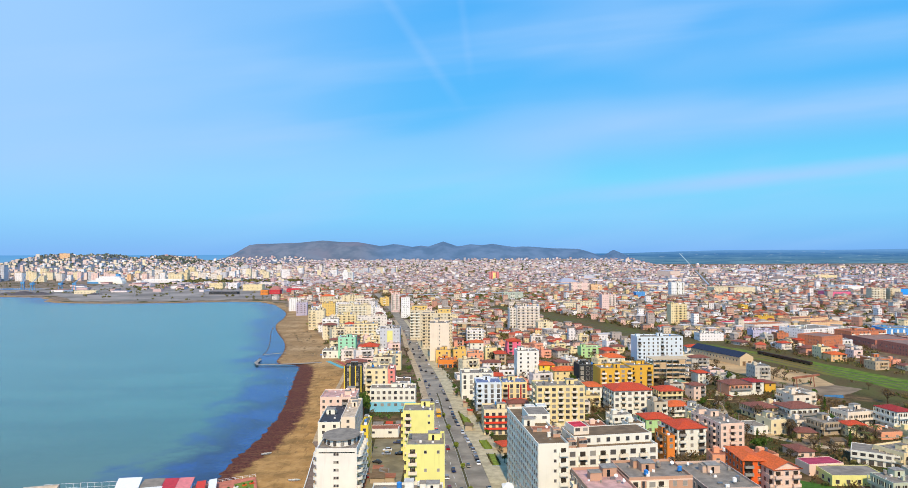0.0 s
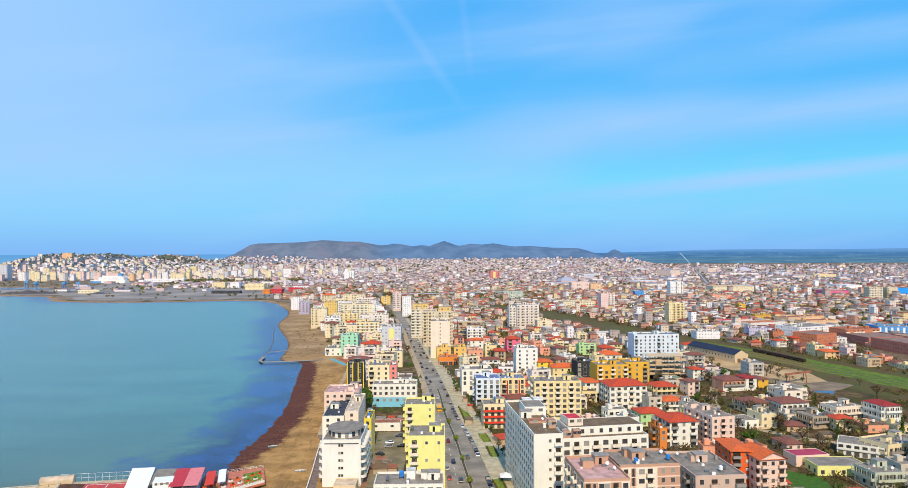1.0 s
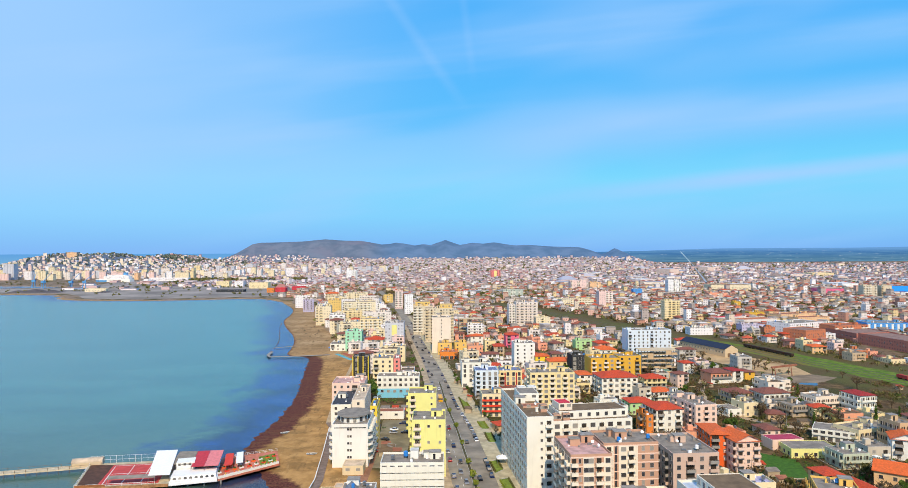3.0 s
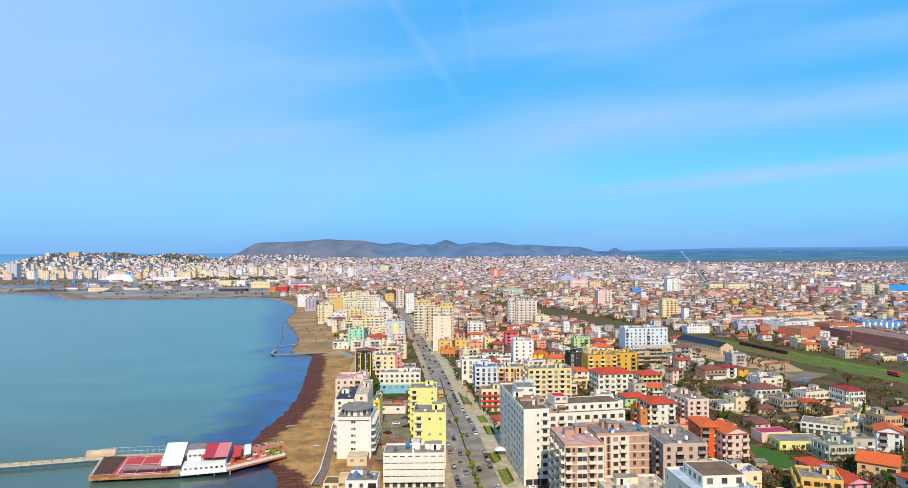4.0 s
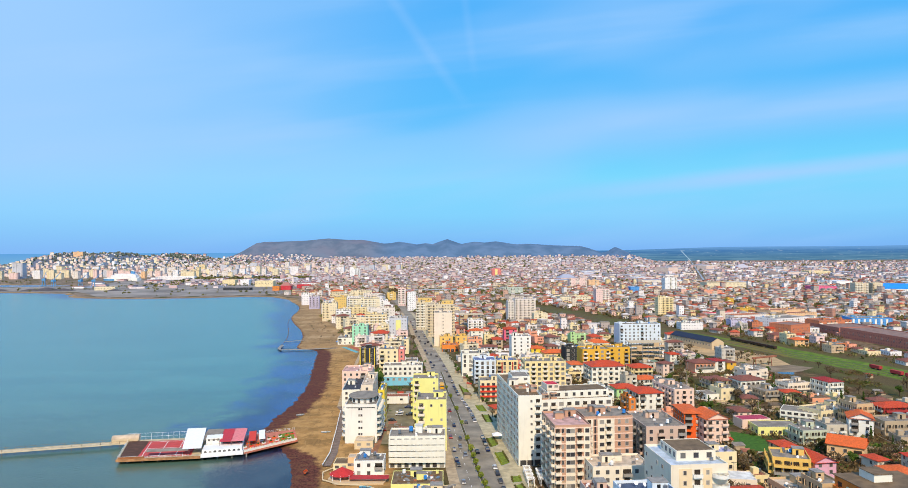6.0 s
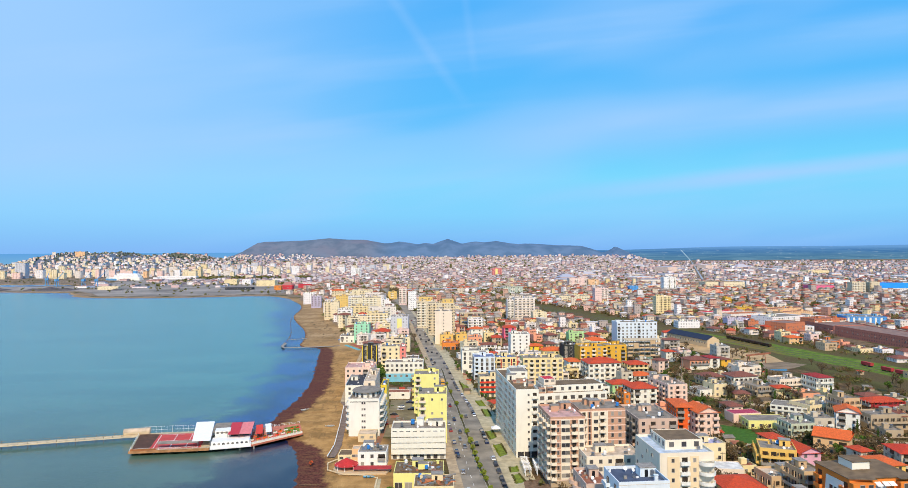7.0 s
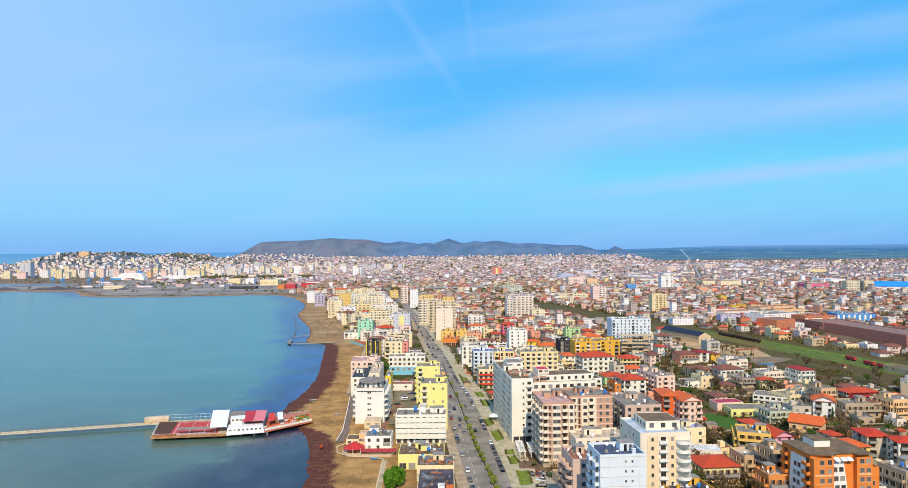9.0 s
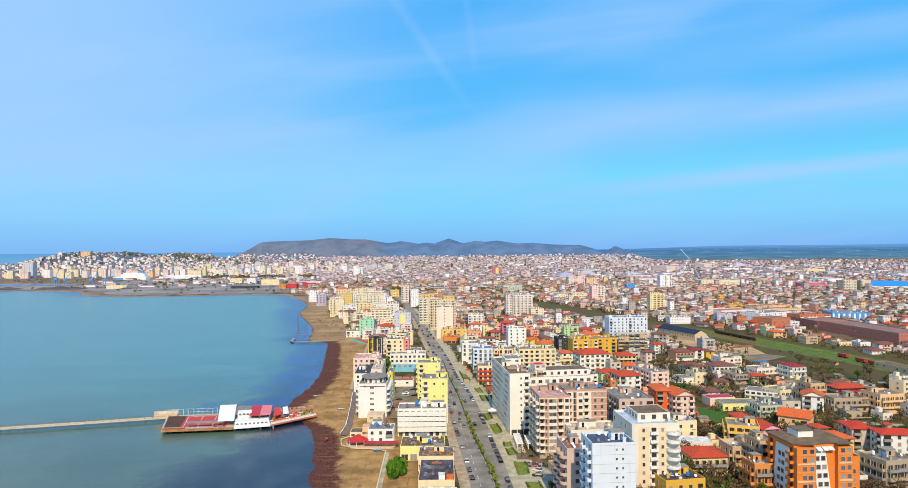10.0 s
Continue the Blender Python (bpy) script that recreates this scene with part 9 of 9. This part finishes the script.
# ---- harbour ----
ferry = thing("ferry", pose(-985, 1992, -1.0, 0, 0, 172), "white passenger ferry moored in the harbour", "ship")
bm = bmesh.new()
prism(bm, [(-55, -10), (45, -10), (62, 0), (45, 10), (-55, 10)], -2, 10)
part("hull", bm, wall_mat("bright_white"), ferry)
bm = bmesh.new()
prism(bm, [(20, -10.2), (45, -10.2), (62.3, 0), (45, 10.2), (20, 10.2)], -1.8, 6.5)
part("bow_paint", bm, wall_mat("blue_hall"), ferry, "blue painted bow")
bm = bmesh.new()
box(bm, -50, -9, 10, 30, 9, 18)
box(bm, -44, -8, 18, 20, 8, 22)
part("superstructure", bm, windowed_mat("bright_white"), ferry)
bm = bmesh.new()
box(bm, -40, -4, 22, -30, 4, 29)
part("funnel", bm, wall_mat("blue_hall"), ferry)
for i, (x, y) in enumerate(((-918, 1632), (-882, 1625), (-990, 1640), (-1050, 1700))):
    cr = thing("harbour_crane", pose(x, y, 0, 0, 0, i * 35), "blue harbour crane with a raised jib", "crane", "harbour cranes")
    bm = bmesh.new()
    for sx in (-4, 4):
        for sy in (-4, 4):
            tube(bm, (sx, sy, -1), (sx * .5, sy * .5, 14), .6, n=5)
    box(bm, -4, -4, 14, 4, 4, 19)
    part("tower", bm, wall_mat("blue_hall"), cr)
    bm = bmesh.new()
    tube(bm, (0, 0, 18), (22, 0, 38), .9, .4, 5)
    part("jib", bm, wall_mat("blue_hall"), cr)
_mast = None
for x, y in ((-714, 1412), (-640, 1408), (-574, 1422), (-500, 1418), (-424, 1413)):
    if _mast is None:
        _mast = thing("light_mast", pose(x, y, 0), "tall grey floodlight mast in the harbour yard", "mast", "light masts")
        bm = bmesh.new()
        tube(bm, (0, 0, -1), (0, 0, 24), .45, .25, 6)
        part("pole", bm, M["metal"], _mast)
        bm = bmesh.new()
        box(bm, -2, -.3, 23.2, 2, .3, 24.4)
        part("lamp_rack", bm, M["metal"], _mast)
    else:
        copy_thing(_mast, pose(x, y, 0))


def heap(m, r, h, seed, mat, label):
    """A loose conical heap with an uneven foot."""
    rng = random.Random(seed)
    bm = bmesh.new()
    rings = []
    for q in (1.0, .72, .42, .15):
        rings.append([bm.verts.new((math.cos(i * .3927) * r * q * rng.uniform(.85, 1.15), math.sin(i * .3927) * r * q * rng.uniform(.85, 1.15), h * (1 - q) * rng.uniform(.85, 1.1) - .1)) for i in range(16)])
    for lo, hi in zip(rings[:-1], rings[1:]):
        ring(bm, lo, hi, 0)
    bm.faces.new(rings[-1])
    ob = tagged(new("coal_heap", mesh_of("coal_heap", bm, mat)), label, "heap", "harbour heaps")
    ob.matrix_basis = m


_coal = plain_mat("dark_coal", (.36, .34, .35), .95, 0, .4, .05)
for i, (x, y, r, h) in enumerate(((-880, 1490, 26, 6), (-925, 1500, 32, 8), (-960, 1496, 22, 5), (-1050, 1502, 34, 6), (-760, 1480, 20, 4), (-1110, 1498, 24, 6))):
    heap(pose(x, y, 0), r, h, 70 + i, _coal, "dark grey coal heap in the harbour yard")

# ---- yard walls, lean-tos and street clutter ----
_ry = random.Random(99)
_wallm = [wall_mat("concrete"), wall_mat("off_white"), wall_mat("tan"), wall_mat("cream")]
_nw = 0
for cx, cy, rad, ax, ay, w, d, ang in list(TAKEN):
    if not (24 < cx < 320 and 105 < cy < 420) or w == 0 or _nw > 130:
        continue
    if _ry.random() < .62:
        s = max(w, d) * .5 + _ry.uniform(2.5, 4.5)
        pts = [(cx - s, cy + s * .7), (cx - s, cy - s), (cx + s * _ry.uniform(.3, 1), cy - s)]
        if any(rail_distance(px, py) < 30 or not clear_of(px, py, -2.0) for px, py in pts) or pts[0][0] < kerb(cy) + wide(cy) + 14:
            continue
        ribbon("garden_wall", pts, .25, _ry.uniform(1.3, 1.9), _wallm[_nw % 4], "plain plastered garden wall", "wall")
        _nw += 1


def lean_to(m, w, d, mat, label):
    root = thing("lean_to", m, label, "lean-to", "garden lean-tos")
    bm = bmesh.new()
    box(bm, .1, .1, -.2, w - .1, d - .1, 2.1)
    part("wall", bm, wall_mat("concrete"), root)
    bm = bmesh.new()
    v = [bm.verts.new(p) for z in (0, .1) for p in ((-.2, -.3, 2.1 + z), (w + .2, -.3, 2.1 + z), (w + .2, d + .2, 2.7 + z), (-.2, d + .2, 2.7 + z))]
    for f in ((3, 2, 1, 0), (4, 5, 6, 7), (0, 1, 5, 4), (1, 2, 6, 5), (2, 3, 7, 6), (3, 0, 4, 7)):
        bm.faces.new([v[i] for i in f])
    part("roof", bm, mat, root)
    return root


_lt = [lean_to(pose(130, 222 + 9 * i, 0), w, d, mt, lb) for i, (w, d, mt, lb) in enumerate(((4, 3, M["roof_rust"], "small shed with a rusty sheet roof"), (5, 3.5, M["roof_grey"], "small shed with a grey sheet roof"), (3.5, 3, M["tile_red"], "small shed with a red tiled roof"), (6, 4, M["roof_brown"], "low shed with a brown sheet roof")))]
for _i, (_x, _y, _a) in enumerate(((-29.5, 262, 4), (-23.6, 263, -3), (-29, 267.5, 2), (-22.8, 268.5, 90), (-29.4, 273.5, 0), (-36.4, 338.8, 3), (-30.4, 339.6, -2), (-25.6, 339.5, 4), (-36.5, 345, 0), (-30, 346, 2), (-24.8, 346.5, 0))):
    copy_thing(_lt[(3, 0, 3, 1, 0, 2, 1, 2, 1, 2, 1)[_i]], pose(_x, _y, 0, 0, 0, _a))
for _i, (_x, _y, _a) in enumerate(((15.0, 339.5, 86), (16.5, 372, 84), (14.6, 392, 86), (10.6, 425, 84))):
    copy_thing(_lt[(3, 2, 0, 3)[_i]], pose(_x, _y, .18, 0, 0, _a))      # kiosks on the pavement
_n = 0
while _n < 75:
    x, y = _ry.uniform(28, 310), _ry.uniform(108, 420)
    if abs(x) < (y + 115) * .70 + 10 and clear_of(x + 2, y + 2, 2.6) and rail_distance(x, y) > 32 and x - kerb(y) > wide(y) + 14:
        copy_thing(_lt[_n % 4], pose(x, y, 0, 0, 0, _ry.choice((0, 8, 90, -10))))
        TAKEN.append((x + 2, y + 2, 2.6, x, y, 4, 3, 0))
    _n += 1


def gazebo(m, mat, label):
    root = thing("gazebo", m, label, "gazebo")
    bm = bmesh.new()
    base, top = [bm.verts.new(p) for p in ((-2.4, -2.4, 2.4), (2.4, -2.4, 2.4), (2.4, 2.4, 2.4), (-2.4, 2.4, 2.4))], bm.verts.new((0, 0, 3.8))
    for i in range(4):
        bm.faces.new((base[i], base[(i + 1) % 4], top))
    bm.faces.new(base[::-1])
    part("canvas", bm, mat, root)
    for x in (-2.2, 2.2):
        for y in (-2.2, 2.2):
            bm = bmesh.new()
            tube(bm, (x, y, -.1), (x, y, 2.42), .06, n=6)
            part("post", bm, M["metal"], root)


gazebo(pose(24.5, 251, .1), M["white_paint"], "white pointed party tent beside the avenue")
gazebo(pose(29.2, 249, .1, 0, 0, 10), plain_mat("red_tent", (.80, .20, .24), .7, 0, .1, 1), "red pointed party tent beside the avenue")


def cafe_table(m):
    root = thing("cafe_table", m, "weathered wooden cafe table with two chairs", "table", "cafe tables")
    bm = bmesh.new()
    tube(bm, (0, 0, .72), (0, 0, .76), .55, n=10)
    tube(bm, (0, 0, 0), (0, 0, .72), .05, n=6)
    part("table", bm, M["wood"], root)
    for s in (-1, 1):
        bm = bmesh.new()
        box(bm, s * .95 - .22, -.22, 0, s * .95 + .22, .22, .45)
        box(bm, s * 1.13 - .04, -.22, .45, s * 1.13 + .04, .22, .9)
        part("chair", bm, M["wood"], root)
    return root


_ct = cafe_table(pose(36, 178, .02))
for i in range(5):
    copy_thing(_ct, pose(33.0 + (i % 2) * 2.9 + (i // 2) * .1, 181 + (i // 2) * 5.2 + _ry.uniform(-1, 1), .02, 0, 0, _ry.uniform(0, 180)))
for i in range(9):
    root = thing("utility_pole", pose((120, 152, 175, 208, 236, 160, 176, 112, 122)[i], (305, 338, 304, 285, 268, 375, 418, 190, 228)[i], 0), "leaning concrete utility pole in a lane", "pole", "utility poles")
    bm = bmesh.new()
    tube(bm, (0, 0, -.3), (.2, 0, 8.2), .16, .1, 7)
    part("pole", bm, M["concrete"], root)
    bm = bmesh.new()
    box(bm, -.8, -.06, 7.6, 1.2, .06, 7.75)
    part("crossarm", bm, M["dark_metal"], root)

# ---- beach bars by the jetty ----
gazebo(pose(-104, 582, .0, 0, 0, 15), M["tank_blue"], "bright blue canvas shelter on the beach")
gazebo(pose(-99, 588, .0, 0, 0, 5), M["tank_blue"], "bright blue canvas shelter on the beach")
ribbon("beach_terrace", [(-96, 561), (-78, 527)], 3.6, .14, plain_mat("turquoise_deck", (.38, .66, .70), .8, 0, .2, .5), "turquoise painted beach terrace", "terrace")
ribbon("beach_terrace", [(-90, 565), (-74, 533)], 3.2, .16, plain_mat("red_deck", (.66, .32, .27), .8, 0, .25, .5), "red painted beach terrace", "terrace")
_rp = random.Random(5)
for _ in range(16):
    y = _rp.uniform(590, 760)
    x = float(np.interp(y, (578, 600, 646, 760), (-120, -140, -153, -185))) + _rp.uniform(14, 34)
    pr = thing("beach_parasol", pose(x, y, 0), "thatched brown beach parasol standing in the sand", "parasol", "beach parasols")
    bm = bmesh.new()
    tube(bm, (0, 0, -.1), (0, 0, 2.4), .05, n=6)
    part("pole", bm, M["wood"], pr)
    bm = bmesh.new()
    tube(bm, (0, 0, 1.7), (0, 0, 2.5), 1.3, .1, n=10)
    part("thatch", bm, M["twig"], pr)
